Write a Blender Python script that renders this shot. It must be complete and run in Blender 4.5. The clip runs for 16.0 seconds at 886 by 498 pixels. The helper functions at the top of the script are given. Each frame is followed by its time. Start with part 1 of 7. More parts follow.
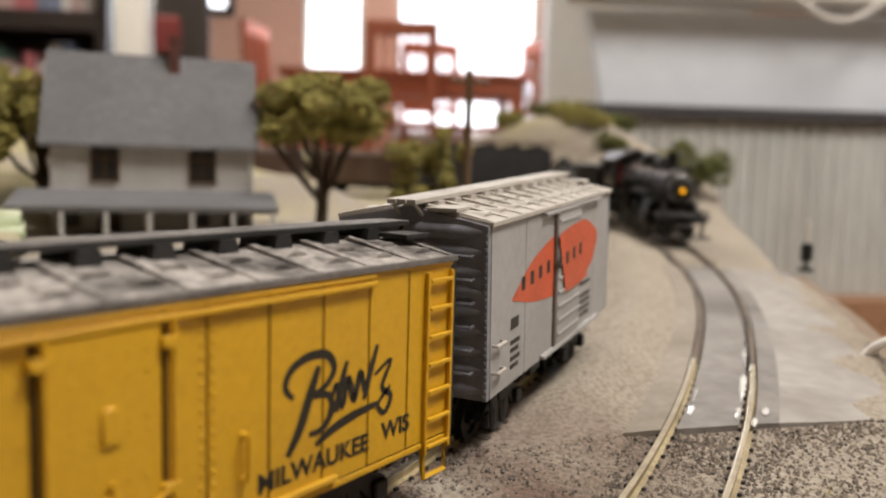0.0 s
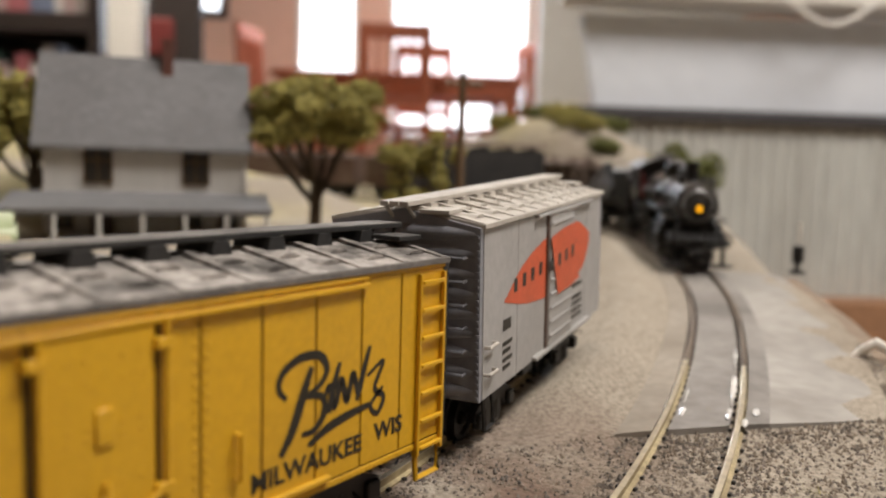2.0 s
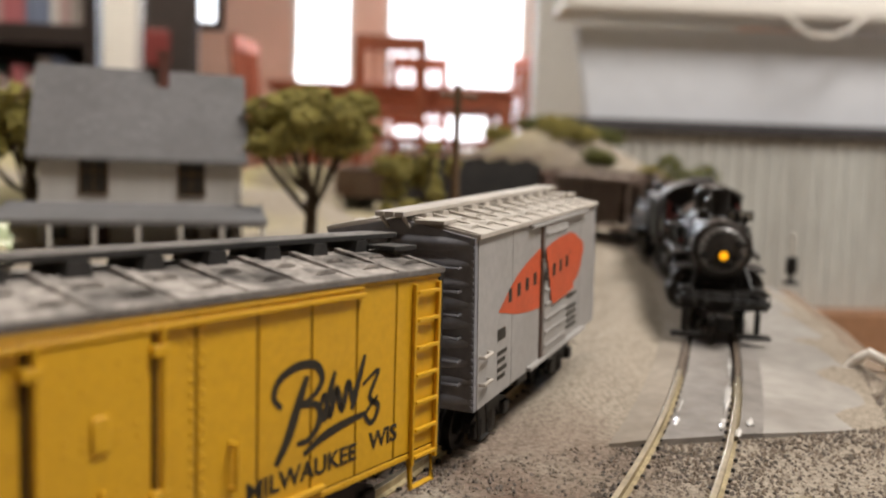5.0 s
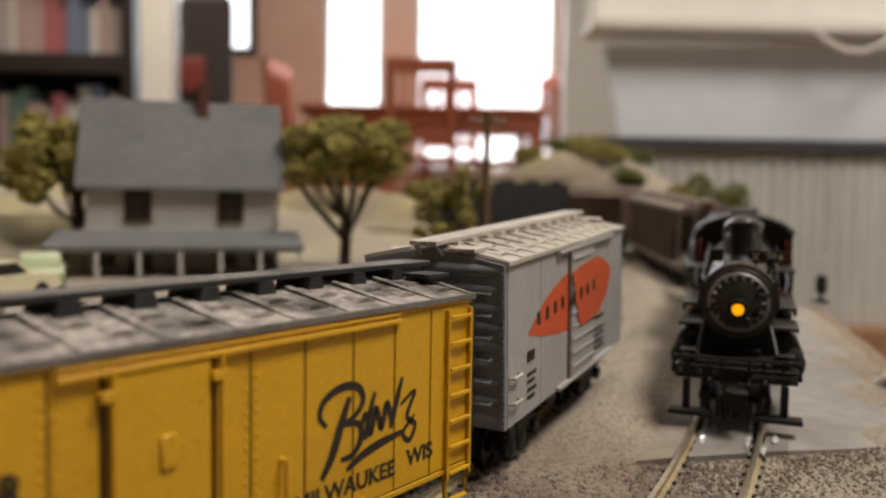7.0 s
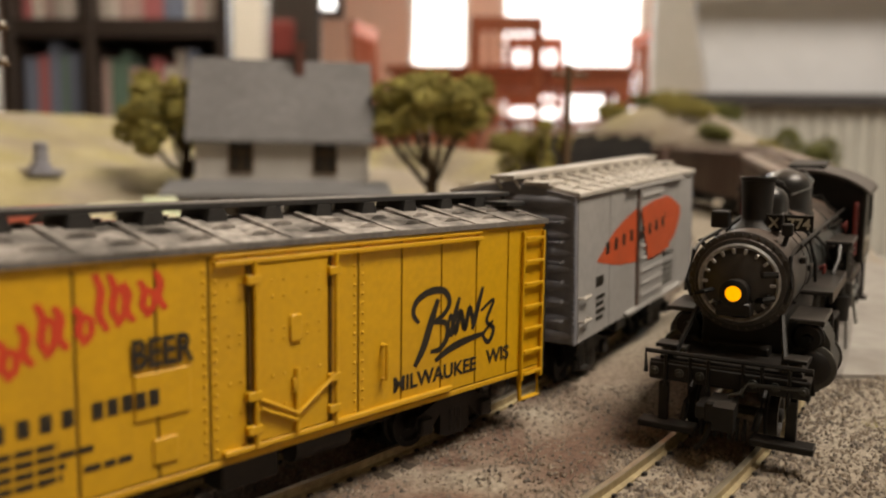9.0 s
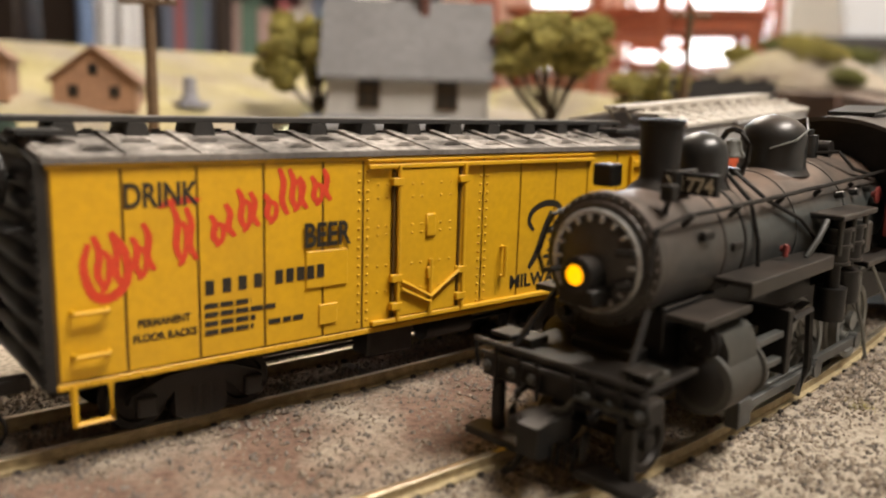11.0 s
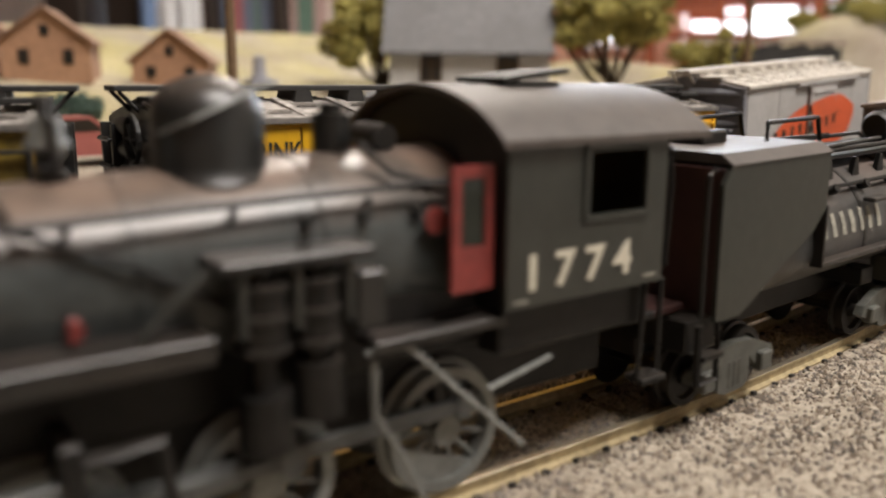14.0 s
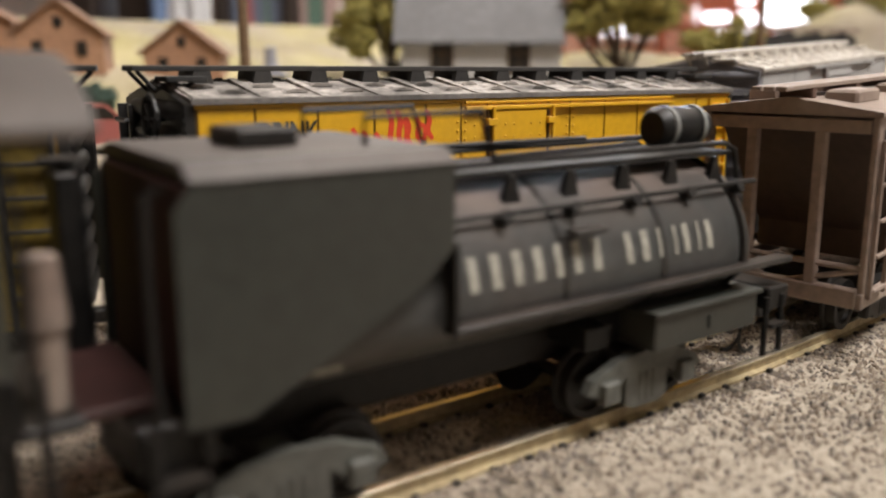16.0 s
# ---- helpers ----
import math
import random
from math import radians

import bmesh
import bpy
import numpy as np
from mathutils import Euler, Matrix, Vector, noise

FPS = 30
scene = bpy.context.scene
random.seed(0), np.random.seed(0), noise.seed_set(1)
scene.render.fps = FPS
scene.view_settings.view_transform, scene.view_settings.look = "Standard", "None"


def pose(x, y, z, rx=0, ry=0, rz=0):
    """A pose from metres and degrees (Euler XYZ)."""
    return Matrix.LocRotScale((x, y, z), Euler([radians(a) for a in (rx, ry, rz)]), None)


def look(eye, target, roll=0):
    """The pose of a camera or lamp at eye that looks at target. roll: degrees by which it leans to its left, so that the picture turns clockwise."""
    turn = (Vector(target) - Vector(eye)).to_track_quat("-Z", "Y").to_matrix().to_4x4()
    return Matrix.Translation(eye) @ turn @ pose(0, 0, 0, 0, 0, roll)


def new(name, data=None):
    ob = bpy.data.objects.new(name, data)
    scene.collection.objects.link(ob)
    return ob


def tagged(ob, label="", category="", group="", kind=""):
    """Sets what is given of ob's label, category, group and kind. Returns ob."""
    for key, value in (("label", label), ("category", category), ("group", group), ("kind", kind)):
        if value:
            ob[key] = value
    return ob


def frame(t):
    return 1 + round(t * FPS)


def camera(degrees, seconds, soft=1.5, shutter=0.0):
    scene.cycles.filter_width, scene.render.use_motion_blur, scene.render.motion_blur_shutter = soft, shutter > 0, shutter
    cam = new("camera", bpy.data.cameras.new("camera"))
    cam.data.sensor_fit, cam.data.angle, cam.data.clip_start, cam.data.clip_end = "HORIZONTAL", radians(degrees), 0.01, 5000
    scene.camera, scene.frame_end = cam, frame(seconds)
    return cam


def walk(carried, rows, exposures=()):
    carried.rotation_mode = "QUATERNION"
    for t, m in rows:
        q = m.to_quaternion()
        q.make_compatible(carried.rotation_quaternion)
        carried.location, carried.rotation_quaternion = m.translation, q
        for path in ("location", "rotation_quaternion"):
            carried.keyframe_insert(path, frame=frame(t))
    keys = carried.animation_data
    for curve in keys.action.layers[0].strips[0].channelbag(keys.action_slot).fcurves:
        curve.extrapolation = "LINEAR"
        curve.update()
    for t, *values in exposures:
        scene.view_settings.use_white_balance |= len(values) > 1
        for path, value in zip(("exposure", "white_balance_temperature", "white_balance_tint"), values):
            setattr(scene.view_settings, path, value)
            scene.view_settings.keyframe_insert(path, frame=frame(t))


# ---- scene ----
# ---- camera ----
cam = camera(57.3, 16.0, soft=2.0, shutter=0.5)
cam.data.dof.use_dof = True
cam.data.dof.focus_distance = 0.165
cam.data.dof.aperture_fstop = 13.0
cam.data.dof.aperture_blades = 0

# seconds, x, y, z, tilt, turn, lean
PATH = [
    (0, 0.01608, -0.08349, 0.06344, 84.03, -55.20, 1.65),
    (0.5, 0.01566, -0.08391, 0.06360, 84.02, -55.36, 1.78),
    (1, 0.01536, -0.08402, 0.06353, 84.30, -55.48, 1.71),
    (1.5, 0.01539, -0.08413, 0.06348, 84.26, -55.56, 1.70),
    (2, 0.01543, -0.08424, 0.06342, 84.22, -55.64, 1.69),
    (2.5, 0.01522, -0.08419, 0.06321, 84.59, -55.75, 1.84),
    (3, 0.01505, -0.08423, 0.06321, 84.66, -55.73, 1.78),
    (3.5, 0.01544, -0.08419, 0.06310, 84.79, -55.74, 1.64),
    (4, 0.01506, -0.08453, 0.06321, 84.84, -55.80, 1.69),
    (6.5, 0.01411, -0.08551, 0.06332, 85.54, -55.88, 1.58),
    (7, 0.00656, -0.09056, 0.06576, 86.36, -53.67, 0.93),
    (7.5, 0.00415, -0.09183, 0.06337, 86.30, -52.57, 0.88),
    (8, -0.00020, -0.09585, 0.06155, 85.63, -51.16, 0.95),
    (8.5, -0.00494, -0.09994, 0.05934, 85.06, -49.71, 0.97),
    (9, -0.01132, -0.10606, 0.06021, 83.56, -47.76, 0.82),
    (9.5, -0.01795, -0.11199, 0.05782, 82.26, -45.50, 1.34),
    (10, -0.02486, -0.12020, 0.05824, 81.65, -42.44, 0.47),
    (10.2, -0.02545, -0.12051, 0.05676, 81.06, -42.03, 0.92),
    (12.3, -0.03916, -0.13018, 0.05629, 78.31, -36.85, 0.95),
    (12.5, -0.03986, -0.13096, 0.05626, 78.22, -36.83, 0.87),
    (13, -0.04073, -0.13148, 0.05540, 77.95, -36.63, 1.39),
    (13.5, -0.04189, -0.13054, 0.05355, 78.01, -36.14, 0.27),
    (14, -0.04215, -0.13144, 0.05423, 77.90, -35.90, 0.45),
    (14.5, -0.04214, -0.13210, 0.05394, 77.82, -35.53, 0.14),
    (15, -0.04272, -0.13208, 0.05348, 77.85, -35.36, -0.15),
    (15.5, -0.04205, -0.13034, 0.05319, 77.62, -35.28, 0.07),
    (16, -0.04363, -0.13184, 0.05160, 77.47, -35.16, 0.11),
]
walk(cam, [(t, pose(x, y, z, rx, 0, rz) @ pose(0, 0, 0, 0, 0, lean)) for t, x, y, z, rx, rz, lean in PATH],
     exposures=[(0, -0.08, 6380, 10), (4, -0.13, 6400, 10), (6.5, -0.16, 6450, 10), (7.1, -0.47, 6750, 10), (8.5, -0.45, 7200, 10), (9.3, 0.02, 7350, 10),
                (10.2, 0.28, 7150, 10), (12.3, 0.55, 6500, 10), (13.2, 0.46, 6480, 10), (14.2, 0.36, 6420, 10), (15.0, 0.37, 6360, 10), (16, 0.42, 6300, 10)])

# ---- light ----
world = bpy.data.worlds.new("world")
scene.world = world
world.use_nodes = True
_sky = world.node_tree.nodes.new("ShaderNodeTexSky")
_sky.sky_type = "NISHITA"
_sky.sun_disc = False
_sky.sun_elevation = radians(35)
_sky.sun_rotation = radians(40)
world.node_tree.links.new(_sky.outputs["Color"], world.node_tree.nodes["Background"].inputs["Color"])
world.node_tree.nodes["Background"].inputs["Strength"].default_value = 0.1

# the room's own frame: origin under the first camera place, y towards the window wall
ROOM = Matrix.Translation((0.0161, -0.0835, 0.0)) @ pose(0, 0, 0, 0, 0, -52)
FLOOR_Z, CEIL_Z = -0.42, 2.15


def area_lamp(name, m, sx, sy, power, colour):
    data = bpy.data.lights.new(name, "AREA")
    data.shape, data.size, data.size_y = "RECTANGLE", sx, sy
    data.energy, data.color = power, colour
    ob = new(name, data)
    ob.matrix_world = m
    return ob


# ceiling lamp over the layout, and the sky's light through the two dining-room windows
area_lamp("ceiling_lamp_light", ROOM @ look((0.95, -0.07, CEIL_Z - 0.12), (0.93, -0.06, 0.0)), 1.3, 0.6, 77, (1.0, 0.93, 0.87))
# second lamp is added, unseen, to brighten the post, shelves and peach wall
area_lamp("hall_lamp_light", ROOM @ look((-0.6, 2.4, CEIL_Z - 0.12), (-0.6, 2.5, 0.0)), 0.8, 0.8, 55, (1.0, 0.90, 0.78))
area_lamp("window_light_a", ROOM @ look((-0.52, 6.12, 1.3), (-0.4, 0.0, 0.2)), 0.42, 1.5, 22, (0.80, 0.89, 1.0))
area_lamp("window_light_b", ROOM @ look((0.5, 6.12, 1.3), (0.3, 0.0, 0.2)), 1.0, 1.5, 48, (0.80, 0.89, 1.0))


# ---- materials ----
def mat(name, base, rough=0.6, metal=0.0, var=0.25, scale=60.0, dirt=None, dirt_amount=0.35, dirt_scale=14.0, bump=0.2,
        bump_scale=250.0, bump_mm=0.15, spec=0.5, emit=None, emit_strength=0.0, island=0.0, coat=0.0, stretch=(1, 1, 1), dust_sheen=None, dust_sheen_amount=0.7):
    """Base colour varied at two scales, dirt in patches, fine relief. Scales are cycles per metre."""
    m = bpy.data.materials.new(name)
    m.use_nodes = True
    nt = m.node_tree
    n, l = nt.nodes, nt.links
    bsdf = n["Principled BSDF"]
    bsdf.inputs["Roughness"].default_value = rough
    bsdf.inputs["Metallic"].default_value = metal
    bsdf.inputs["Specular IOR Level"].default_value = spec
    bsdf.inputs["Coat Weight"].default_value = coat
    tc = n.new("ShaderNodeTexCoord")
    mp = n.new("ShaderNodeMapping")
    mp.inputs["Scale"].default_value = stretch
    l.new(tc.outputs["Object"], mp.inputs["Vector"])

    def noise_tex(s, detail=4.0):
        t = n.new("ShaderNodeTexNoise")
        t.inputs["Scale"].default_value = s
        t.inputs["Detail"].default_value = detail
        l.new(mp.outputs["Vector"], t.inputs["Vector"])
        return t

    def mix(fac, a, b):
        x = n.new("ShaderNodeMix")
        x.data_type = "RGBA"
        if isinstance(fac, float):
            x.inputs[0].default_value = fac
        else:
            l.new(fac, x.inputs[0])
        for sock, v in ((x.inputs[6], a), (x.inputs[7], b)):
            if isinstance(v, tuple):
                sock.default_value = (*v, 1)
            else:
                l.new(v, sock)
        return x.outputs[2]

    lo = tuple(c * (1 - var) for c in base)
    hi = tuple(min(1.0, c * (1 + var)) for c in base)
    fine = noise_tex(scale * 4)
    ramp = n.new("ShaderNodeMapRange")
    ramp.inputs["From Min"].default_value, ramp.inputs["From Max"].default_value = 0.3, 0.7
    l.new(fine.outputs["Fac"], ramp.inputs["Value"])
    col = mix(ramp.outputs["Result"], lo, hi)
    if island:
        geo = n.new("ShaderNodeNewGeometry")
        sc = n.new("ShaderNodeMapRange")
        sc.inputs["To Max"].default_value = island
        l.new(geo.outputs["Random Per Island"], sc.inputs["Value"])
        col = mix(sc.outputs["Result"], col, tuple(c * 0.35 for c in base))
    if dirt:
        big = noise_tex(dirt_scale, 6.0)
        dr = n.new("ShaderNodeMapRange")
        dr.inputs["From Min"].default_value, dr.inputs["From Max"].default_value = 0.42, 0.68
        dr.inputs["To Max"].default_value = dirt_amount
        l.new(big.outputs["Fac"], dr.inputs["Value"])
        col = mix(dr.outputs["Result"], col, dirt)
        rr = n.new("ShaderNodeMapRange")
        rr.inputs["To Min"].default_value, rr.inputs["To Max"].default_value = rough, min(1.0, rough + 0.25)
        l.new(dr.outputs["Result"], rr.inputs["Value"])
        l.new(rr.outputs["Result"], bsdf.inputs["Roughness"])
    if dust_sheen:
        # paler tone on upward faces, dust with light from above painted in, broken up by noise
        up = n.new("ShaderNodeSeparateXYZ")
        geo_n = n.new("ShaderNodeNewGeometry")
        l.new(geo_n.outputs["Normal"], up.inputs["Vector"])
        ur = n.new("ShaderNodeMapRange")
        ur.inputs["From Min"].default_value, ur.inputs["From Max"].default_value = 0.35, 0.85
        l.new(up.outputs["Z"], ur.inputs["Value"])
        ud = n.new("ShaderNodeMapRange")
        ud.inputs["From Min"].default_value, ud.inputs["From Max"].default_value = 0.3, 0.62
        ud.inputs["To Max"].default_value = dust_sheen_amount
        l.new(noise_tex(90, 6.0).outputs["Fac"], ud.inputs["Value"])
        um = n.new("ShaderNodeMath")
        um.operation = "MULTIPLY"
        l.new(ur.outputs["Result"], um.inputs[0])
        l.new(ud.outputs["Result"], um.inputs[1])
        col = mix(um.outputs[0], col, dust_sheen)
    l.new(col, bsdf.inputs["Base Color"])
    if bump:
        b = n.new("ShaderNodeBump")
        b.inputs["Strength"].default_value = bump
        b.inputs["Distance"].default_value = bump_mm * 0.001
        bt = noise_tex(bump_scale)
        l.new(bt.outputs["Fac"], b.inputs["Height"])
        l.new(b.outputs["Normal"], bsdf.inputs["Normal"])
    if emit:
        bsdf.inputs["Emission Color"].default_value = (*emit, 1)
        bsdf.inputs["Emission Strength"].default_value = emit_strength
    return m


M = {}
M["yellow"] = mat("yellow_car_paint", (0.66, 0.37, 0.012), 0.42, var=0.06, scale=200, dirt=(0.30, 0.17, 0.03), dirt_amount=0.25, dirt_scale=30, bump=0.15, bump_scale=900, bump_mm=0.1)
M["yellow_dark"] = mat("dark_yellow_seam", (0.11, 0.062, 0.010), 0.6, var=0.2, scale=200, bump=0)
M["yellow_patched"] = mat("dark_patched_yellow_paint", (0.20, 0.135, 0.012), 0.55, var=0.3, scale=150, dirt=(0.03, 0.024, 0.014), dirt_amount=0.9, dirt_scale=60, bump=0.2)
M["roof_grey"] = mat("weathered_car_roof", (0.33, 0.30, 0.27), 0.8, var=0.45, scale=140, dirt=(0.03, 0.027, 0.024), dirt_amount=0.9, dirt_scale=110, bump=0.5, bump_scale=500, bump_mm=0.3)
M["black"] = mat("weathered_black_paint", (0.0075, 0.007, 0.0065), 0.5, var=0.4, scale=150, dirt=(0.04, 0.035, 0.028), dirt_amount=0.3, dirt_scale=70, bump=0.3, bump_scale=600)
M["walk"] = mat("running_board_black", (0.013, 0.0125, 0.012), 0.7, var=0.4, scale=200, dirt=(0.06, 0.053, 0.045), dirt_amount=0.35, dirt_scale=50, bump=0.4, bump_scale=500)
M["loco"] = mat("weathered_engine_black", (0.0105, 0.011, 0.0105), 0.34, var=0.3, scale=90, dirt=(0.05, 0.036, 0.027), dirt_amount=0.3, dirt_scale=34, bump=0.25, bump_scale=500, bump_mm=0.1, dust_sheen=(0.085, 0.066, 0.054), dust_sheen_amount=0.5)
# boiler's pale top: rust dust plus the overhead reflection painted into the colour
M["boiler"] = mat("rust_dusted_lit_boiler", (0.036, 0.041, 0.040), 0.34, var=0.3, scale=90, dirt=(0.06, 0.045, 0.036), dirt_amount=0.3, dirt_scale=30, bump=0.25, bump_scale=500, bump_mm=0.1, dust_sheen=(0.20, 0.135, 0.10), dust_sheen_amount=0.75)
M["tank"] = mat("dusty_tender_tank", (0.032, 0.034, 0.033), 0.40, var=0.25, scale=100, dirt=(0.07, 0.05, 0.04), dirt_amount=0.35, dirt_scale=40, bump=0.2, bump_scale=500, dust_sheen=(0.17, 0.13, 0.11))
M["loco_dark"] = mat("engine_underframe_black", (0.0055, 0.0053, 0.005), 0.45, var=0.4, scale=120, dirt=(0.03, 0.024, 0.018), dirt_amount=0.3, dirt_scale=60, bump=0.2, bump_scale=500, spec=0.3, dust_sheen=(0.05, 0.04, 0.032), dust_sheen_amount=0.5)
M["loco_grey"] = mat("grimy_cab_grey", (0.021, 0.0235, 0.0195), 0.40, var=0.18, scale=120, dirt=(0.045, 0.04, 0.031), dirt_amount=0.35, dirt_scale=24, bump=0.12, bump_scale=500)
M["loco_dust"] = mat("dusty_engine_grey", (0.026, 0.027, 0.0235), 0.48, var=0.25, scale=120, dirt=(0.06, 0.05, 0.038), dirt_amount=0.35, dirt_scale=50, bump=0.25, bump_scale=500)
M["rod"] = mat("oily_grey_rod", (0.085, 0.088, 0.084), 0.4, metal=0.3, var=0.2, scale=150, dirt=(0.03, 0.027, 0.023), dirt_amount=0.5, dirt_scale=80, bump=0.15)
M["cab_roof"] = mat("dusty_cab_roof", (0.062, 0.052, 0.046), 0.5, var=0.2, scale=80, dirt=(0.10, 0.075, 0.06), dirt_amount=0.5, dirt_scale=25, bump=0.2)
M["graphite"] = mat("graphite_smokebox", (0.030, 0.030, 0.028), 0.42, var=0.25, scale=120, dirt=(0.075, 0.052, 0.038), dirt_amount=0.45, dirt_scale=60, bump=0.2, dust_sheen=(0.15, 0.10, 0.075), dust_sheen_amount=0.6)
M["steel"] = mat("worn_grey_steel", (0.21, 0.22, 0.21), 0.42, metal=0.25, var=0.2, scale=150, dirt=(0.10, 0.09, 0.075), dirt_amount=0.5, dirt_scale=80, bump=0.15)
M["ring_metal"] = mat("worn_silver_door_ring", (0.42, 0.42, 0.41), 0.35, metal=0.6, var=0.25, scale=200, dirt=(0.05, 0.045, 0.04), dirt_amount=0.45, dirt_scale=120, bump=0.15)
M["cream"] = mat("cream_lettering", (0.5, 0.47, 0.38), 0.6, var=0.12, scale=300, bump=0)
M["red"] = mat("red_door_paint", (0.18, 0.028, 0.024), 0.5, var=0.2, scale=150, dirt=(0.07, 0.02, 0.015), dirt_amount=0.3, dirt_scale=90, bump=0.1)
M["red_letter"] = mat("red_car_lettering", (0.62, 0.055, 0.02), 0.5, var=0.1, scale=300, bump=0)
M["black_letter"] = mat("black_car_lettering", (0.022, 0.018, 0.012), 0.5, var=0.2, scale=300, bump=0)
M["dark_red"] = mat("dark_red_bulkhead", (0.035, 0.011, 0.009), 0.6, var=0.25, bump=0.1)
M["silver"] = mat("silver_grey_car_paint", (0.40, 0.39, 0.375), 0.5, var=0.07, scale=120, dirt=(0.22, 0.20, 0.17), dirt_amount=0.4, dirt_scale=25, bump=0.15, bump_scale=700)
M["silver_end"] = mat("blue_grey_shaded_end", (0.25, 0.255, 0.28), 0.42, var=0.12, scale=120, dirt=(0.10, 0.095, 0.095), dirt_amount=0.5, dirt_scale=35, bump=0.15)
M["silver_roof"] = mat("pale_dusty_lit_roof", (0.50, 0.465, 0.41), 0.7, var=0.1, scale=100, dirt=(0.32, 0.28, 0.23), dirt_amount=0.5, dirt_scale=40, bump=0.2)
M["orange"] = mat("orange_feather_paint", (0.62, 0.105, 0.035), 0.5, var=0.1, scale=200, dirt=(0.35, 0.10, 0.05), dirt_amount=0.3, dirt_scale=60, bump=0)
M["brown"] = mat("oxide_brown_car", (0.105, 0.06, 0.045), 0.65, var=0.2, scale=120, dirt=(0.20, 0.15, 0.115), dirt_amount=0.5, dirt_scale=35, bump=0.25)
M["brown_shaded"] = mat("shaded_oxide_hopper", (0.045, 0.027, 0.021), 0.65, var=0.2, scale=120, dirt=(0.12, 0.09, 0.07), dirt_amount=0.35, dirt_scale=35, bump=0.25)
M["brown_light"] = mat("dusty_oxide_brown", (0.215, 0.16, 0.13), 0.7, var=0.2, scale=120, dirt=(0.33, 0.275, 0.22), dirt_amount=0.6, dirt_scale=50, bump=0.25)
M["rail_top"] = mat("worn_rail_head", (0.74, 0.66, 0.50), 0.30, metal=0.9, var=0.15, scale=100, dirt=(0.30, 0.22, 0.12), dirt_amount=0.35, dirt_scale=30, bump=0.05)
M["rail"] = mat("weathered_brass_rail", (0.44, 0.36, 0.21), 0.45, metal=0.3, var=0.25, scale=150, dirt=(0.12, 0.08, 0.04), dirt_amount=0.6, dirt_scale=40, bump=0.1)
M["rail_brown"] = mat("dark_brown_rail", (0.17, 0.13, 0.095), 0.55, metal=0.2, var=0.3, scale=150, dirt=(0.05, 0.038, 0.03), dirt_amount=0.5, dirt_scale=40, bump=0.1)
M["tie"] = mat("dark_wood_tie", (0.055, 0.04, 0.028), 0.85, var=0.4, scale=200, dirt=(0.17, 0.14, 0.105), dirt_amount=0.6, dirt_scale=60, bump=0.4, bump_scale=700)
M["spike"] = mat("black_spike", (0.02, 0.017, 0.015), 0.6, bump=0)
M["stone"] = mat("tan_ballast_stone", (0.305, 0.25, 0.192), 0.9, var=0.35, scale=300, island=0.45, bump=0.3, bump_scale=900)
M["stone_grey"] = mat("grey_ballast_stone", (0.205, 0.175, 0.15), 0.9, var=0.35, scale=300, island=0.55, bump=0.3, bump_scale=900)
M["road"] = mat("grey_plaster_road", (0.33, 0.31, 0.28), 0.75, var=0.12, scale=40, dirt=(0.19, 0.168, 0.145), dirt_amount=0.75, dirt_scale=18, bump=0.35, bump_scale=400)
M["road_tan"] = mat("tan_dusted_road", (0.30, 0.262, 0.212), 0.9, var=0.15, scale=60, dirt=(0.19, 0.16, 0.125), dirt_amount=0.6, dirt_scale=30, bump=0.4, bump_scale=500)
M["road_dark"] = mat("dark_stained_road", (0.25, 0.23, 0.208), 0.6, var=0.15, scale=60, dirt=(0.12, 0.108, 0.097), dirt_amount=0.75, dirt_scale=24, bump=0.35, bump_scale=400)
M["lit_dust"] = mat("dusty_lit_board_top", (0.17, 0.155, 0.14), 0.8, var=0.25, scale=200, dirt=(0.05, 0.045, 0.04), dirt_amount=0.6, dirt_scale=80, bump=0.3, bump_scale=500)
M["gloss"] = mat("painted_glare", (0.72, 0.70, 0.66), 0.08, var=0.05, bump=0.3, bump_scale=300, coat=1.0)
M["roof_house"] = mat("grey_house_shingle", (0.20, 0.198, 0.20), 0.75, var=0.12, scale=120, dirt=(0.13, 0.128, 0.125), dirt_amount=0.5, dirt_scale=20, bump=0.4, bump_scale=300, bump_mm=0.3, island=0.25)
M["wall_house"] = mat("white_house_siding", (0.54, 0.525, 0.49), 0.7, var=0.06, scale=60, dirt=(0.45, 0.42, 0.37), dirt_amount=0.4, dirt_scale=20, bump=0.1)
M["window_dark"] = mat("dark_window_opening", (0.012, 0.011, 0.009), 0.35, var=0.3, bump=0)
M["brick"] = mat("brick_red_chimney", (0.11, 0.042, 0.03), 0.85, var=0.3, scale=150, bump=0.3)
M["bark"] = mat("brown_twig_bark", (0.06, 0.041, 0.024), 0.9, var=0.35, scale=120, bump=0.5)
M["leaf"] = mat("olive_foam_foliage", (0.37, 0.32, 0.085), 0.9, var=0.4, scale=80, island=0.8, bump=0.3)
M["leaf_dark"] = mat("green_foam_foliage", (0.17, 0.18, 0.05), 0.9, var=0.35, scale=80, island=0.75, bump=0.3)
M["bluegreen"] = mat("blue_green_foliage", (0.06, 0.10, 0.075), 0.9, var=0.35, scale=80, island=0.7, bump=0.3)
M["pole"] = mat("brown_pole_wood", (0.13, 0.08, 0.04), 0.85, var=0.3, scale=150, bump=0.3)
M["clay"] = mat("tan_cardboard_building", (0.34, 0.19, 0.11), 0.85, var=0.2, scale=60, dirt=(0.20, 0.10, 0.06), dirt_amount=0.6, dirt_scale=25, bump=0.2)
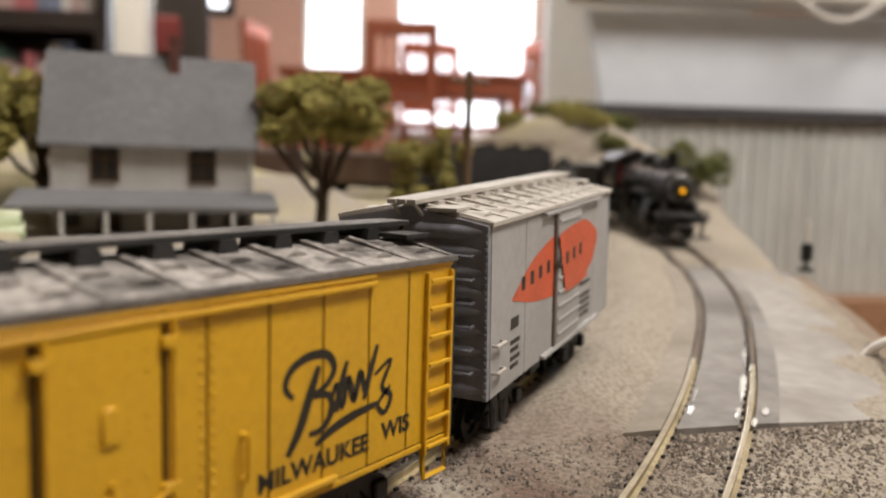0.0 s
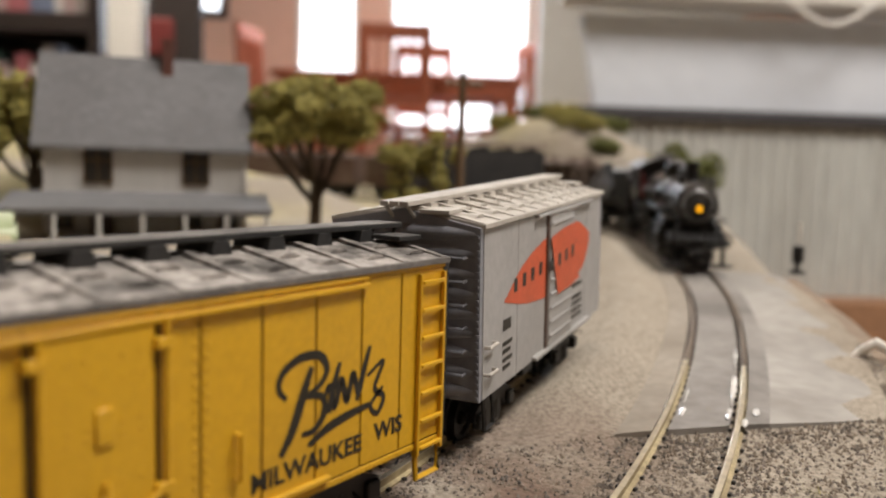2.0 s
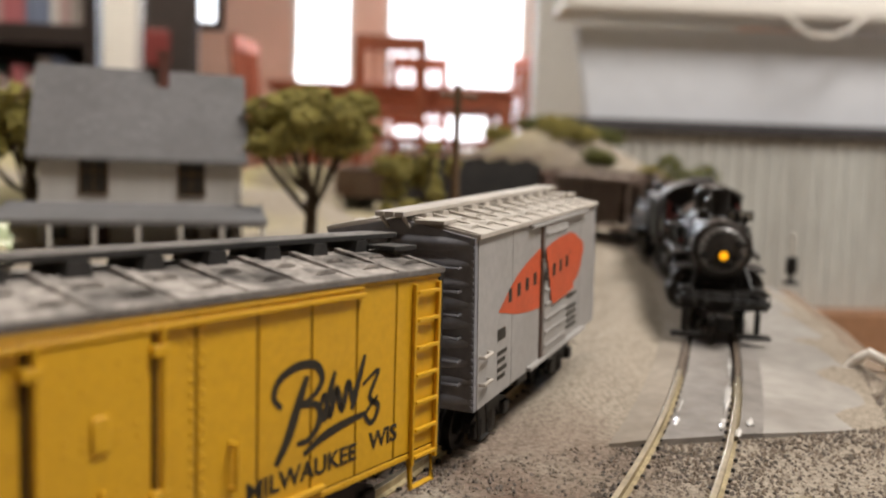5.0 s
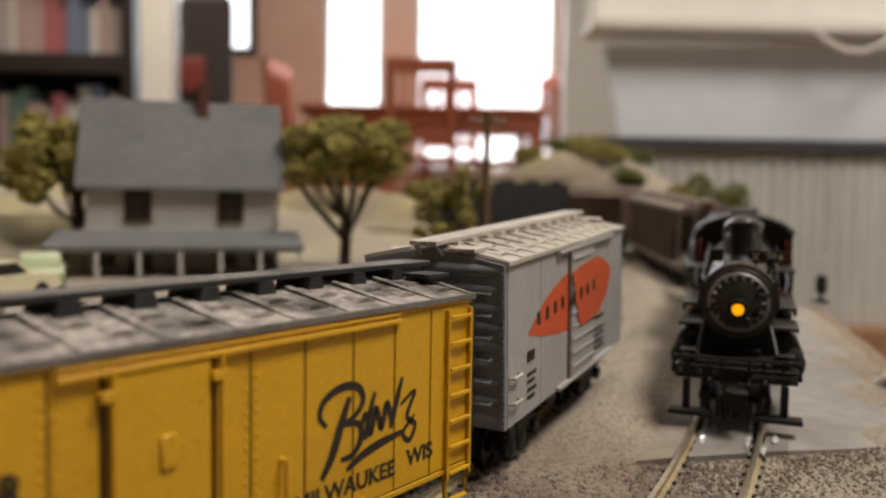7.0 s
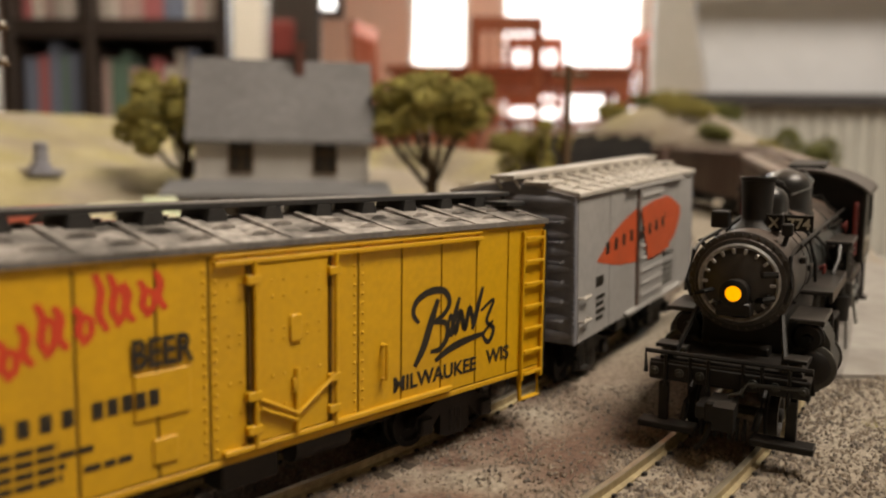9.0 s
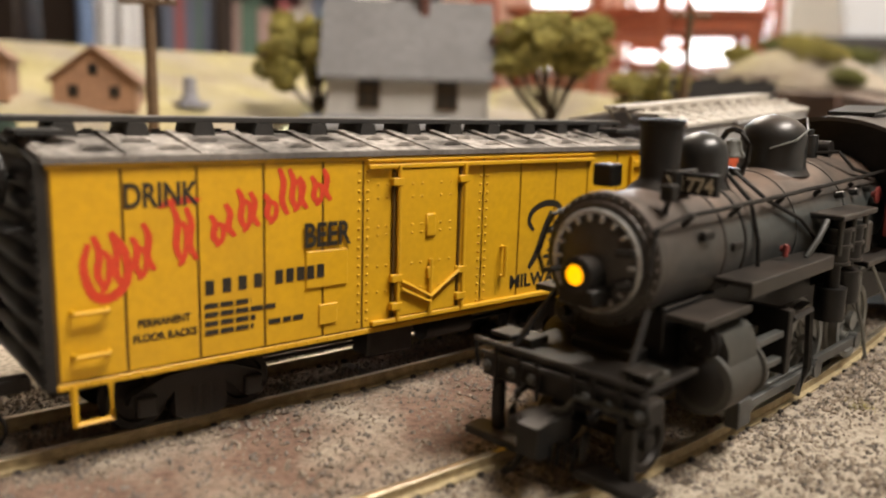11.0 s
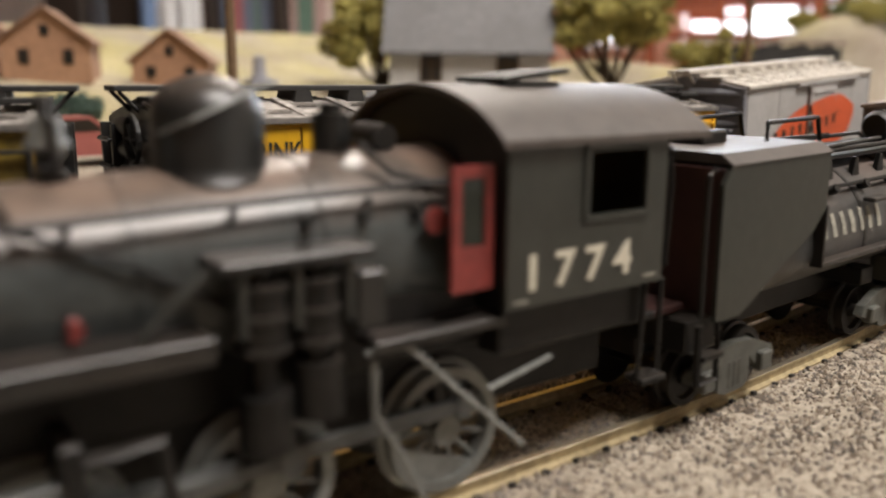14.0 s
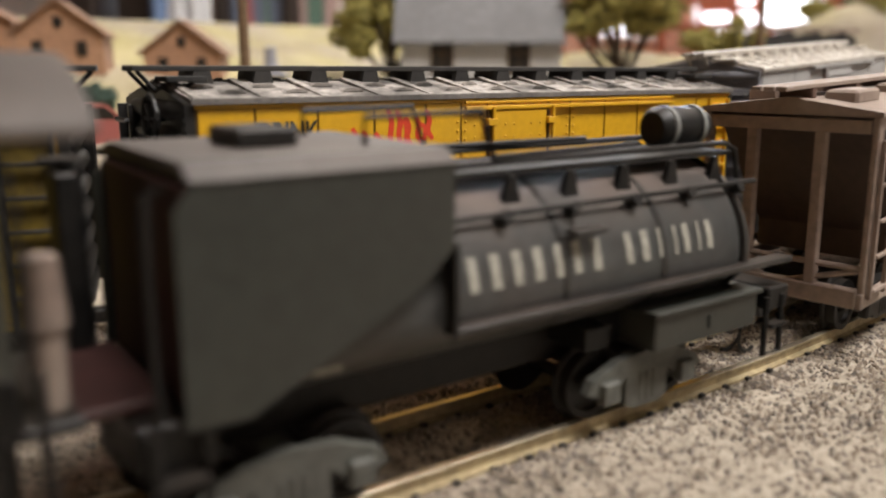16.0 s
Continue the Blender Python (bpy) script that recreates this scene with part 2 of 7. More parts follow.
M["clay_roof"] = mat("brown_card_roof", (0.25, 0.145, 0.09), 0.85, var=0.25, scale=90, dirt=(0.13, 0.07, 0.045), dirt_amount=0.6, dirt_scale=40, bump=0.5, bump_scale=200)
M["monument"] = mat("grey_stone_monument", (0.26, 0.26, 0.29), 0.8, var=0.15, bump=0.2)
M["white"] = mat("white_paint", (0.84, 0.81, 0.74), 0.5, var=0.04, bump=0.05)
M["peach"] = mat("peach_wall_paint", (0.82, 0.57, 0.44), 0.85, var=0.04, scale=6, dirt=(0.66, 0.42, 0.31), dirt_amount=0.3, dirt_scale=2, bump=0.05, bump_scale=80)
M["offwhite"] = mat("off_white_wall_paint", (0.86, 0.84, 0.79), 0.85, var=0.03, scale=6, dirt=(0.68, 0.65, 0.60), dirt_amount=0.3, dirt_scale=2, bump=0.05, bump_scale=80)
M["panel"] = mat("pale_grey_panel", (0.74, 0.77, 0.81), 0.6, var=0.03, scale=8, dirt=(0.64, 0.66, 0.69), dirt_amount=0.4, dirt_scale=3, bump=0.05)
M["rib"] = mat("ribbed_grey_panel", (0.56, 0.565, 0.52), 0.55, var=0.1, scale=12, dirt=(0.33, 0.31, 0.27), dirt_amount=0.5, dirt_scale=7, bump=0.05, stretch=(1, 1, 0.25))
M["rib_rail"] = mat("dark_grey_rail", (0.06, 0.058, 0.062), 0.5, var=0.1, bump=0.05)
M["wood"] = mat("reddish_brown_furniture_wood", (0.40, 0.125, 0.065), 0.75, var=0.2, scale=25, bump=0.05, spec=0.25, stretch=(1, 1, 0.2))
M["dark_wood"] = mat("dark_brown_shelf_wood", (0.035, 0.026, 0.022), 0.5, var=0.3, scale=30, bump=0.05)
M["glow"] = mat("bright_overcast_outdoors", (0.8, 0.85, 0.9), 0.9, var=0.02, bump=0, emit=(0.84, 0.92, 1.0), emit_strength=2.6)
M["headlight"] = mat("yellow_headlight_lens", (0.9, 0.5, 0.02), 0.2, var=0.02, bump=0, emit=(1.0, 0.40, 0.002), emit_strength=1.25)
M["carpet"] = mat("brown_darkened_carpet", (0.20, 0.16, 0.125), 0.95, var=0.2, scale=40, bump=0.6, bump_scale=120, bump_mm=3)
M["floorboard"] = mat("orange_brown_wood_trim", (0.36, 0.19, 0.10), 0.5, var=0.2, scale=20, bump=0.1)
M["panelling"] = mat("dark_unseen_wall", (0.20, 0.13, 0.08), 0.5, var=0.2, scale=12, bump=0.1, stretch=(1, 1, 0.1))
M["ceiling"] = mat("white_ceiling_paint", (0.80, 0.78, 0.74), 0.9, var=0.03, scale=5, bump=0.05)
M["curtain"] = mat("white_curtain_cloth", (0.80, 0.82, 0.86), 0.9, var=0.05, scale=10, bump=0.1)
M["blue_cloth"] = mat("blue_curtain_cloth", (0.16, 0.24, 0.42), 0.9, var=0.1, scale=10, bump=0.1)
M["faded"] = mat("faded_cream_lettering", (0.25, 0.24, 0.20), 0.6, var=0.3, scale=300, bump=0)
M["truck_grey"] = mat("dusty_green_grey_truck", (0.085, 0.086, 0.074), 0.55, var=0.25, scale=150, dirt=(0.03, 0.027, 0.022), dirt_amount=0.5, dirt_scale=90, bump=0.25, bump_scale=500)
M["glass"] = mat("window_glass", (0.02, 0.025, 0.02), 0.08, var=0.05, bump=0)
M["table_edge"] = mat("layout_fascia", (0.22, 0.16, 0.11), 0.7, var=0.2, scale=15, bump=0.1)


# terrain, blended from tan soil, dry grass and earth with shade painted in, by noise in plan
def ground_material():
    m = bpy.data.materials.new("layout_ground")
    m.use_nodes = True
    nt = m.node_tree
    n, l = nt.nodes, nt.links
    bsdf = n["Principled BSDF"]
    bsdf.inputs["Roughness"].default_value = 0.92
    tc = n.new("ShaderNodeTexCoord")

    def tex(s, d=6.0):
        t = n.new("ShaderNodeTexNoise")
        t.inputs["Scale"].default_value, t.inputs["Detail"].default_value = s, d
        l.new(tc.outputs["Object"], t.inputs["Vector"])
        return t.outputs["Fac"]

    def ramp(fac, stops):
        r = n.new("ShaderNodeValToRGB")
        l.new(fac, r.inputs["Fac"])
        e = r.color_ramp.elements
        while len(e) < len(stops):
            e.new(0.5)
        for el, (p, c) in zip(e, stops):
            el.position, el.color = p, (*c, 1)
        return r.outputs["Color"]

    def mixc(fac, a, b, mode="MIX"):
        x = n.new("ShaderNodeMix")
        x.data_type, x.blend_type = "RGBA", mode
        if isinstance(fac, float):
            x.inputs[0].default_value = fac
        else:
            l.new(fac, x.inputs[0])
        l.new(a, x.inputs[6])
        l.new(b, x.inputs[7])
        return x.outputs[2]

    soil = ramp(tex(9), [(0.3, (0.32, 0.275, 0.215)), (0.55, (0.38, 0.33, 0.26)), (0.75, (0.25, 0.20, 0.15))])
    grain = ramp(tex(700, 2), [(0.3, (0.45, 0.43, 0.40)), (0.6, (1, 1, 1))])
    grass = ramp(tex(30), [(0.35, (0.40, 0.35, 0.15)), (0.65, (0.52, 0.45, 0.24))])
    red_earth_shade = ramp(tex(60), [(0.3, (0.145, 0.085, 0.06)), (0.7, (0.225, 0.145, 0.105))])
    sep = n.new("ShaderNodeSeparateXYZ")
    l.new(tc.outputs["Object"], sep.inputs["Vector"])

    def band(sock, a, b):
        r = n.new("ShaderNodeMapRange")
        r.inputs["From Min"].default_value, r.inputs["From Max"].default_value = a, b
        l.new(sock, r.inputs["Value"])
        return r.outputs["Result"]

    def times(a, b):
        x = n.new("ShaderNodeMath")
        x.operation = "MULTIPLY"
        l.new(a, x.inputs[0])
        l.new(b, x.inputs[1])
        return x.outputs[0]

    # reddish earth, darkened as in the engine's shadow, lies between the two tracks, dry grass on the slopes behind the
    # house
    between = times(times(band(sep.outputs["Y"], -0.034, -0.022), band(sep.outputs["Y"], 0.05, 0.012)), times(band(tex(45), 0.36, 0.56), band(sep.outputs["X"], 0.215, 0.14)))
    col = mixc(between, soil, red_earth_shade)
    slope = times(band(sep.outputs["Y"], 0.30, 0.40), band(tex(14), 0.35, 0.6))
    col = mixc(slope, col, grass)
    col = mixc(0.75, col, grain, "MULTIPLY")
    l.new(col, bsdf.inputs["Base Color"])
    b = n.new("ShaderNodeBump")
    b.inputs["Strength"].default_value, b.inputs["Distance"].default_value = 0.8, 0.0008
    l.new(tex(900, 3), b.inputs["Height"])
    l.new(b.outputs["Normal"], bsdf.inputs["Normal"])
    return m


M["ground"] = ground_material()


# ---- building helpers: all meshes are drawn in millimetres and scaled to metres ----
MM = 0.001


def mesh_of(name, bm, material, smooth=False):
    me = bpy.data.meshes.new(name)
    bmesh.ops.scale(bm, vec=(MM, MM, MM), verts=bm.verts)
    bmesh.ops.recalc_face_normals(bm, faces=bm.faces)
    bm.to_mesh(me)
    bm.free()
    me.materials.append(material)
    if smooth:
        for p in me.polygons:
            p.use_smooth = True
        me.set_sharp_from_angle(angle=radians(40))
    return me


def part(name, bm, material, parent, label="", smooth=True, at=None):
    ob = new(name, mesh_of(name, bm, material, smooth))
    ob.parent = parent
    if at is not None:
        ob.matrix_basis = at
    if label:
        tagged(ob, label)
    return ob


def single(name, bm, material, label, category, kind="", group="", smooth=True, at=None):
    ob = new(name, mesh_of(name, bm, material, smooth))
    if at is not None:
        ob.matrix_basis = at
    return tagged(ob, label, category, group, kind)


def thing(name, label, category, m=None, group="", kind=""):
    ob = new(name)
    ob.empty_display_size = 0.01
    if m is not None:
        ob.matrix_basis = m
    return tagged(ob, label, category, group, kind)


def mpose(x, y, z, rx=0, ry=0, rz=0):
    return pose(x * MM, y * MM, z * MM, rx, ry, rz)


def box(bm, x0, x1, y0, y1, z0, z1, bevel=0.0, m=None):
    vs = [bm.verts.new((x, y, z)) for x in (x0, x1) for y in (y0, y1) for z in (z0, z1)]
    q = [(0, 1, 3, 2), (4, 6, 7, 5), (0, 4, 5, 1), (2, 3, 7, 6), (0, 2, 6, 4), (1, 5, 7, 3)]
    fs = [bm.faces.new([vs[i] for i in f]) for f in q]
    if bevel:
        es = list({e for f in fs for e in f.edges})
        r = bmesh.ops.bevel(bm, geom=es, offset=bevel, segments=1, affect="EDGES")
        vs = list({v for f in r["faces"] for v in f.verts} | {v for v in vs if v.is_valid})
    if m is not None:
        bmesh.ops.transform(bm, matrix=m, verts=vs)
    return vs


def ring(bm, c, ax, ay, rx, ry, seg):
    return [bm.verts.new(Vector(c) + Vector(ax) * (rx * math.cos(2 * math.pi * i / seg)) + Vector(ay) * (ry * math.sin(2 * math.pi * i / seg))) for i in range(seg)]


def bridge(bm, a, b):
    k = len(a)
    for i in range(k):
        bm.faces.new((a[i], a[(i + 1) % k], b[(i + 1) % k], b[i]))


def frame_axes(d):
    d = Vector(d).normalized()
    up = Vector((0, 0, 1)) if abs(d.z) < 0.9 else Vector((1, 0, 0))
    ax = d.cross(up).normalized()
    return ax, ax.cross(d).normalized()


def lathe(bm, base, axis, profile, seg=20):
    """Turned solid: profile is (distance along the axis, radius), capped at both ends."""
    base, axis = Vector(base), Vector(axis).normalized()
    ax, ay = frame_axes(axis)
    rings = [ring(bm, base + axis * d, ax, ay, max(r, 0.02), max(r, 0.02), seg) for d, r in profile]
    for a, b in zip(rings, rings[1:]):
        bridge(bm, a, b)
    bm.faces.new(rings[0])
    bm.faces.new(rings[-1])


def cyl(bm, p0, p1, r, seg=12, r2=None):
    p0, p1 = Vector(p0), Vector(p1)
    lathe(bm, p0, p1 - p0, [(0, r), ((p1 - p0).length, r if r2 is None else r2)], seg)


def tube(bm, pts, r, seg=6):
    pts = [Vector(p) for p in pts]
    rings = []
    for i, p in enumerate(pts):
        d = (pts[min(i + 1, len(pts) - 1)] - pts[max(i - 1, 0)])
        ax, ay = frame_axes(d)
        rings.append(ring(bm, p, ax, ay, r, r, seg))
    for a, b in zip(rings, rings[1:]):
        bridge(bm, a, b)
    bm.faces.new(rings[0])
    bm.faces.new(rings[-1])


def prism(bm, outline, y0, y1, axis="y"):
    """Extrudes an outline in the x-z plane from y0 to y1 (or in y-z along x)."""
    def at(p, d):
        return (p[0], d, p[1]) if axis == "y" else (d, p[0], p[1])
    a = [bm.verts.new(at(p, y0)) for p in outline]
    b = [bm.verts.new(at(p, y1)) for p in outline]
    bridge(bm, a, b)
    bm.faces.new(a)
    bm.faces.new(b)


def writing(text, size, material, parent, m, name="lettering", label="", width=None, depth=0.05, bold=0.035):
    """Raised letters of the built-in font. size: the capitals' height in mm; m: the pose of the first letter's foot."""
    cu = bpy.data.curves.new(name, "FONT")
    cu.body, cu.size, cu.extrude = text, size * MM / 0.72, depth * MM
    cu.offset = bold * size * MM
    tmp = bpy.data.objects.new(name, cu)
    scene.collection.objects.link(tmp)
    me = bpy.data.meshes.new_from_object(tmp.evaluated_get(bpy.context.evaluated_depsgraph_get()))
    bpy.data.objects.remove(tmp)
    bpy.data.curves.remove(cu)
    me.name = name
    xs = [v.co.x for v in me.vertices]
    x0 = min(xs)
    k = width * MM / (max(xs) - x0) if width else 1.0
    for v in me.vertices:
        v.co.x = (v.co.x - x0) * k
    me.materials.clear()
    me.materials.append(material)
    ob = new(name, me)
    ob.parent = parent
    ob.matrix_basis = m
    if label:
        tagged(ob, label)
    return ob


# ---- the line of the two tracks ----
# plan of the engine's track: straight past the yellow car, then a widening curve that climbs away
LINE = [(-700, -42), (-300, -42), (40, -42), (100, -41.2), (168, -35.6), (250, -19.6), (351, 9.5), (430, 43), (504, 84)]
HEIGHT = [(-700, 0), (60, 0), (120, 0.8), (168, 2.6), (250, 5.4), (351, 8.7), (430, 13.0), (504, 18.0), (600, 23), (760, 27), (1500, 28)]


def spline(p0, p1, p2, p3, t):
    return 0.5 * (2 * p1 + (p2 - p0) * t + (2 * p0 - 5 * p1 + 4 * p2 - p3) * t * t + (3 * p1 - p0 - 3 * p2 + p3) * t * t * t)


def plan_line():
    pts = []
    q = [np.array(p, float) for p in LINE]
    q = [2 * q[0] - q[1]] + q + [2 * q[-1] - q[-2]]
    for i in range(1, len(q) - 2):
        for k in range(16):
            pts.append(spline(q[i - 1], q[i], q[i + 1], q[i + 2], k / 16))
    pts.append(q[-2])
    head = math.atan2(*(pts[-1] - pts[-2])[::-1])
    p = pts[-1].copy()
    for k in range(150):
        head += 5.0 / 420
        p = p + 5.0 * np.array([math.cos(head), math.sin(head)])
        pts.append(p.copy())
    return np.array(pts)


_PTS = plan_line()
_ARC = np.r_[0, np.cumsum(np.hypot(*np.diff(_PTS, axis=0).T))]
_ARC -= np.interp(0.0, _PTS[:200, 0], _ARC[:200])


def on_line(s, side=0.0):
    """Plan place, height and heading of the track at s millimetres along it; side: offset to the left."""
    x, y = np.interp(s, _ARC, _PTS[:, 0]), np.interp(s, _ARC, _PTS[:, 1])
    xa, ya = np.interp(s - 4, _ARC, _PTS[:, 0]), np.interp(s - 4, _ARC, _PTS[:, 1])
    xb, yb = np.interp(s + 4, _ARC, _PTS[:, 0]), np.interp(s + 4, _ARC, _PTS[:, 1])
    h = math.atan2(yb - ya, xb - xa)
    z = np.interp(s, [p[0] for p in HEIGHT], [p[1] for p in HEIGHT])
    return Vector((x - math.sin(h) * side, y + math.cos(h) * side, z)), h


SIDE = 60.0


def ride(s, front, rear, side=0.0):
    """Pose of a vehicle whose origin is at s and whose two trucks stand at front and rear from it."""
    a, _ = on_line(s + front, side)
    b, _ = on_line(s + rear, side)
    d = b - a
    x = d.normalized()
    y = Vector((0, 0, 1)).cross(x).normalized()
    o = a - x * front
    m = Matrix((x, y, x.cross(y))).transposed().to_4x4()
    m.translation = o * MM
    return m


# ---- the room ----
def room_box(name, x0, x1, y0, y1, z0, z1, material, label, category, kind="structure", bevel=0.0):
    bm = bmesh.new()
    box(bm, x0 * 1000, x1 * 1000, y0 * 1000, y1 * 1000, z0 * 1000, z1 * 1000, bevel)
    return single(name, bm, material, label, category, kind, smooth=False, at=ROOM)


def build_room():
    # floor and the unseen south and west walls are dark to cut bounced light
    room_box("floor", -3.7, 3.3, -2.3, 6.7, FLOOR_Z - 0.1, FLOOR_Z, M["carpet"], "carpeted floor below the layout, darkened to cut bounced light", "floor")
    room_box("ceiling", -3.7, 3.3, -2.3, 6.7, CEIL_Z, CEIL_Z + 0.1, M["ceiling"], "white painted ceiling of the room", "ceiling")
    room_box("wall_south", -3.7, 3.3, -2.4, -2.3, FLOOR_Z, CEIL_Z, M["panelling"], "unseen wall behind the layout, dark to cut bounced light", "wall")
    room_box("wall_west", -3.8, -3.7, -2.3, 6.7, FLOOR_Z, CEIL_Z, M["panelling"], "unseen side wall of the room, dark to cut bounced light", "wall")
    room_box("wall_east", 3.3, 3.4, -2.3, 6.7, FLOOR_Z, CEIL_Z, M["offwhite"], "plain off-white side wall beyond the panels", "wall")
    # window wall: solid pieces round the two tall windows and the small dark-framed one
    wall = thing("wall_north", "peach painted wall with tall bright windows", "wall", ROOM, kind="structure")
    holes = [(-2.10, -1.24), (-0.74, -0.29), (-0.05, 1.01)]
    tall = [(1.10, 2.0), (0.27, 2.05), (0.27, 2.05)]
    xs = [-3.7] + [v for h in holes for v in h] + [3.3]
    for i in range(0, len(xs), 2):
        bm = bmesh.new()
        box(bm, xs[i] * 1000, xs[i + 1] * 1000, 6200, 6320, FLOOR_Z * 1000, CEIL_Z * 1000)
        part("pier", bm, M["peach"], wall, smooth=False)
    for (a, b), (lo, hi) in zip(holes, tall):
        for z0, z1 in ((FLOOR_Z, lo), (hi, CEIL_Z)):
            bm = bmesh.new()
            box(bm, a * 1000, b * 1000, 6200, 6320, z0 * 1000, z1 * 1000)
            part("infill", bm, M["peach"], wall, smooth=False)
    for i, ((a, b), (lo, hi)) in enumerate(zip(holes, tall)):
        w = thing("window_%d" % (i + 1), "bright overexposed window in a painted frame", "window", ROOM, kind="structure")
        fm = M["dark_wood"] if i == 0 else M["white"]
        t = 0.06 if i == 0 else 0.035
        bars = [(a, a + t, lo, hi), (b - t, b, lo, hi), (a + t, b - t, lo, lo + t), (a + t, b - t, hi - t, hi)]
        if i == 0:
            bars.append((-1.76, -1.62, lo + t, hi - t))
        for x0, x1, z0, z1 in bars:
            bm = bmesh.new()
            box(bm, x0 * 1000, x1 * 1000, 6175, 6300, z0 * 1000, z1 * 1000, 3)
            part("window_frame", bm, fm, w, smooth=False)
        if i:
            bm = bmesh.new()
            box(bm, a * 1000 - 30, b * 1000 + 30, 6140, 6205, lo * 1000 - 30, lo * 1000 + 2, 4)
            part("window_sill", bm, M["white"], w, smooth=False)
    bm = bmesh.new()
    box(bm, -4500, 4000, 6600, 6620, -600, 2600)
    single("backdrop", bm, M["glow"], "bright overcast daylight outside the windows", "backdrop", "structure", smooth=False, at=ROOM)
    room_box("floor_dining", -3.7, 3.3, 4.4, 6.2, FLOOR_Z, -0.12, M["floorboard"], "raised wooden floor of the dining area", "floor")
    # pale return wall and big grey panel to the side of the windows
    room_box("wall_return", 0.78, 1.9, 4.45, 4.57, FLOOR_Z, CEIL_Z, M["offwhite"], "off-white return wall beside the dining windows", "wall")


def build_dining_set():
    table = thing("dining_table", "reddish-brown wooden dining table before bright windows", "table", ROOM)
    bm = bmesh.new()
    box(bm, -760, 800, 5050, 5850, 592, 630, 8)
    part("tabletop", bm, M["wood"], table, smooth=False)
    bm = bmesh.new()
    box(bm, -700, 740, 5120, 5780, 500, 591, 3)
    part("apron", bm, M["wood"], table, smooth=False)
    for x in (-670, 710):
        for y in (5150, 5750):
            bm = bmesh.new()
            lathe(bm, (x, y, -120), (0, 0, 1), [(0, 22), (200, 30), (450, 24), (590, 36), (622, 36)], 12)
            part("leg", bm, M["wood"], table)

    def chair(x, y, turn, tall=1.0, slats=6):
        c = thing("dining_chair", "reddish-brown slat-back wooden dining chair at the table", "chair", ROOM @ mpose(x, y, -120, 0, 0, turn) @ Matrix.Diagonal((1, 1, tall, 1)), "chairs round the table")
        bm = bmesh.new()
        box(bm, -220, 220, -210, 210, 430, 465, 8)
        part("seat", bm, M["wood"], c, smooth=False)
        for lx in (-195, 195):
            bm = bmesh.new()
            cyl(bm, (lx, -185, 0), (lx, -185, 432), 20, 10)
            part("leg", bm, M["wood"], c)
            bm = bmesh.new()
            tube(bm, [(lx, 190, 0), (lx, 190, 450), (lx, 205, 700), (lx, 235, 1075)], 22, 8)
            part("back_post", bm, M["wood"], c)
        bm = bmesh.new()
        box(bm, -215, 215, 205, 245, 990, 1085, 10)
        part("top_rail", bm, M["wood"], c, smooth=False)
        bm = bmesh.new()
        box(bm, -195, 195, 190, 220, 560, 610, 5)
        part("lower_rail", bm, M["wood"], c, smooth=False)
        for k in range(slats):
            bm = bmesh.new()
            sx = -165 + 330 * k / (slats - 1)
            tube(bm, [(sx, 202, 600), (sx, 210, 760), (sx, 226, 1000)], 14, 6)
            part("slat", bm, M["wood"], c)
        return c

    chair(-5, 5115, 180, 0.935)
    chair(225, 5960, 4)
    chair(-745, 5450, 78, 0.98)
    chair(690, 5400, -72, 0.94)


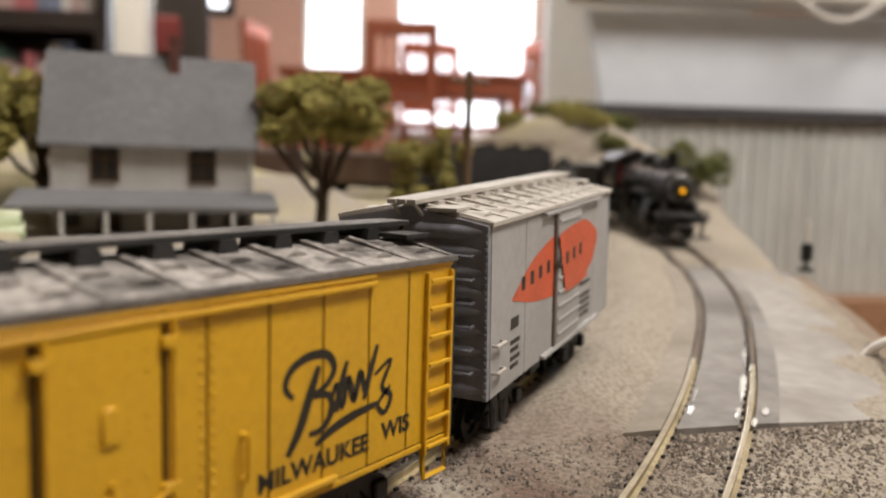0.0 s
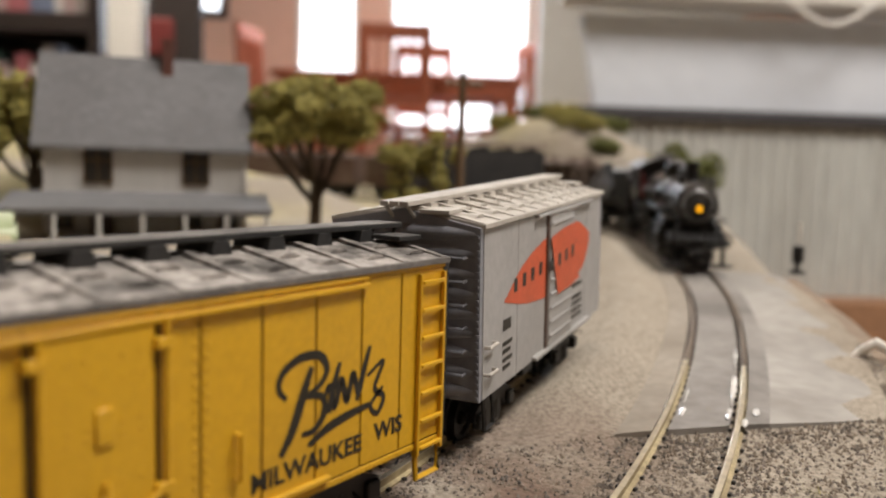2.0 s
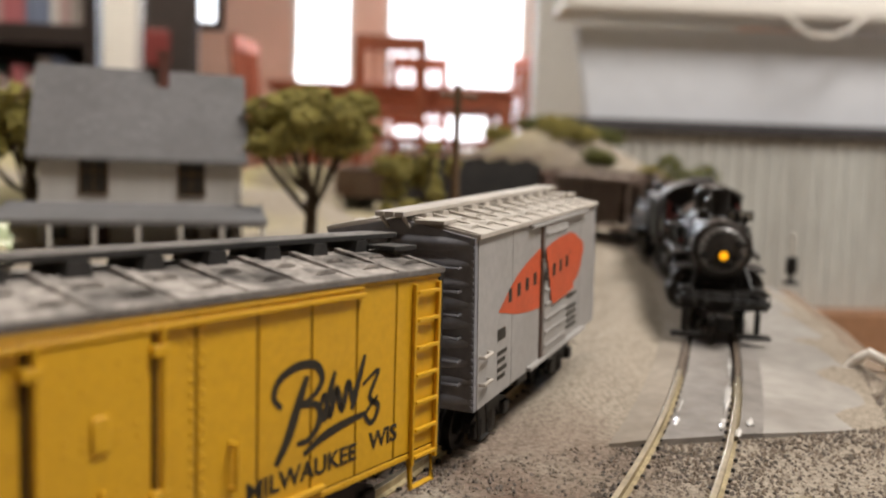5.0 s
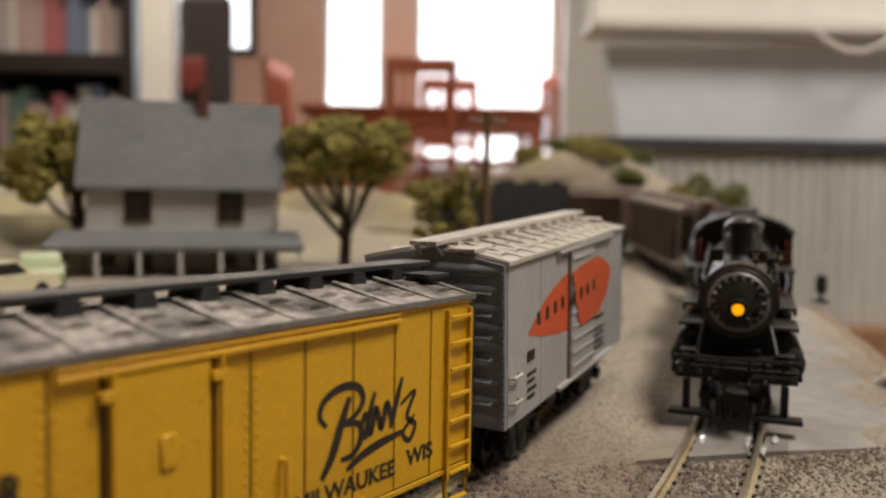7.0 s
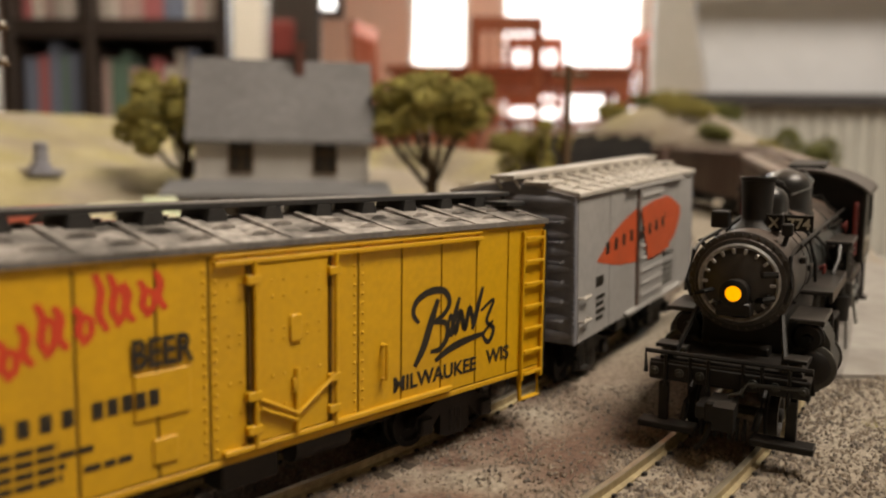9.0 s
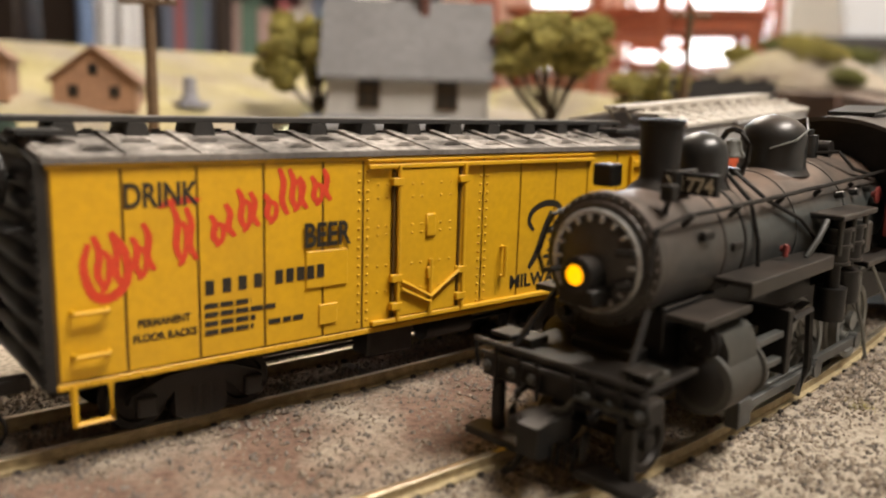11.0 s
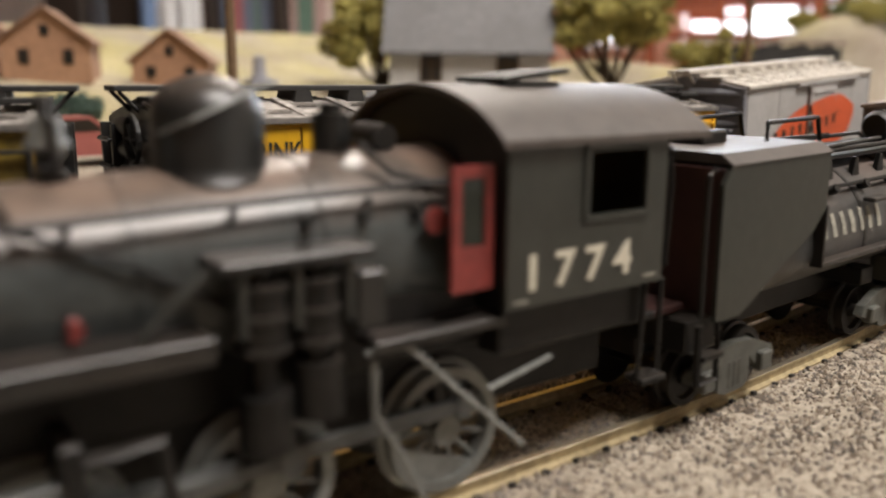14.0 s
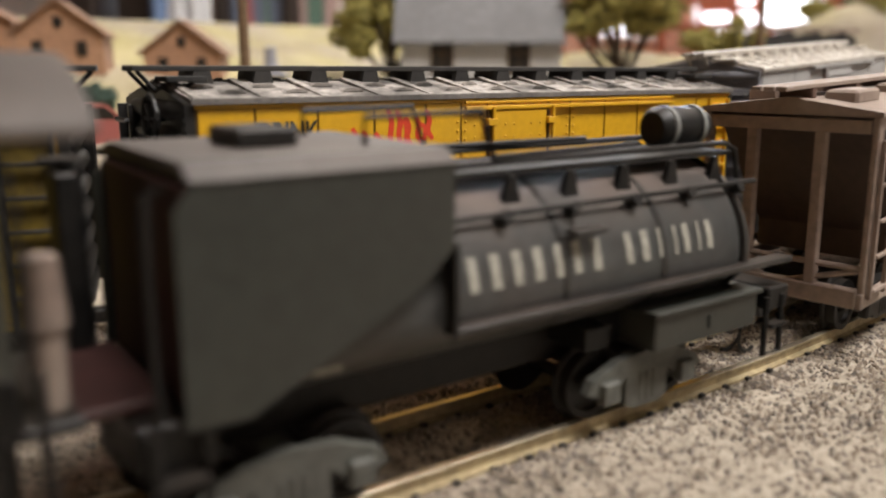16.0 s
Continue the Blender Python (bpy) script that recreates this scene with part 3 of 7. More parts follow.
def build_shelves():
    r = random.Random(3)
    sh = thing("bookcase", "dark brown bookcase filled with books and odds and ends", "bookcase", ROOM)
    for x in (-1920, -1600, -1075):
        bm = bmesh.new()
        box(bm, x - 22, x + 22, 3020, 3330, -420, 1400, 3)
        part("upright", bm, M["dark_wood"], sh, smooth=False)
    for z in (-300, 60, 168, 500, 860, 1250):
        bm = bmesh.new()
        box(bm, -1898, -1097, 3025, 3330, z, z + (70 if z == 500 else 32), 3)
        part("shelf", bm, M["dark_wood"], sh, smooth=False)
    bm = bmesh.new()
    box(bm, -1942, -1053, 3331, 3345, -420, 1400)
    part("back_panel", bm, M["dark_wood"], sh, smooth=False)
    cols = [(0.40, 0.13, 0.14), (0.62, 0.57, 0.52), (0.16, 0.19, 0.27), (0.58, 0.55, 0.52), (0.42, 0.30, 0.28), (0.12, 0.20, 0.16), (0.40, 0.36, 0.33)]
    bms = [mat("book_cloth", c, 0.7, var=0.15, scale=30, bump=0.1) for c in cols]
    for z in (200, 570):
        x = -1570 if z == 200 else -1890
        while x < -1120:
            if abs(x + 1600) < 60:
                x = -1570
            w, hgt = r.uniform(22, 55), r.uniform(170, 265)
            bm = bmesh.new()
            box(bm, x, x + w - 2, 3060 + r.uniform(0, 30), 3260, z + 0.5, z + hgt, 2)
            single("book", bm, r.choice(bms), "cloth-bound book standing upright on the dark shelf", "book", group="books on the bookcase", smooth=False, at=ROOM)
            x += w
    x = -1880
    while x < -1660:
        w, hgt = r.uniform(25, 60), r.uniform(180, 280)
        bm = bmesh.new()
        box(bm, x, x + w - 2, 3060, 3260, 200.5, 200 + hgt, 2)
        single("book", bm, r.choice(bms), "cloth-bound book standing upright on the dark shelf", "book", group="books on the bookcase", smooth=False, at=ROOM)
        x += w
    # white room post, red jacket on its hook, white door curtain
    bm = bmesh.new()
    box(bm, -1010, -900, 2950, 3060, FLOOR_Z * 1000, CEIL_Z * 1000, 6)
    single("post", bm, M["white"], "cream painted square room post", "post", "structure", smooth=False, at=ROOM)
    bag = thing("hanging_bag", "dark bag with a red panel hanging beside the post", "bag", ROOM)
    bm = bmesh.new()
    box(bm, -895, -700, 3010, 3080, 380, 800, 30)
    part("body", bm, M["dark_wood"], bag, smooth=False)
    bm = bmesh.new()
    box(bm, -885, -790, 2990, 3012, 430, 560, 10)
    part("red_panel", bm, M["red"], bag, "red cloth panel", smooth=False)
    bm = bmesh.new()
    tube(bm, [(-860, 3045, 790), (-850, 3045, 900), (-800, 3045, 950), (-750, 3045, 900), (-740, 3045, 790)], 9, 6)
    part("strap", bm, M["dark_wood"], bag)
    cur = thing("door_curtain", "pale white curtain with a blue edge beside the bookcase", "curtain", ROOM)
    for k, (x, w, mm) in enumerate([(-2240, 70, "blue_cloth")] + [(-2170 + 42 * i, 42, "curtain") for i in range(5)]):
        bm = bmesh.new()
        lathe(bm, (x + w / 2, 3020 + 12 * (k % 2), -400), (0, 0, 1), [(0, w * 0.55), (1000, w * 0.5), (1800, w * 0.5)], 10)
        part("fold", bm, M[mm], cur)
    for x0, x1, mm in ((-2760, -2560, "dark_wood"), (-2440, -2260, "dark_wood")):
        bm = bmesh.new()
        box(bm, x0, x1, 3040, 3300, -420, 1300, 8)
        single("tall_cupboard", bm, M[mm], "dark brown tall cupboard against the wall", "cupboard", smooth=False, at=ROOM)


def build_panels():
    # grey cabinet panel with white ledge and hanging cord, and the ribbed screen below it
    cab = thing("panel_cabinet", "pale grey flat panel under a white ledge", "cabinet", ROOM)
    bm = bmesh.new()
    prism(bm, [(372, 378), (1900, 395), (1900, 168), (408, 168)], 1640, 1680)
    part("panel", bm, M["panel"], cab, smooth=False)
    bm = bmesh.new()
    box(bm, 330, 1900, 1560, 1690, 396, 425, 5)
    part("ledge", bm, M["white"], cab, smooth=False)
    bm = bmesh.new()
    box(bm, 360, 1900, 1690, 1800, 425, 1900)
    part("upper_board", bm, M["offwhite"], cab, smooth=False)
    cord = bmesh.new()
    tube(cord, [(745 + 34 * i, 1545 - 2 * i, 400 - 44 * math.sin(math.pi * i / 5)) for i in range(6)], 5, 6)
    single("cord", cord, M["white"], "thin white cord hanging in a loop from the ledge", "cord", at=ROOM)
    scr = thing("ribbed_screen", "ribbed pale grey metal screen with a dark top rail", "screen", ROOM)
    for i in range(56):
        bm = bmesh.new()
        x = 345 + i * 28.0
        lathe(bm, (x, 1600, -420), (0, 0, 1), [(0, 19.0), (588, 19.0)], 14)
        part("rib", bm, M["rib"], scr)
    bm = bmesh.new()
    box(bm, 330, 1920, 1560, 1622, 166, 190, 4)
    part("top_rail", bm, M["rib_rail"], scr, "dark grey top rail", smooth=False)
    bm = bmesh.new()
    box(bm, 690, 1900, 1520, 1584, -420, -176, 4)
    single("wooden_step", bm, M["floorboard"], "orange-brown wooden step along the foot of the screen", "step", smooth=False, at=ROOM)
    lamp = thing("ceiling_lamp", "white ceiling lamp with a wide flat diffuser", "lamp", ROOM)
    bm = bmesh.new()
    box(bm, 300, 1600, -370, 230, CEIL_Z * 1000 - 90, CEIL_Z * 1000 - 2, 10)
    part("housing", bm, M["white"], lamp, smooth=False)
    # housing for the added fill lamp, out of view
    fill_fixture = thing("ceiling_lamp", "added unseen square lamp that brightens the back of the room", "lamp", ROOM)
    bm = bmesh.new()
    box(bm, -1000, -200, 2000, 2800, CEIL_Z * 1000 - 90, CEIL_Z * 1000 - 2, 10)
    part("housing", bm, M["white"], fill_fixture, smooth=False)


build_room()
build_dining_set()
build_shelves()
build_panels()


# ---- the layout's ground ----
def smoothstep(a, b, v):
    t = np.clip((v - a) / (b - a), 0, 1)
    return t * t * (3 - 2 * t)


def nearest(x, y):
    """Distance along the engine's track and offset to its left for points of the plan."""
    pts = _PTS[::2]
    arc = _ARC[::2]
    d = (x[:, None] - pts[None, :, 0]) ** 2 + (y[:, None] - pts[None, :, 1]) ** 2
    k = d.argmin(1)
    k2 = np.clip(k, 1, len(pts) - 2)
    tan = pts[k2 + 1] - pts[k2 - 1]
    tan /= np.hypot(tan[:, 0], tan[:, 1])[:, None]
    off = np.stack([x - pts[k, 0], y - pts[k, 1]], 1)
    along = (off * tan).sum(1)
    return arc[k] + along, -off[:, 0] * tan[:, 1] + off[:, 1] * tan[:, 0]


def edge_of(s):
    return np.interp(s, [-700, 150, 235, 300, 420, 1400], [120, 118, 84, 50, 46, 60])


def ground_height(x, y):
    x, y = np.atleast_1d(np.asarray(x, float)), np.atleast_1d(np.asarray(y, float))
    s, side = nearest(x, y)
    track = np.interp(s, [p[0] for p in HEIGHT], [p[1] for p in HEIGHT]) - 2.5
    back = 22 * smoothstep(50, 190, y) + 28 * smoothstep(345, 430, y) + 45 * smoothstep(430, 680, y)
    z = np.where(side > 0, np.maximum(track, track + (back - track) * smoothstep(100, 200, side)), track)
    z = np.where((side > 100) & (back < track), track + (back - track) * smoothstep(120, 240, side), z)
    # banked earth beside the standing boxcar
    z = z + 6.5 * smoothstep(15, 32, side) * (1 - smoothstep(39, 45, side)) * smoothstep(180, 240, s) * (1 - smoothstep(520, 600, s))
    hill = 100 * np.exp(-(((x - 870) / 125) ** 2 + ((y - 345) / 150) ** 2)) + 60 * np.exp(-(((x - 720) / 160) ** 2 + ((y - 640) / 150) ** 2))
    z = z + hill * smoothstep(30, 110, -side) * (s > 420)
    z += 0.5 * np.sin(x * 0.11 + y * 0.07) * np.sin(y * 0.13 - x * 0.05) * (np.abs(side) > 14)
    z += 0.16 * np.sin(x * 0.31 + y * 0.4) * np.sin(x * 0.23 - y * 0.37)
    return z


def build_ground():
    xs, ys = np.arange(-360, 1320, 9.0), np.arange(-170, 830, 9.0)
    X, Y = np.meshgrid(xs, ys, indexing="ij")
    x, y = X.ravel(), Y.ravel()
    s, side = nearest(x, y)
    e = edge_of(s)
    far = x > 440
    rim = 4 + (x - 440) * 0.385
    keep = np.where(far, y > rim - 13, side > -e - 13) & (x < 1100)
    # points beyond the edge are drawn in to it
    over = np.where((side < -e) & ~far, -e - side, 0)
    k = np.clip(np.searchsorted(_ARC, s), 1, len(_ARC) - 2)
    tan = _PTS[k + 1] - _PTS[k - 1]
    tan /= np.hypot(tan[:, 0], tan[:, 1])[:, None]
    x2, y2 = x - tan[:, 1] * over, y + tan[:, 0] * over
    y2 = np.where(far, np.maximum(y2, rim), y2)
    z = ground_height(x2, y2)
    nx, ny = X.shape
    idx = np.arange(nx * ny).reshape(nx, ny)
    quads = np.stack([idx[:-1, :-1], idx[1:, :-1], idx[1:, 1:], idx[:-1, 1:]], -1).reshape(-1, 4)
    quads = quads[keep[quads].all(1)]
    me = bpy.data.meshes.new("ground")
    me.from_pydata((np.stack([x2, y2, z], 1) * MM).tolist(), [], quads.tolist())
    me.materials.append(M["ground"])
    for p in me.polygons:
        p.use_smooth = True
    tagged(new("ground", me), "tan textured model landscape of soil and dry grass", "ground", kind="structure")
    # the layout's wooden edge and top under the scenery
    bm = bmesh.new()
    for a in np.arange(-330, 430, 30.0):
        q = []
        for s_ in (a, a + 30.0):
            for off in (0.0, 6.0):
                p, h = on_line(s_, -float(edge_of(s_)) - off)
                q.append((p.x, p.y, float(ground_height(p.x, p.y)[0]) - 0.4))
        for i0, i1 in ((2, 3),):
            lo = [bm.verts.new((px_, py_, -70)) for px_, py_, _ in (q[0], q[1], q[3], q[2])]
            hi = [bm.verts.new(v) for v in (q[0], q[1], q[3], q[2])]
            bridge(bm, lo, hi)
            bm.faces.new(lo)
            bm.faces.new(hi)
    single("layout_fascia", bm, M["table_edge"], "brown hardboard edge round the model landscape", "fascia", "structure", smooth=False)
    bm = bmesh.new()
    box(bm, -340, 540, -40, 780, -75, -30)
    tb = thing("layout_table", "wooden table that carries the model landscape", "table")
    part("tabletop", bm, M["table_edge"], tb, smooth=False)
    for lx, ly in ((-320, -20), (520, 60), (-320, 760), (520, 760)):
        bm = bmesh.new()
        box(bm, lx - 20, lx + 20, ly - 20, ly + 20, FLOOR_Z * 1000, -75)
        part("leg", bm, M["table_edge"], tb, smooth=False)


RAIL = [(-1.3, -2.5), (1.3, -2.5), (1.3, -2.1), (0.4, -1.8), (0.4, -0.8), (0.62, -0.6), (0.62, -0.08), (0.5, 0), (-0.5, 0), (-0.62, -0.08), (-0.62, -0.6), (-0.4, -0.8), (-0.4, -1.8), (-1.3, -2.1)]


def back_side(s):
    """Offset of the standing train's track, which bends away past the yellow car."""
    return SIDE + max(0.0, -12.0 - s) ** 2 / 520.0


def build_track(side_at, s0, s1, label):
    tr = thing("railway_track", label, "railway track", kind="structure")
    step = 8.0
    ss = np.arange(s0, s1 + 1, step)
    for off in (-8.6, 8.6):
        verts, faces = [], []
        for s in ss:
            p, h = on_line(s, side_at(s))
            h -= math.atan(max(0.0, side_at(s - 1) - side_at(s)))
            for u, v in RAIL:
                o = off + u
                verts.append(((p.x - math.sin(h) * o) * MM, (p.y + math.cos(h) * o) * MM, (p.z + v) * MM))
        k = len(RAIL)
        for i in range(len(ss) - 1):
            for j in range(k):
                faces.append((i * k + j, i * k + (j + 1) % k, (i + 1) * k + (j + 1) % k, (i + 1) * k + j))
        faces.append(tuple(range(k)))
        me = bpy.data.meshes.new("rail")
        me.from_pydata(verts, [], faces)
        me.materials.append(M["rail"])
        me.materials.append(M["rail_top"])
        me.materials.append(M["rail_brown"])
        for i, p in enumerate(me.polygons):
            p.material_index = 1 if i % k in (6, 7, 8) and i < len(me.polygons) - 1 else 0
            # rails turn darker brown past this distance
            if ss[min(i // k, len(ss) - 1)] > 262:
                p.material_index = 2
        ob = new("rail", me)
        ob.parent = tr
    bm = bmesh.new()
    box(bm, -1.35, 1.35, -14.8, 14.8, -4.9, -2.55, 0.2)
    tie = mesh_of("tie", bm, M["tie"])
    r = random.Random(int(side_at(0)) + 5)
    n = 0
    bm = bmesh.new()
    s = max(s0, -110) + 3.0
    while s < min(s1, 760):
        p, h = on_line(s, side_at(s))
        h -= math.atan(max(0.0, side_at(s - 1) - side_at(s)))
        ob = new("tie", tie)
        ob.parent = tr
        ob.matrix_basis = mpose(p.x, p.y, p.z + r.uniform(-0.1, 0.12), 0, 0, math.degrees(h) + r.uniform(-1.2, 1.2))
        for off in (-8.6, 8.6):
            for q in (-1.75, 1.75):
                o = off + q
                c = Vector((p.x - math.sin(h) * o, p.y + math.cos(h) * o, p.z - 2.1))
                box(bm, c.x - 0.48, c.x + 0.48, c.y - 0.36, c.y + 0.36, c.z - 0.5, c.z + 0.3)
        s += 6.4
    sp = part("spikes", bm, M["spike"], tr, "small black spikes beside the rails", smooth=False)
    tagged(sp, kind="stuff")
    return tr


def scatter_stones(name, material, label, count, seed, region, size, sink=0.25):
    """Small eight-faced stones on the ground; region(rng, n) gives plan places and heights of the ground."""
    rng = np.random.default_rng(seed)
    x, y, z = region(rng, count)
    n = len(x)
    shape = np.array([(1, 0, 0), (-1, 0, 0), (0, 1, 0), (0, -1, 0), (0, 0, 1), (0, 0, -1)], float)
    tri = np.array([(0, 2, 4), (2, 1, 4), (1, 3, 4), (3, 0, 4), (2, 0, 5), (1, 2, 5), (3, 1, 5), (0, 3, 5)])
    sz = size[0] + (size[1] - size[0]) * rng.random(n) ** 2.2
    v = shape[None] * sz[:, None, None] * rng.uniform(0.55, 1.15, (n, 6, 3))
    a = rng.uniform(0, 6.28, n)
    c, s = np.cos(a)[:, None], np.sin(a)[:, None]
    v = np.stack([v[..., 0] * c - v[..., 1] * s, v[..., 0] * s + v[..., 1] * c, v[..., 2] + 0.3 * v[..., 0]], -1)
    v += np.stack([x, y, z + sz * (0.5 - sink)], -1)[:, None]
    f = (tri[None] + 6 * np.arange(n)[:, None, None]).reshape(-1, 3)
    me = bpy.data.meshes.new(name)
    me.from_pydata((v.reshape(-1, 3) * MM).tolist(), [], f.tolist())
    me.materials.append(material)
    return tagged(new(name, me), label, "ballast", kind="stuff")


def road_start(side):
    return 208 - 0.72 * side


def near_tracks(rng, n):
    x, y = rng.uniform(-110, 330, n), rng.uniform(-118, 48, n)
    s, side = nearest(x, y)
    keep = (side > -edge_of(s) + 1) & ~((s > road_start(side)) & (side > -46)) & (np.abs(np.abs(side) - 8.6) > 1.5) & (np.abs(np.abs(side - SIDE) - 8.6) > 1.5)
    between = (side > 16) & (side < 44)
    keep &= ~between | (rng.random(n) < 0.5)
    keep &= (np.abs(side) < 17) | (np.abs(side - SIDE) < 17) | (rng.random(n) < 0.75)
    x, y = x[keep], y[keep]
    return x, y, ground_height(x, y)


def build_road():
    road = thing("road", "grey plaster road crossing between and beside the rails", "road", kind="structure")
    for a, b, paint in ((9.9, 17.5, "road_tan"), (-6.6, 6.6, "road_dark"), (-15.5, -9.9, "road_dark"), (-46, -15.5, "road")):
        bm = bmesh.new()
        rows = []
        for i in range(23):
            q = []
            for j in range(5):
                side = a + (b - a) * j / 4
                s0 = road_start(side)
                s = s0 + (455 - s0) * i / 22
                p, h = on_line(s, side)
                z = p.z - 1.0 - 0.055 * max(0, abs(side) - 12)
                q.append((bm.verts.new((p.x, p.y, z - 3.2)), bm.verts.new((p.x, p.y, z))))
            rows.append(q)
        for r0, r1 in zip(rows, rows[1:]):
            for j in range(4):
                bm.faces.new((r0[j][1], r0[j + 1][1], r1[j + 1][1], r1[j][1]))
            for j in (0, 4):
                bm.faces.new((r0[j][0], r0[j][1], r1[j][1], r1[j][0]))
        for r0 in (rows[0], rows[-1]):
            for j in range(4):
                bm.faces.new((r0[j][0], r0[j + 1][0], r0[j + 1][1], r0[j][1]))
        part("slab", bm, M[paint], road)
    r = random.Random(11)
    # thin white patches that paint the rail's reflected glare
    bm = bmesh.new()
    for s0, s1, side, w in ((216, 226, -5.8, 0.8), (228, 262, -6.0, 0.9), (266, 300, -6.0, 0.7), (214, 222, 5.0, 0.8), (224, 240, 5.6, 0.5), (222, 229, -12.2, 1.1), (212, 219, -9.9, 0.9)):
        n = 10
        lo, hi = [], []
        for i in range(n + 1):
            p, h = on_line(s0 + (s1 - s0) * i / n, side)
            k = w * math.sin(math.pi * (i + 0.4) / (n + 0.8)) * r.uniform(0.6, 1.3)
            zz = p.z - 0.62 + r.uniform(0, 0.15)
            lo.append(bm.verts.new((p.x + math.sin(h) * k, p.y - math.cos(h) * k, zz - 0.1)))
            hi.append(bm.verts.new((p.x - math.sin(h) * k, p.y + math.cos(h) * k, zz - 0.1)))
        mid = [bm.verts.new(((a.co.x + b.co.x) / 2, (a.co.y + b.co.y) / 2, a.co.z + 0.28)) for a, b in zip(lo, hi)]
        for i in range(n):
            bm.faces.new((lo[i], lo[i + 1], mid[i + 1], mid[i]))
            bm.faces.new((mid[i], mid[i + 1], hi[i + 1], hi[i]))
    part("gloss_patches", bm, M["gloss"], road, "white patches painted as glare along the rail")
    # pale road behind the standing train
    bm = bmesh.new()
    prev = None
    for i in range(40):
        x = -330 + 14 * i
        row = []
        for j in range(6):
            y = 84 + 11 * j
            row.append(bm.verts.new((x, y, float(ground_height(x, y)[0]) + 1.2)))
        if prev:
            for j in range(5):
                bm.faces.new((prev[j], prev[j + 1], row[j + 1], row[j]))
        prev = row
    single("back_road", bm, M["road"], "pale grey model road behind the standing train", "road", "structure")


def gz(x, y):
    return float(ground_height(x, y)[0])


# ---- scenery ----
def build_house():
    gx, gy = 289, 300
    z0 = gz(gx, gy) - 1.5
    h = thing("house", "white two-storey model farmhouse with grey roof and front porch", "house", mpose(gx, gy, z0, 0, 0, -38))
    ev, rd, dep, w = 76 - z0, 119 - z0, 58, 51
    # walls of lapped boards, the gables included
    bm = bmesh.new()
    prism(bm, [(0.3, 0), (0.3, ev), (dep / 2, rd - 1.5), (dep - 0.3, ev), (dep - 0.3, 0)], -w + 0.2, w - 0.2, "x")
    wall = part("wall", bm, M["wall_house"], h, smooth=False)
    n = 18
    bm = bmesh.new()
    prism(bm, [(-0.5, 0), (0.0, ev / n), (dep, ev / n), (dep + 0.5, 0)], -w, w, "x")
    lap = mesh_of("board", bm, M["wall_house"])
    for i in range(n):
        ob = new("board", lap)
        ob.parent = wall
        ob.matrix_basis = mpose(0, 0, ev * i / n)
    bm = bmesh.new()
    sl = (rd - ev) / (dep / 2)
    for sgn in (0, 1):
        a, b = (-5.5, dep / 2) if sgn == 0 else (dep + 5.5, dep / 2)
        prism(bm, [(a, ev - 5.5 * sl + 1.0), (b, rd + 1.0), (b, rd - 0.6), (a, ev - 5.5 * sl - 0.6)], -w - 5, w + 5, "x")
    roof = part("roof", bm, M["roof_house"], h, smooth=False)
    bm = bmesh.new()
    r = random.Random(4)
    for i in range(17):
        t0, t1 = i / 17, (i + 1.25) / 17
        xa = -w - 5
        while xa < w + 4.5:
            xb = min(xa + r.uniform(3.5, 6.5), w + 5)
            ya, yb = -5.6 + (dep / 2 + 5.5) * t0, -5.6 + (dep / 2 + 5.5) * min(t1, 1)
            za, zb = ev - 5.5 * sl + 1.35 + (rd - ev + 5.5 * sl) * t0, ev - 5.5 * sl + 1.05 + (rd - ev + 5.5 * sl) * min(t1, 1)
            v = [bm.verts.new(p) for p in ((xa + 0.1, ya, za), (xb - 0.1, ya, za), (xb - 0.1, yb, zb), (xa + 0.1, yb, zb), (xa + 0.1, ya, za - 0.5), (xb - 0.1, ya, za - 0.5))]
            bm.faces.new(v[:4])
            bm.faces.new((v[4], v[5], v[1], v[0]))
            xa = xb
    sh = part("shingles", bm, M["roof_house"], roof, smooth=False)
    tagged(sh, kind="stuff")
    bm = bmesh.new()
    box(bm, 8, 14, 22, 28, rd - 12, rd + 12, 0.3)
    box(bm, 7.4, 14.6, 21.4, 28.6, rd + 10, rd + 11.6)
    part("chimney", bm, M["brick"], h, "dark brick chimney", smooth=False)

    def window(x, z, ww, hh, door=False):
        bm = bmesh.new()
        box(bm, x - ww / 2, x + ww / 2, -1.0, 0.8, z, z + hh)
        o = part("door" if door else "window", bm, M["dark_red"] if door else M["window_dark"], h, "dark red front door" if door else "dark sash window", smooth=False)
        bm = bmesh.new()
        t = 0.8
        for a, b, c, d in ((x - ww / 2 - t, x - ww / 2, z - t, z + hh + t), (x + ww / 2, x + ww / 2 + t, z - t, z + hh + t), (x - ww / 2, x + ww / 2, z + hh, z + hh + t), (x - ww / 2, x + ww / 2, z - t, z)):
            box(bm, a, b, -1.6, -0.2, c, d)
        if not door:
            box(bm, x - ww / 2, x + ww / 2, -1.3, -0.9, z + hh / 2 - 0.4, z + hh / 2 + 0.4)
            box(bm, x - 0.3, x + 0.3, -1.25, -0.95, z, z + hh)
        part("frame", bm, M["pole"], o, smooth=False)

    for x in (-24, 26):
        window(x, ev - 26.0, 13, 23)
    window(-22, 0.6, 10, 20, True)
    for x in (24, -42, 43):
        window(x, 5, 10, 14)
    # porch
    pz = 45 - z0
    bm = bmesh.new()
    prism(bm, [(-1, pz), (-40, pz - 7.0), (-40, pz - 8.6), (-1, pz - 2)], -w - 15, w + 13, "x")
    pr = part("porch_roof", bm, M["roof_house"], h, smooth=False)
    bm = bmesh.new()
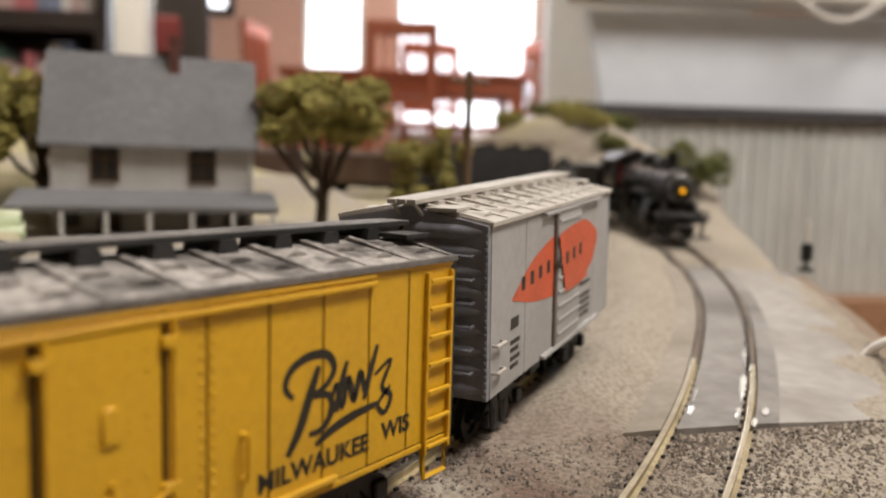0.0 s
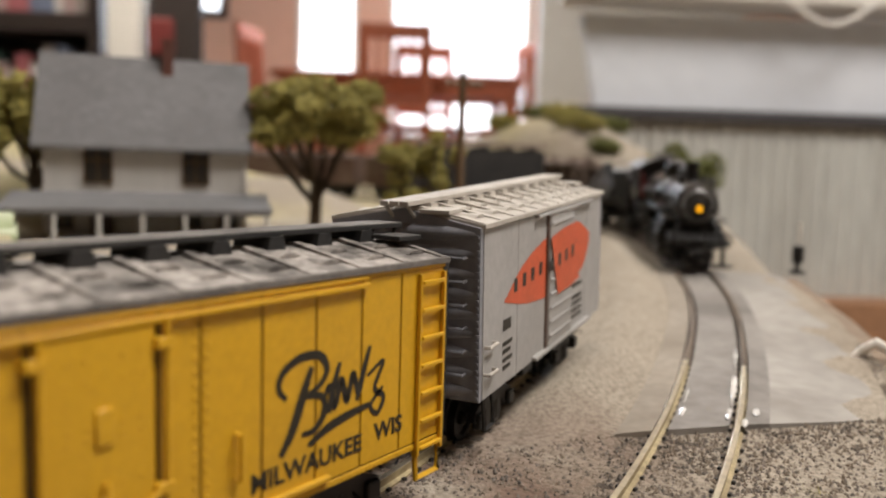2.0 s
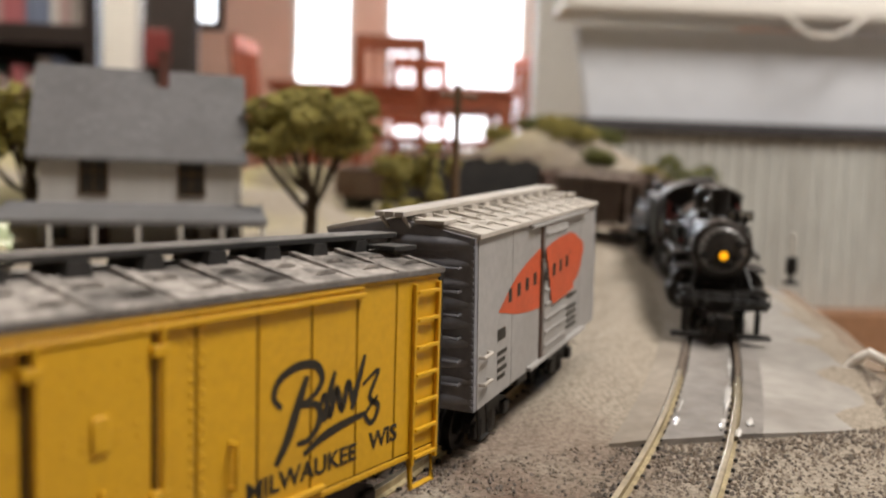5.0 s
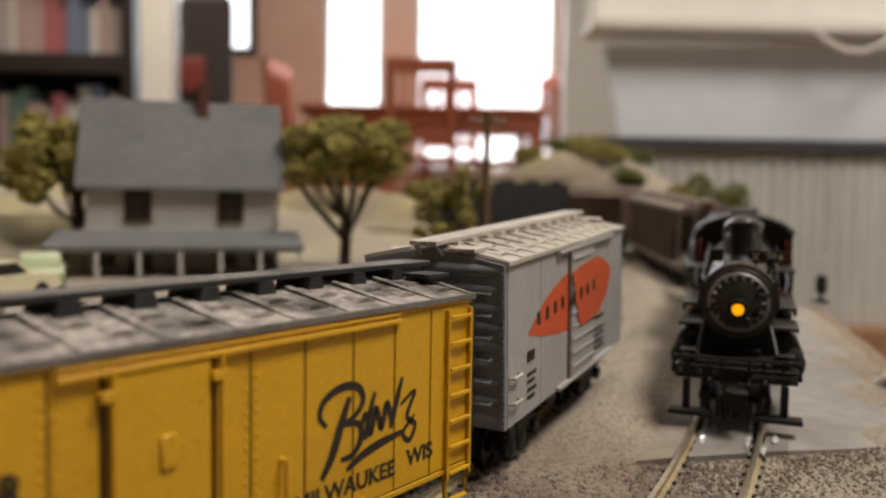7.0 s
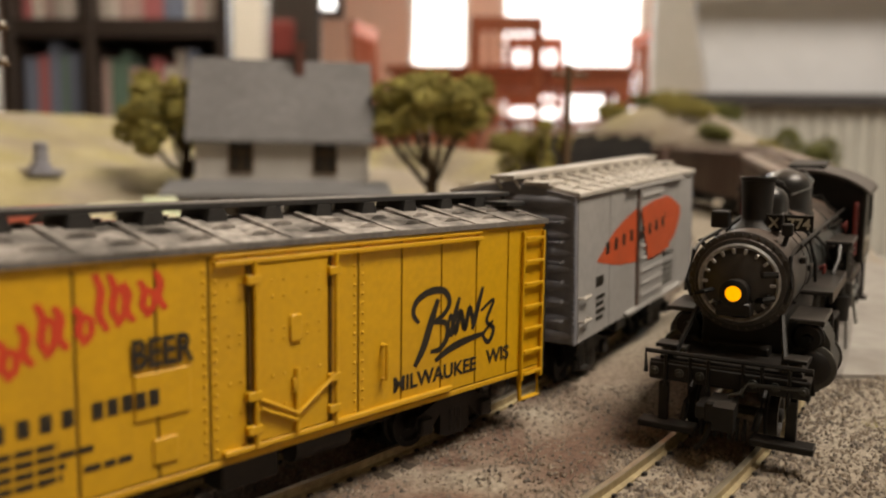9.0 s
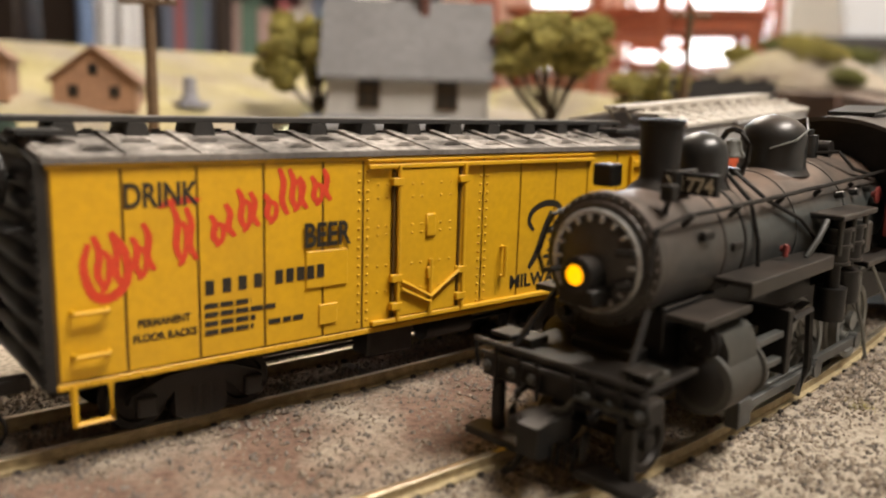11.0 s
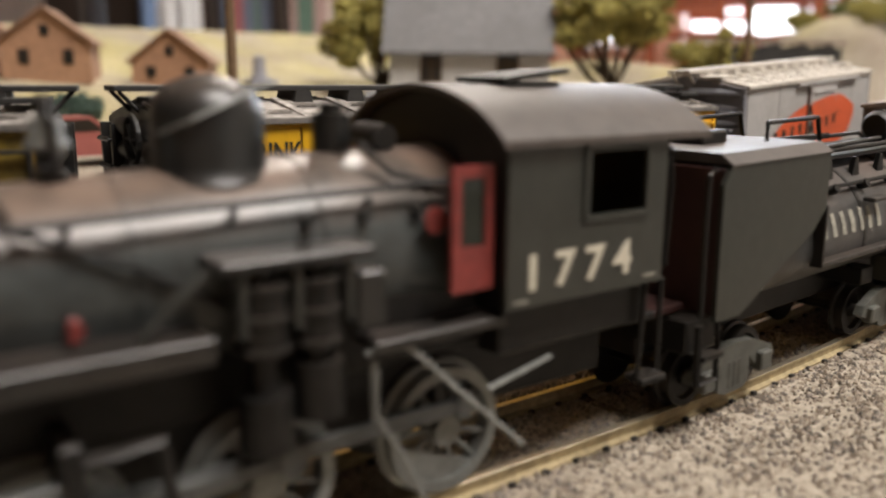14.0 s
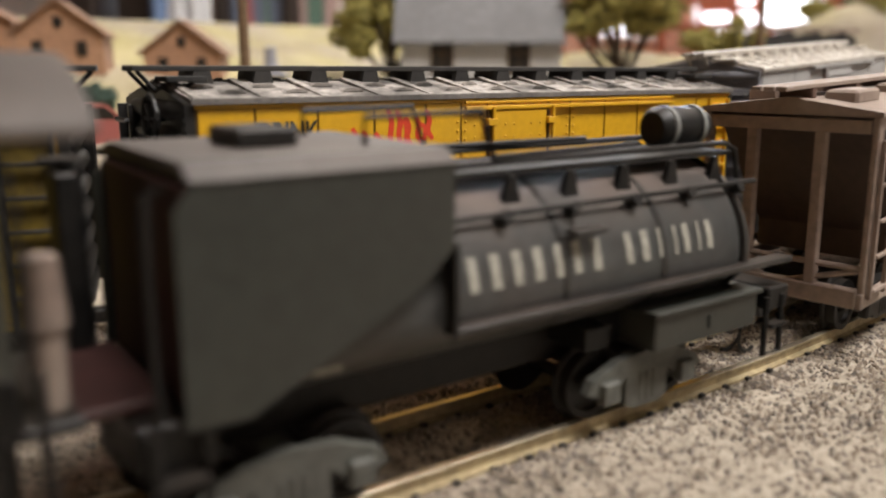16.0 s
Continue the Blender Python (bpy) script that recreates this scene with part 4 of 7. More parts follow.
    box(bm, -w - 14, w + 12, -39.6, -38.2, pz - 10.2, pz - 8.4)
    part("porch_beam", bm, M["roof_house"], pr, smooth=False)
    bm = bmesh.new()
    box(bm, -w - 11, w + 11, -40, -1, 0, 1.6)
    part("porch_floor", bm, M["roof_house"], h, smooth=False)
    for i in range(7):
        bm = bmesh.new()
        x = -w - 10 + (2 * w + 20) * i / 6
        box(bm, x - 1.1, x + 1.1, -39.8, -37.6, 1.6, pz - 10.1, 0.2)
        part("porch_post", bm, M["wall_house"], h, smooth=False)
    bm = bmesh.new()
    box(bm, w - 0.5, w + 2.2, -1.4, 0.2, 0, ev)
    part("corner_board", bm, M["wall_house"], h, smooth=False)
    return h


def clump_mesh(centres, radii, rng, per, size):
    pts = []
    for (c, r) in zip(centres, radii):
        d = rng.normal(size=(per, 3))
        d /= np.linalg.norm(d, axis=1)[:, None]
        pts.append(np.array(c) + d * (r * rng.uniform(0.45, 1.08, per) ** 0.6)[:, None] * np.array([1, 1, 0.75]))
    p = np.concatenate(pts)
    n = len(p)
    shape = np.array([(1, 0, 0), (-1, 0, 0), (0, 1, 0), (0, -1, 0), (0, 0, 1), (0, 0, -1)], float)
    tri = np.array([(0, 2, 4), (2, 1, 4), (1, 3, 4), (3, 0, 4), (2, 0, 5), (1, 2, 5), (3, 1, 5), (0, 3, 5)])
    v = shape[None] * rng.uniform(size * 0.4, size * 1.3, (n, 6, 1)) * rng.uniform(0.6, 1.2, (n, 6, 3)) + p[:, None]
    f = (tri[None] + 6 * np.arange(n)[:, None, None]).reshape(-1, 3)
    return v.reshape(-1, 3), f


def build_tree(x, y, top, spread, leaf, seed, crown_from=0.42, clumps=22, label="olive foam model tree with a bare branching trunk", per=130):
    rng = np.random.default_rng(seed)
    z0 = gz(x, y) - 1
    hgt = top - z0
    t = thing("tree", label, "tree", mpose(x, y, z0))
    bm = bmesh.new()
    fork = hgt * crown_from
    base = [(0, 0, 0), (spread * 0.03, 0, fork * 0.35), (spread * 0.05, 1, fork * 0.6)]
    tube(bm, base, hgt * 0.036, 8)
    tips, rad = [], []
    for k in range(clumps):
        a = rng.uniform(0, 6.28)
        rr = spread * rng.uniform(0.2, 1.0) ** 0.7
        zz = fork + (hgt - fork) * rng.uniform(0.2, 0.92) * (1.05 - 0.3 * rr / spread)
        tip = np.array([rr * math.cos(a), rr * math.sin(a), zz])
        tips.append(tip)
        rad.append(spread * rng.uniform(0.16, 0.33))
        if k < 14:
            foot = base[1 + k % 2]
            mid = np.array([tip[0] * 0.5, tip[1] * 0.5, fork * 0.55 + (zz - fork * 0.55) * 0.45])
            thick = hgt * (0.021 if k < 4 else 0.012)
            tube(bm, [foot, tuple(mid + rng.normal(0, spread * 0.04, 3)), tuple(tip)], thick, 5)
    part("trunk", bm, M["bark"], t, "dark brown branching trunk")
    v, f = clump_mesh(tips, rad, rng, per, spread * 0.066)
    me = bpy.data.meshes.new("crown")
    me.from_pydata((v * MM).tolist(), [], f.tolist())
    me.materials.append(leaf)
    ob = new("crown", me)
    ob.parent = t
    return t


def build_bush(x, y, r, hgt, leaf, seed, label):
    rng = np.random.default_rng(seed)
    z0 = gz(x, y)
    c = [(rng.uniform(-r, r) * 0.6, rng.uniform(-r, r) * 0.6, hgt * rng.uniform(0.25, 0.75)) for _ in range(10)]
    v, f = clump_mesh(c, [r * rng.uniform(0.35, 0.6) for _ in c], rng, 70, r * 0.09)
    me = bpy.data.meshes.new("bush")
    me.from_pydata((v * MM).tolist(), [], f.tolist())
    me.materials.append(leaf)
    ob = new("bush", me)
    ob.matrix_basis = mpose(x, y, z0)
    return tagged(ob, label, "bush")


def build_pole(x, y, top, arms, label):
    z0 = gz(x, y) - 2
    p = thing("telegraph_pole", label, "pole", mpose(x, y, z0, 0, 0, -35), "telegraph poles")
    bm = bmesh.new()
    cyl(bm, (0, 0, 0), (0, 0, top - z0), 2.5, 10, 1.9)
    part("pole", bm, M["pole"], p)
    for a in arms:
        bm = bmesh.new()
        box(bm, -11, 11, -2.4, -1.2, a - z0 - 0.9, a - z0 + 0.9, 0.15)
        q = part("crossarm", bm, M["pole"], p, smooth=False)
        for k in (-9.5, -5, 5, 9.5):
            bm = bmesh.new()
            lathe(bm, (k, -1.8, a - z0 + 0.8), (0, 0, 1), [(0, 0.6), (1.0, 0.8), (1.6, 0.5)], 8)
            part("insulator", bm, M["white"], q)
    return p


def build_auto(x, y, turn, paint, label):
    z0 = gz(x, y) + 1.3
    c = thing("model_car", label, "car", mpose(x, y, z0, 0, 0, turn), "parked model cars")
    bm = bmesh.new()
    prism(bm, [(-26, 4), (-26, 8.5), (-24, 10), (-12, 10.6), (12, 10.8), (24, 9.6), (26, 8), (26, 4), (20, 2.6), (-20, 2.6)], -9, 9)
    part("body", bm, paint, c)
    bm = bmesh.new()
    prism(bm, [(-15, 10.4), (-9, 15.6), (6, 16.2), (13, 10.6)], -7.6, 7.6)
    cabin = part("cabin", bm, paint, c)
    for yy in (-7.75, 7.5):
        bm = bmesh.new()
        prism(bm, [(-12.4, 11), (-8, 14.9), (5, 15.3), (10.4, 11)], yy, yy + 0.25)
        part("window", bm, M["window_dark"], cabin, smooth=False)
    for wx in (-16, 16):
        for wy in (-9.3, 6.3):
            bm = bmesh.new()
            cyl(bm, (wx, wy, 3.6), (wx, wy + 3, 3.6), 3.6, 14)
            part("wheel", bm, M["black"], c)
    return c


def build_block(x, y, turn, w, d, ev, rd, label):
    z0 = gz(x, y) - 1
    b = thing("model_building", label, "building", mpose(x, y, z0, 0, 0, turn), "brown model buildings")
    bm = bmesh.new()
    prism(bm, [(-w, 0), (-w, ev), (0, rd), (w, ev), (w, 0)], 0, d)
    part("wall", bm, M["clay"], b, smooth=False)
    for sg in (-1, 1):
        bm = bmesh.new()
        prism(bm, [(sg * (w + 3), ev - 2.5), (0, rd + 0.6), (0, rd + 2.2), (sg * (w + 3), ev - 0.9)], -3, d + 3)
        part("roof", bm, M["clay_roof"], b, smooth=False)
    for i in (-1, 1):
        bm = bmesh.new()
        box(bm, i * w * 0.5 - 3, i * w * 0.5 + 3, -0.6, 0.5, ev * 0.45, ev * 0.8)
        part("window", bm, M["window_dark"], b, smooth=False)
    bm = bmesh.new()
    box(bm, -2.6, 2.6, -0.6, 0.5, ev + (rd - ev) * 0.15, ev + (rd - ev) * 0.5)
    part("window", bm, M["window_dark"], b, smooth=False)
    return b


STAND = (470, 1, 0)
WIRE = [(296, -40, -6), (305, -44, -1), (313.8, -46.8, 2), (314.3, -50.6, 6.7), (314.6, -54.1, 9.7),
        (316, -62, 6), (318, -72, -14)]


def build_scenery():
    build_house()
    build_tree(272, 384, 126, 36, M["leaf"], 3, 0.22, 36)
    build_tree(364, 246, 118, 38, M["leaf"], 8, 0.5, 34)
    build_tree(414, 204, 92, 25, M["leaf"], 12, 0.12, 22)
    build_bush(800, 163, 30, 60, M["leaf_dark"], 5, "green foam bush on the hillside")
    build_bush(838, 300, 24, 10, M["leaf"], 6, "olive foam bush on the hillside")
    build_bush(850, 400, 26, 10, M["leaf"], 7, "olive foam bush on the hillside")
    for i, (bx, by, br, bh) in enumerate(((812, 262, 20, 14), (846, 330, 28, 12), (880, 372, 24, 14), (770, 420, 22, 14), (905, 300, 26, 12), (835, 210, 18, 16))):
        build_bush(bx, by, br, bh, M["leaf"] if i % 2 else M["leaf_dark"], 40 + i, "low olive foam bush on the dry hillside")
    build_bush(-2, 330, 22, 26, M["bluegreen"], 9, "blue-green foam bush before brown buildings")
    build_bush(45, 318, 20, 22, M["bluegreen"], 10, "blue-green foam bush before brown buildings")
    build_pole(390, 162, 115, (108,), "brown wooden telegraph pole beside the curve")
    build_pole(90, 203, 110, (102, 90), "brown wooden telegraph pole with two crossarms")
    build_auto(186, 258, 62, mat("pale_green_car_paint", (0.36, 0.42, 0.24), 0.3, var=0.05, bump=0), "pale green model car parked beside the farmhouse porch")
    build_auto(150, 226, 20, mat("cream_car_paint", (0.66, 0.62, 0.42), 0.3, var=0.05, bump=0), "cream model car parked near the farmhouse")
    build_auto(112, 206, 12, mat("orange_red_car_paint", (0.40, 0.10, 0.06), 0.3, var=0.05, bump=0), "orange-red model car parked behind the standing train")
    build_auto(20, 182, 5, mat("red_car_paint", (0.28, 0.09, 0.08), 0.3, var=0.05, bump=0), "dull red model car parked behind the standing train")
    build_block(58, 418, -20, 25, 46, 26, 44, "brown gabled model building with small windows")
    build_block(128, 404, -28, 24, 40, 20, 38, "tan gabled model building with small windows")
    build_block(10, 470, -20, 30, 40, 30, 46, "brown gabled model building behind the others")
    # grey monument
    x, y = 192, 412
    mo = thing("monument", "small grey stone monument on a stepped base", "monument", mpose(x, y, gz(x, y) - 1))
    bm = bmesh.new()
    box(bm, -10, 10, -10, 10, 0, 3.5, 0.5)
    part("base", bm, M["monument"], mo, smooth=False)
    bm = bmesh.new()
    lathe(bm, (0, 0, 3.5), (0, 0, 1), [(0, 7), (3, 7), (4, 5), (14, 4.2), (15, 5.2), (17, 3)], 8)
    part("shaft", bm, M["monument"], mo, smooth=False)
    # dark timber wall beyond the grey car
    fe = thing("timber_wall", "dark timber retaining wall beside the far track", "retaining wall", mpose(505, 262, gz(505, 262) - 2, 0, 0, -22))
    for k in range(16):
        bm = bmesh.new()
        box(bm, k * 8 - 20, k * 8 - 12.6, 0, 2.5, 0, 58 + (k % 3) * 1.3, 0.2)
        part("board", bm, M["walk"], fe, smooth=False)
    bm = bmesh.new()
    box(bm, -22, 110, -1.5, 4.5, 60.5, 63.5, 0.3)
    part("cap", bm, M["brown_light"], fe, smooth=False)
    # track-side signal stand
    p = Vector(STAND)
    sg = thing("switch_stand", "black and white track-side switch stand", "signal", mpose(p.x, p.y, gz(p.x, p.y), 0, 0, 30))
    bm = bmesh.new()
    box(bm, -3.5, 3.5, -3, 3, 0, 2, 0.2)
    part("base", bm, M["black"], sg, smooth=False)
    bm = bmesh.new()
    lathe(bm, (0, 0, 2), (0, 0, 1), [(0, 1.3), (3, 1.0), (4, 3.0), (12, 3.0), (13, 1.0)], 10)
    part("lamp_body", bm, M["black"], sg)
    bm = bmesh.new()
    box(bm, -1.3, 1.3, -0.6, 0.6, 15, 27, 0.2)
    part("target", bm, M["white"], sg, "white upright target", smooth=False)
    # small grass tufts by the track
    for i, (x, y) in enumerate(((188, -58), (222, -27), (402, 8), (132, -60), (160, -78))):
        r = random.Random(i)
        bm = bmesh.new()
        for k in range(46):
            a, l = r.uniform(0, 6.28), r.uniform(0.6, 2.6)
            bx, by = r.gauss(0, 1.3), r.gauss(0, 1.3)
            v = [bm.verts.new(q) for q in ((bx - 0.14, by, 0), (bx + 0.14, by, 0.0), (bx + l * 0.45 * math.cos(a), by + l * 0.45 * math.sin(a), l))]
            bm.faces.new(v)
        single("grass_tuft", bm, M["leaf"], "small olive grass tuft beside the track", "grass", "stuff", at=mpose(x, y, gz(x, y)))
    # white wire over the layout's edge
    bm = bmesh.new()
    tube(bm, WIRE, 1.8, 8)
    single("white_wire", bm, M["white"], "short white wire at the layout's edge", "wire")


build_ground()
build_track(lambda s: 0.0, -340, 1180, "model railway track with brass rails on dark ties")
build_track(back_side, -340, 900, "model railway track under the standing freight cars")
build_road()
scatter_stones("ballast_tan", M["stone"], "loose tan ballast stones round the tracks", 84000, 1, near_tracks, (0.2, 0.72))
scatter_stones("ballast_grey", M["stone_grey"], "loose grey ballast stones round the tracks", 60000, 2, near_tracks, (0.18, 0.7))
build_scenery()


# ---- rolling stock ----
def wheelset(parent, x, r, name="wheelset", face=None, spokes=0):
    """Two flanged wheels and their axle, turning about their own origin."""
    bm = bmesh.new()
    for sgn in (-1, 1):
        lathe(bm, (0, sgn * 6.6, 0), (0, sgn, 0), [(0, r + 0.7), (0.5, r + 0.6), (0.8, r), (2.6, r - 0.05), (2.6, r - 1.2), (1.8, r - 1.6), (1.8, 1.6), (3.0, 1.4), (3.2, 0.9)], 22)
    cyl(bm, (0, -7, 0), (0, 7, 0), 1.0, 8)
    return part(name, bm, face or M["loco_dark"], parent, at=mpose(x, 0, r))


def truck(parent, x, r=5.2, base=19.0, material=None, y=11.2, long=25.0, wheels=True):
    """Freight truck: two side frames with journals and springs, bolster and two wheelsets."""
    material = material or M["black"]
    bm = bmesh.new()
    box(bm, x - 2.5, x + 2.5, -y, y, 3.5, 9.0, 0.3)
    t = part("truck", bm, material, parent, smooth=False)
    for sgn in (-1, 1):
        bm = bmesh.new()
        o = [(-long / 2, 5.6), (-long / 2 + 1, 7.4), (-6, 9.6), (0, 10.2), (6, 9.6), (long / 2 - 1, 7.4), (long / 2, 5.6), (long / 2 - 4.5, 3.6), (4.6, 6.8), (4.6, 2.2), (2.8, 1.4), (-2.8, 1.4), (-4.6, 2.2), (-4.6, 6.8), (-long / 2 + 4.5, 3.6)]
        a0, a1 = sorted((sgn * y, sgn * (y + 1.8)))
        prism(bm, [(x + p, q) for p, q in o], a0, a1)
        for k in (-1, 1):
            q = sorted((sgn * (y + 1.0), sgn * (y + 3.0)))
            box(bm, x + k * base / 2 - 1.7, x + k * base / 2 + 1.7, q[0], q[1], r - 1.6, r + 1.9, 0.3)
        for k in (-1.5, 0, 1.5):
            cyl(bm, (x + k, sgn * (y + 1.4), 2.4), (x + k, sgn * (y + 1.4), 7.0), 0.65, 6)
        part("side_frame", bm, material, t, smooth=False)
    if wheels:
        for k in (-1, 1):
            wheelset(parent, x + k * base / 2, r)


def coupler(parent, x, d, z=8.6):
    bm = bmesh.new()
    box(bm, min(x, x + d * 7), max(x, x + d * 7), -1.6, 1.6, z - 1.2, z + 1.2, 0.2)
    prism(bm, [(x + d * 6, z - 2), (x + d * 6, z + 2), (x + d * 10, z + 2), (x + d * 10.8, z), (x + d * 10, z - 2)], -2.4, 1.2)
    part("coupler", bm, M["black"], parent, smooth=False)
    bm = bmesh.new()
    tube(bm, [(x + d * (8 + 4.0 * math.sin(a)), 0.5, z - 2.8 - 3.6 + 3.6 * math.cos(a)) for a in np.linspace(0, 3.6, 9)], 0.38, 6)
    part("hose", bm, M["black"], parent)


def rivets(bm, pts, r=0.24, y=0.0, d=-1):
    for x, z in pts:
        c = bm.verts.new((x, y + d * r * 0.9, z))
        q = [bm.verts.new((x + r * math.cos(a), y, z + r * math.sin(a))) for a in (0.6, 1.9, 3.1, 4.4, 5.6)]
        for i in range(5):
            bm.faces.new((c, q[i], q[(i + 1) % 5]))


def car_end(parent, x, d, z0, z1, w, peak, material, ribs=8):
    """Corrugated end with a peaked top. d: the way it faces."""
    bm = bmesh.new()
    a, b = sorted((x, x + d * 1.5))
    prism(bm, [(-w, z0), (-w, z1), (0, peak), (w, z1), (w, z0)], a, b, "x")
    e = part("end", bm, material, parent, smooth=False)
    pitch = (z1 - z0 - 3.6) / (ribs - 1)
    for i in range(ribs):
        bm = bmesh.new()
        z = z0 + 2.2 + pitch * i
        v = []
        n = 14
        for k in range(n + 1):
            y = -w + 1.3 + (2 * w - 2.6) * k / n
            e_ = min(1.0, 5.0 * min(k, n - k) / n + 0.05)
            hgt, out = 0.40 * pitch * (0.35 + 0.65 * e_), 1.25 * e_
            v.append([bm.verts.new((x + d * (1.45 + out * q), y, z + hgt * p)) for p, q in ((-1.0, 0.0), (-0.72, 0.55), (-0.3, 0.95), (0.3, 0.95), (0.72, 0.55), (1.0, 0.0))])
        for p, q in zip(v, v[1:]):
            for j in range(5):
                bm.faces.new((p[j], p[j + 1], q[j + 1], q[j]))
        part("rib", bm, material, e)
    bm = bmesh.new()
    rivets_pts = [(-w + 0.5, z0 + 1 + k * 1.5) for k in range(int((z1 - z0 - 1) / 1.5))] + [(w - 0.5, z0 + 1 + k * 1.5) for k in range(int((z1 - z0 - 1) / 1.5))]
    for y, z in rivets_pts:
        box(bm, *sorted((x + d * 1.4, x + d * 1.9)), y - 0.3, y + 0.3, z - 0.3, z + 0.3)
    tagged(part("rivets", bm, material, e, smooth=False), kind="stuff")
    return e


def car_roof(parent, L, w, z1, peak, material, edge, step=11.6, walk_m=None, walk_z=2.4, over=5.5):
    bm = bmesh.new()
    prism(bm, [(-w - 0.5, z1), (-w - 0.5, z1 + 0.7), (0, peak), (w + 0.5, z1 + 0.7), (w + 0.5, z1)], -0.6, L + 0.6, "x")
    r = part("roof", bm, material, parent, smooth=False)
    n = int(round(L / step))
    for i in range(n + 1):
        x = 0.6 + (L - 1.2) * i / n
        bm = bmesh.new()
        for s in (-1, 1):
            o = [(s * (w + 0.2), z1 + 0.6), (s * (w + 0.2), z1 + 0.95), (s * 3, peak + 0.25), (s * 3, peak - 0.3)]
            prism(bm, o, x - 0.7, x + 0.7, "x")
        part("roof_rib", bm, material, r, smooth=False)
        if i < n:
            bm = bmesh.new()
            for s in (-1, 1):
                for k in range(2):
                    xx = x + (L - 1.2) / n * (0.33 + 0.33 * k)
                    f = 0.28 + 0.22 * k
                    yy = s * w * (0.35 + 0.3 * k)
                    zz = peak - (peak - z1 - 0.7) * abs(yy) / (w + 0.5)
                    prism(bm, [(xx - 2.4, zz - 0.3), (xx - 1.2, zz + 0.3), (xx + 1.2, zz + 0.3), (xx + 2.4, zz - 0.3)], yy - 3.0, yy + 3.0)
            part("roof_panel", bm, material, r, smooth=False)
    bm = bmesh.new()
    for s in (-1, 1):
        a, b = sorted((s * (w + 0.2), s * (w + 0.75)))
        box(bm, -0.7, L + 0.7, a, b, z1 - 0.25, z1 + 0.85, 0.1)
    part("eave_strip", bm, edge, r, smooth=False)
    wk = walk_m or M["walk"]
    for y in (-3.5, 1.2, -1.15):
        bm = bmesh.new()
        box(bm, -over, L + over, y, y + 2.1, peak + walk_z - 0.9, peak + walk_z, 0.1)
        rb = part("running_board", bm, wk, parent, smooth=False)
        # on black boards this layer's pale colour is dust plus painted grazing light
        bm = bmesh.new()
        box(bm, -over, L + over, y + 0.08, y + 2.02, peak + walk_z + 0.01, peak + walk_z + 0.12)
        part("dusty_top", bm, M["lit_dust"] if walk_m is None else wk, rb, "dusty worn top of the board, light painted in on black boards", smooth=False)
    for i in range(n):
        x = 0.6 + (L - 1.2) * (i + 0.5) / n
        bm = bmesh.new()
        prism(bm, [(x - 2.0, peak - 0.8), (x - 1.5, peak + walk_z - 0.9), (x + 1.5, peak + walk_z - 0.9), (x + 2.0, peak - 0.8)], -4.3, 4.3)
        part("saddle", bm, wk, rb, smooth=False)
    for d, x in ((-1, 0.0), (1, L)):
        bm = bmesh.new()
        tube(bm, [(x + d * 4.6, -2.6, peak + walk_z - 0.9), (x + d * 1.4, -2.6, peak - 2)], 0.4, 6)
        tube(bm, [(x + d * 4.6, 2.6, peak + walk_z - 0.9), (x + d * 1.4, 2.6, peak - 2)], 0.4, 6)
        part("bracket", bm, wk, rb)
    # lateral boards at the ends
    for x in (-2, L - 5):
        bm = bmesh.new()
        box(bm, x, x + 7, -11, -4, peak + walk_z - 2.6, peak + walk_z - 1.7, 0.1)
        part("lateral_board", bm, wk, rb, smooth=False)
    return r


def ladder(parent, x0, x1, y, zs, material, name="ladder"):
    bm = bmesh.new()
    for x in (x0, x1):
        box(bm, x - 0.35, x + 0.35, y - 0.9, y - 0.1, zs[-1] - 1.5, zs[0] + 1.5, 0.08)
    st = part(name, bm, material, parent, smooth=False)
    for z in zs:
        bm = bmesh.new()
        box(bm, x0 + 0.3, x1 - 0.3, y - 1.25, y - 0.55, z - 0.32, z + 0.32, 0.08)
        part("rung", bm, material, st, smooth=False)


def stroke(bm, pts, w0, y=-18.35, t=0.12, taper=0.35):
    """A flat painted stroke of varying breadth along points of the side (x, z)."""
    n = len(pts)
    q = []
    for i in range(n):
        a, b = pts[max(i - 1, 0)], pts[min(i + 1, n - 1)]
        dx, dz = b[0] - a[0], b[1] - a[1]
        l = math.hypot(dx, dz) or 1
        w = w0 * (taper + (1 - taper) * math.sin(math.pi * (i + 0.5) / n))
        nx, nz = -dz / l * w, dx / l * w
        q.append([bm.verts.new((pts[i][0] + s * nx, yy, pts[i][1] + s * nz)) for s, yy in ((1, y), (-1, y))])
    for a, b in zip(q, q[1:]):
        bm.faces.new((a[0], a[1], b[1], b[0]))


def curve_pts(ctrl, n=6):
    c = [np.array(p, float) for p in ctrl]
    c = [2 * c[0] - c[1]] + c + [2 * c[-1] - c[-2]]
    out = []
    for i in range(1, len(c) - 2):
        out += [tuple(spline(c[i - 1], c[i], c[i + 1], c[i + 2], k / n)) for k in range(n)]
    out.append(tuple(c[-2]))
    return out


def on_side(x, z, y=-18.5):
    return mpose(x, y, z, 90, 0, 0)


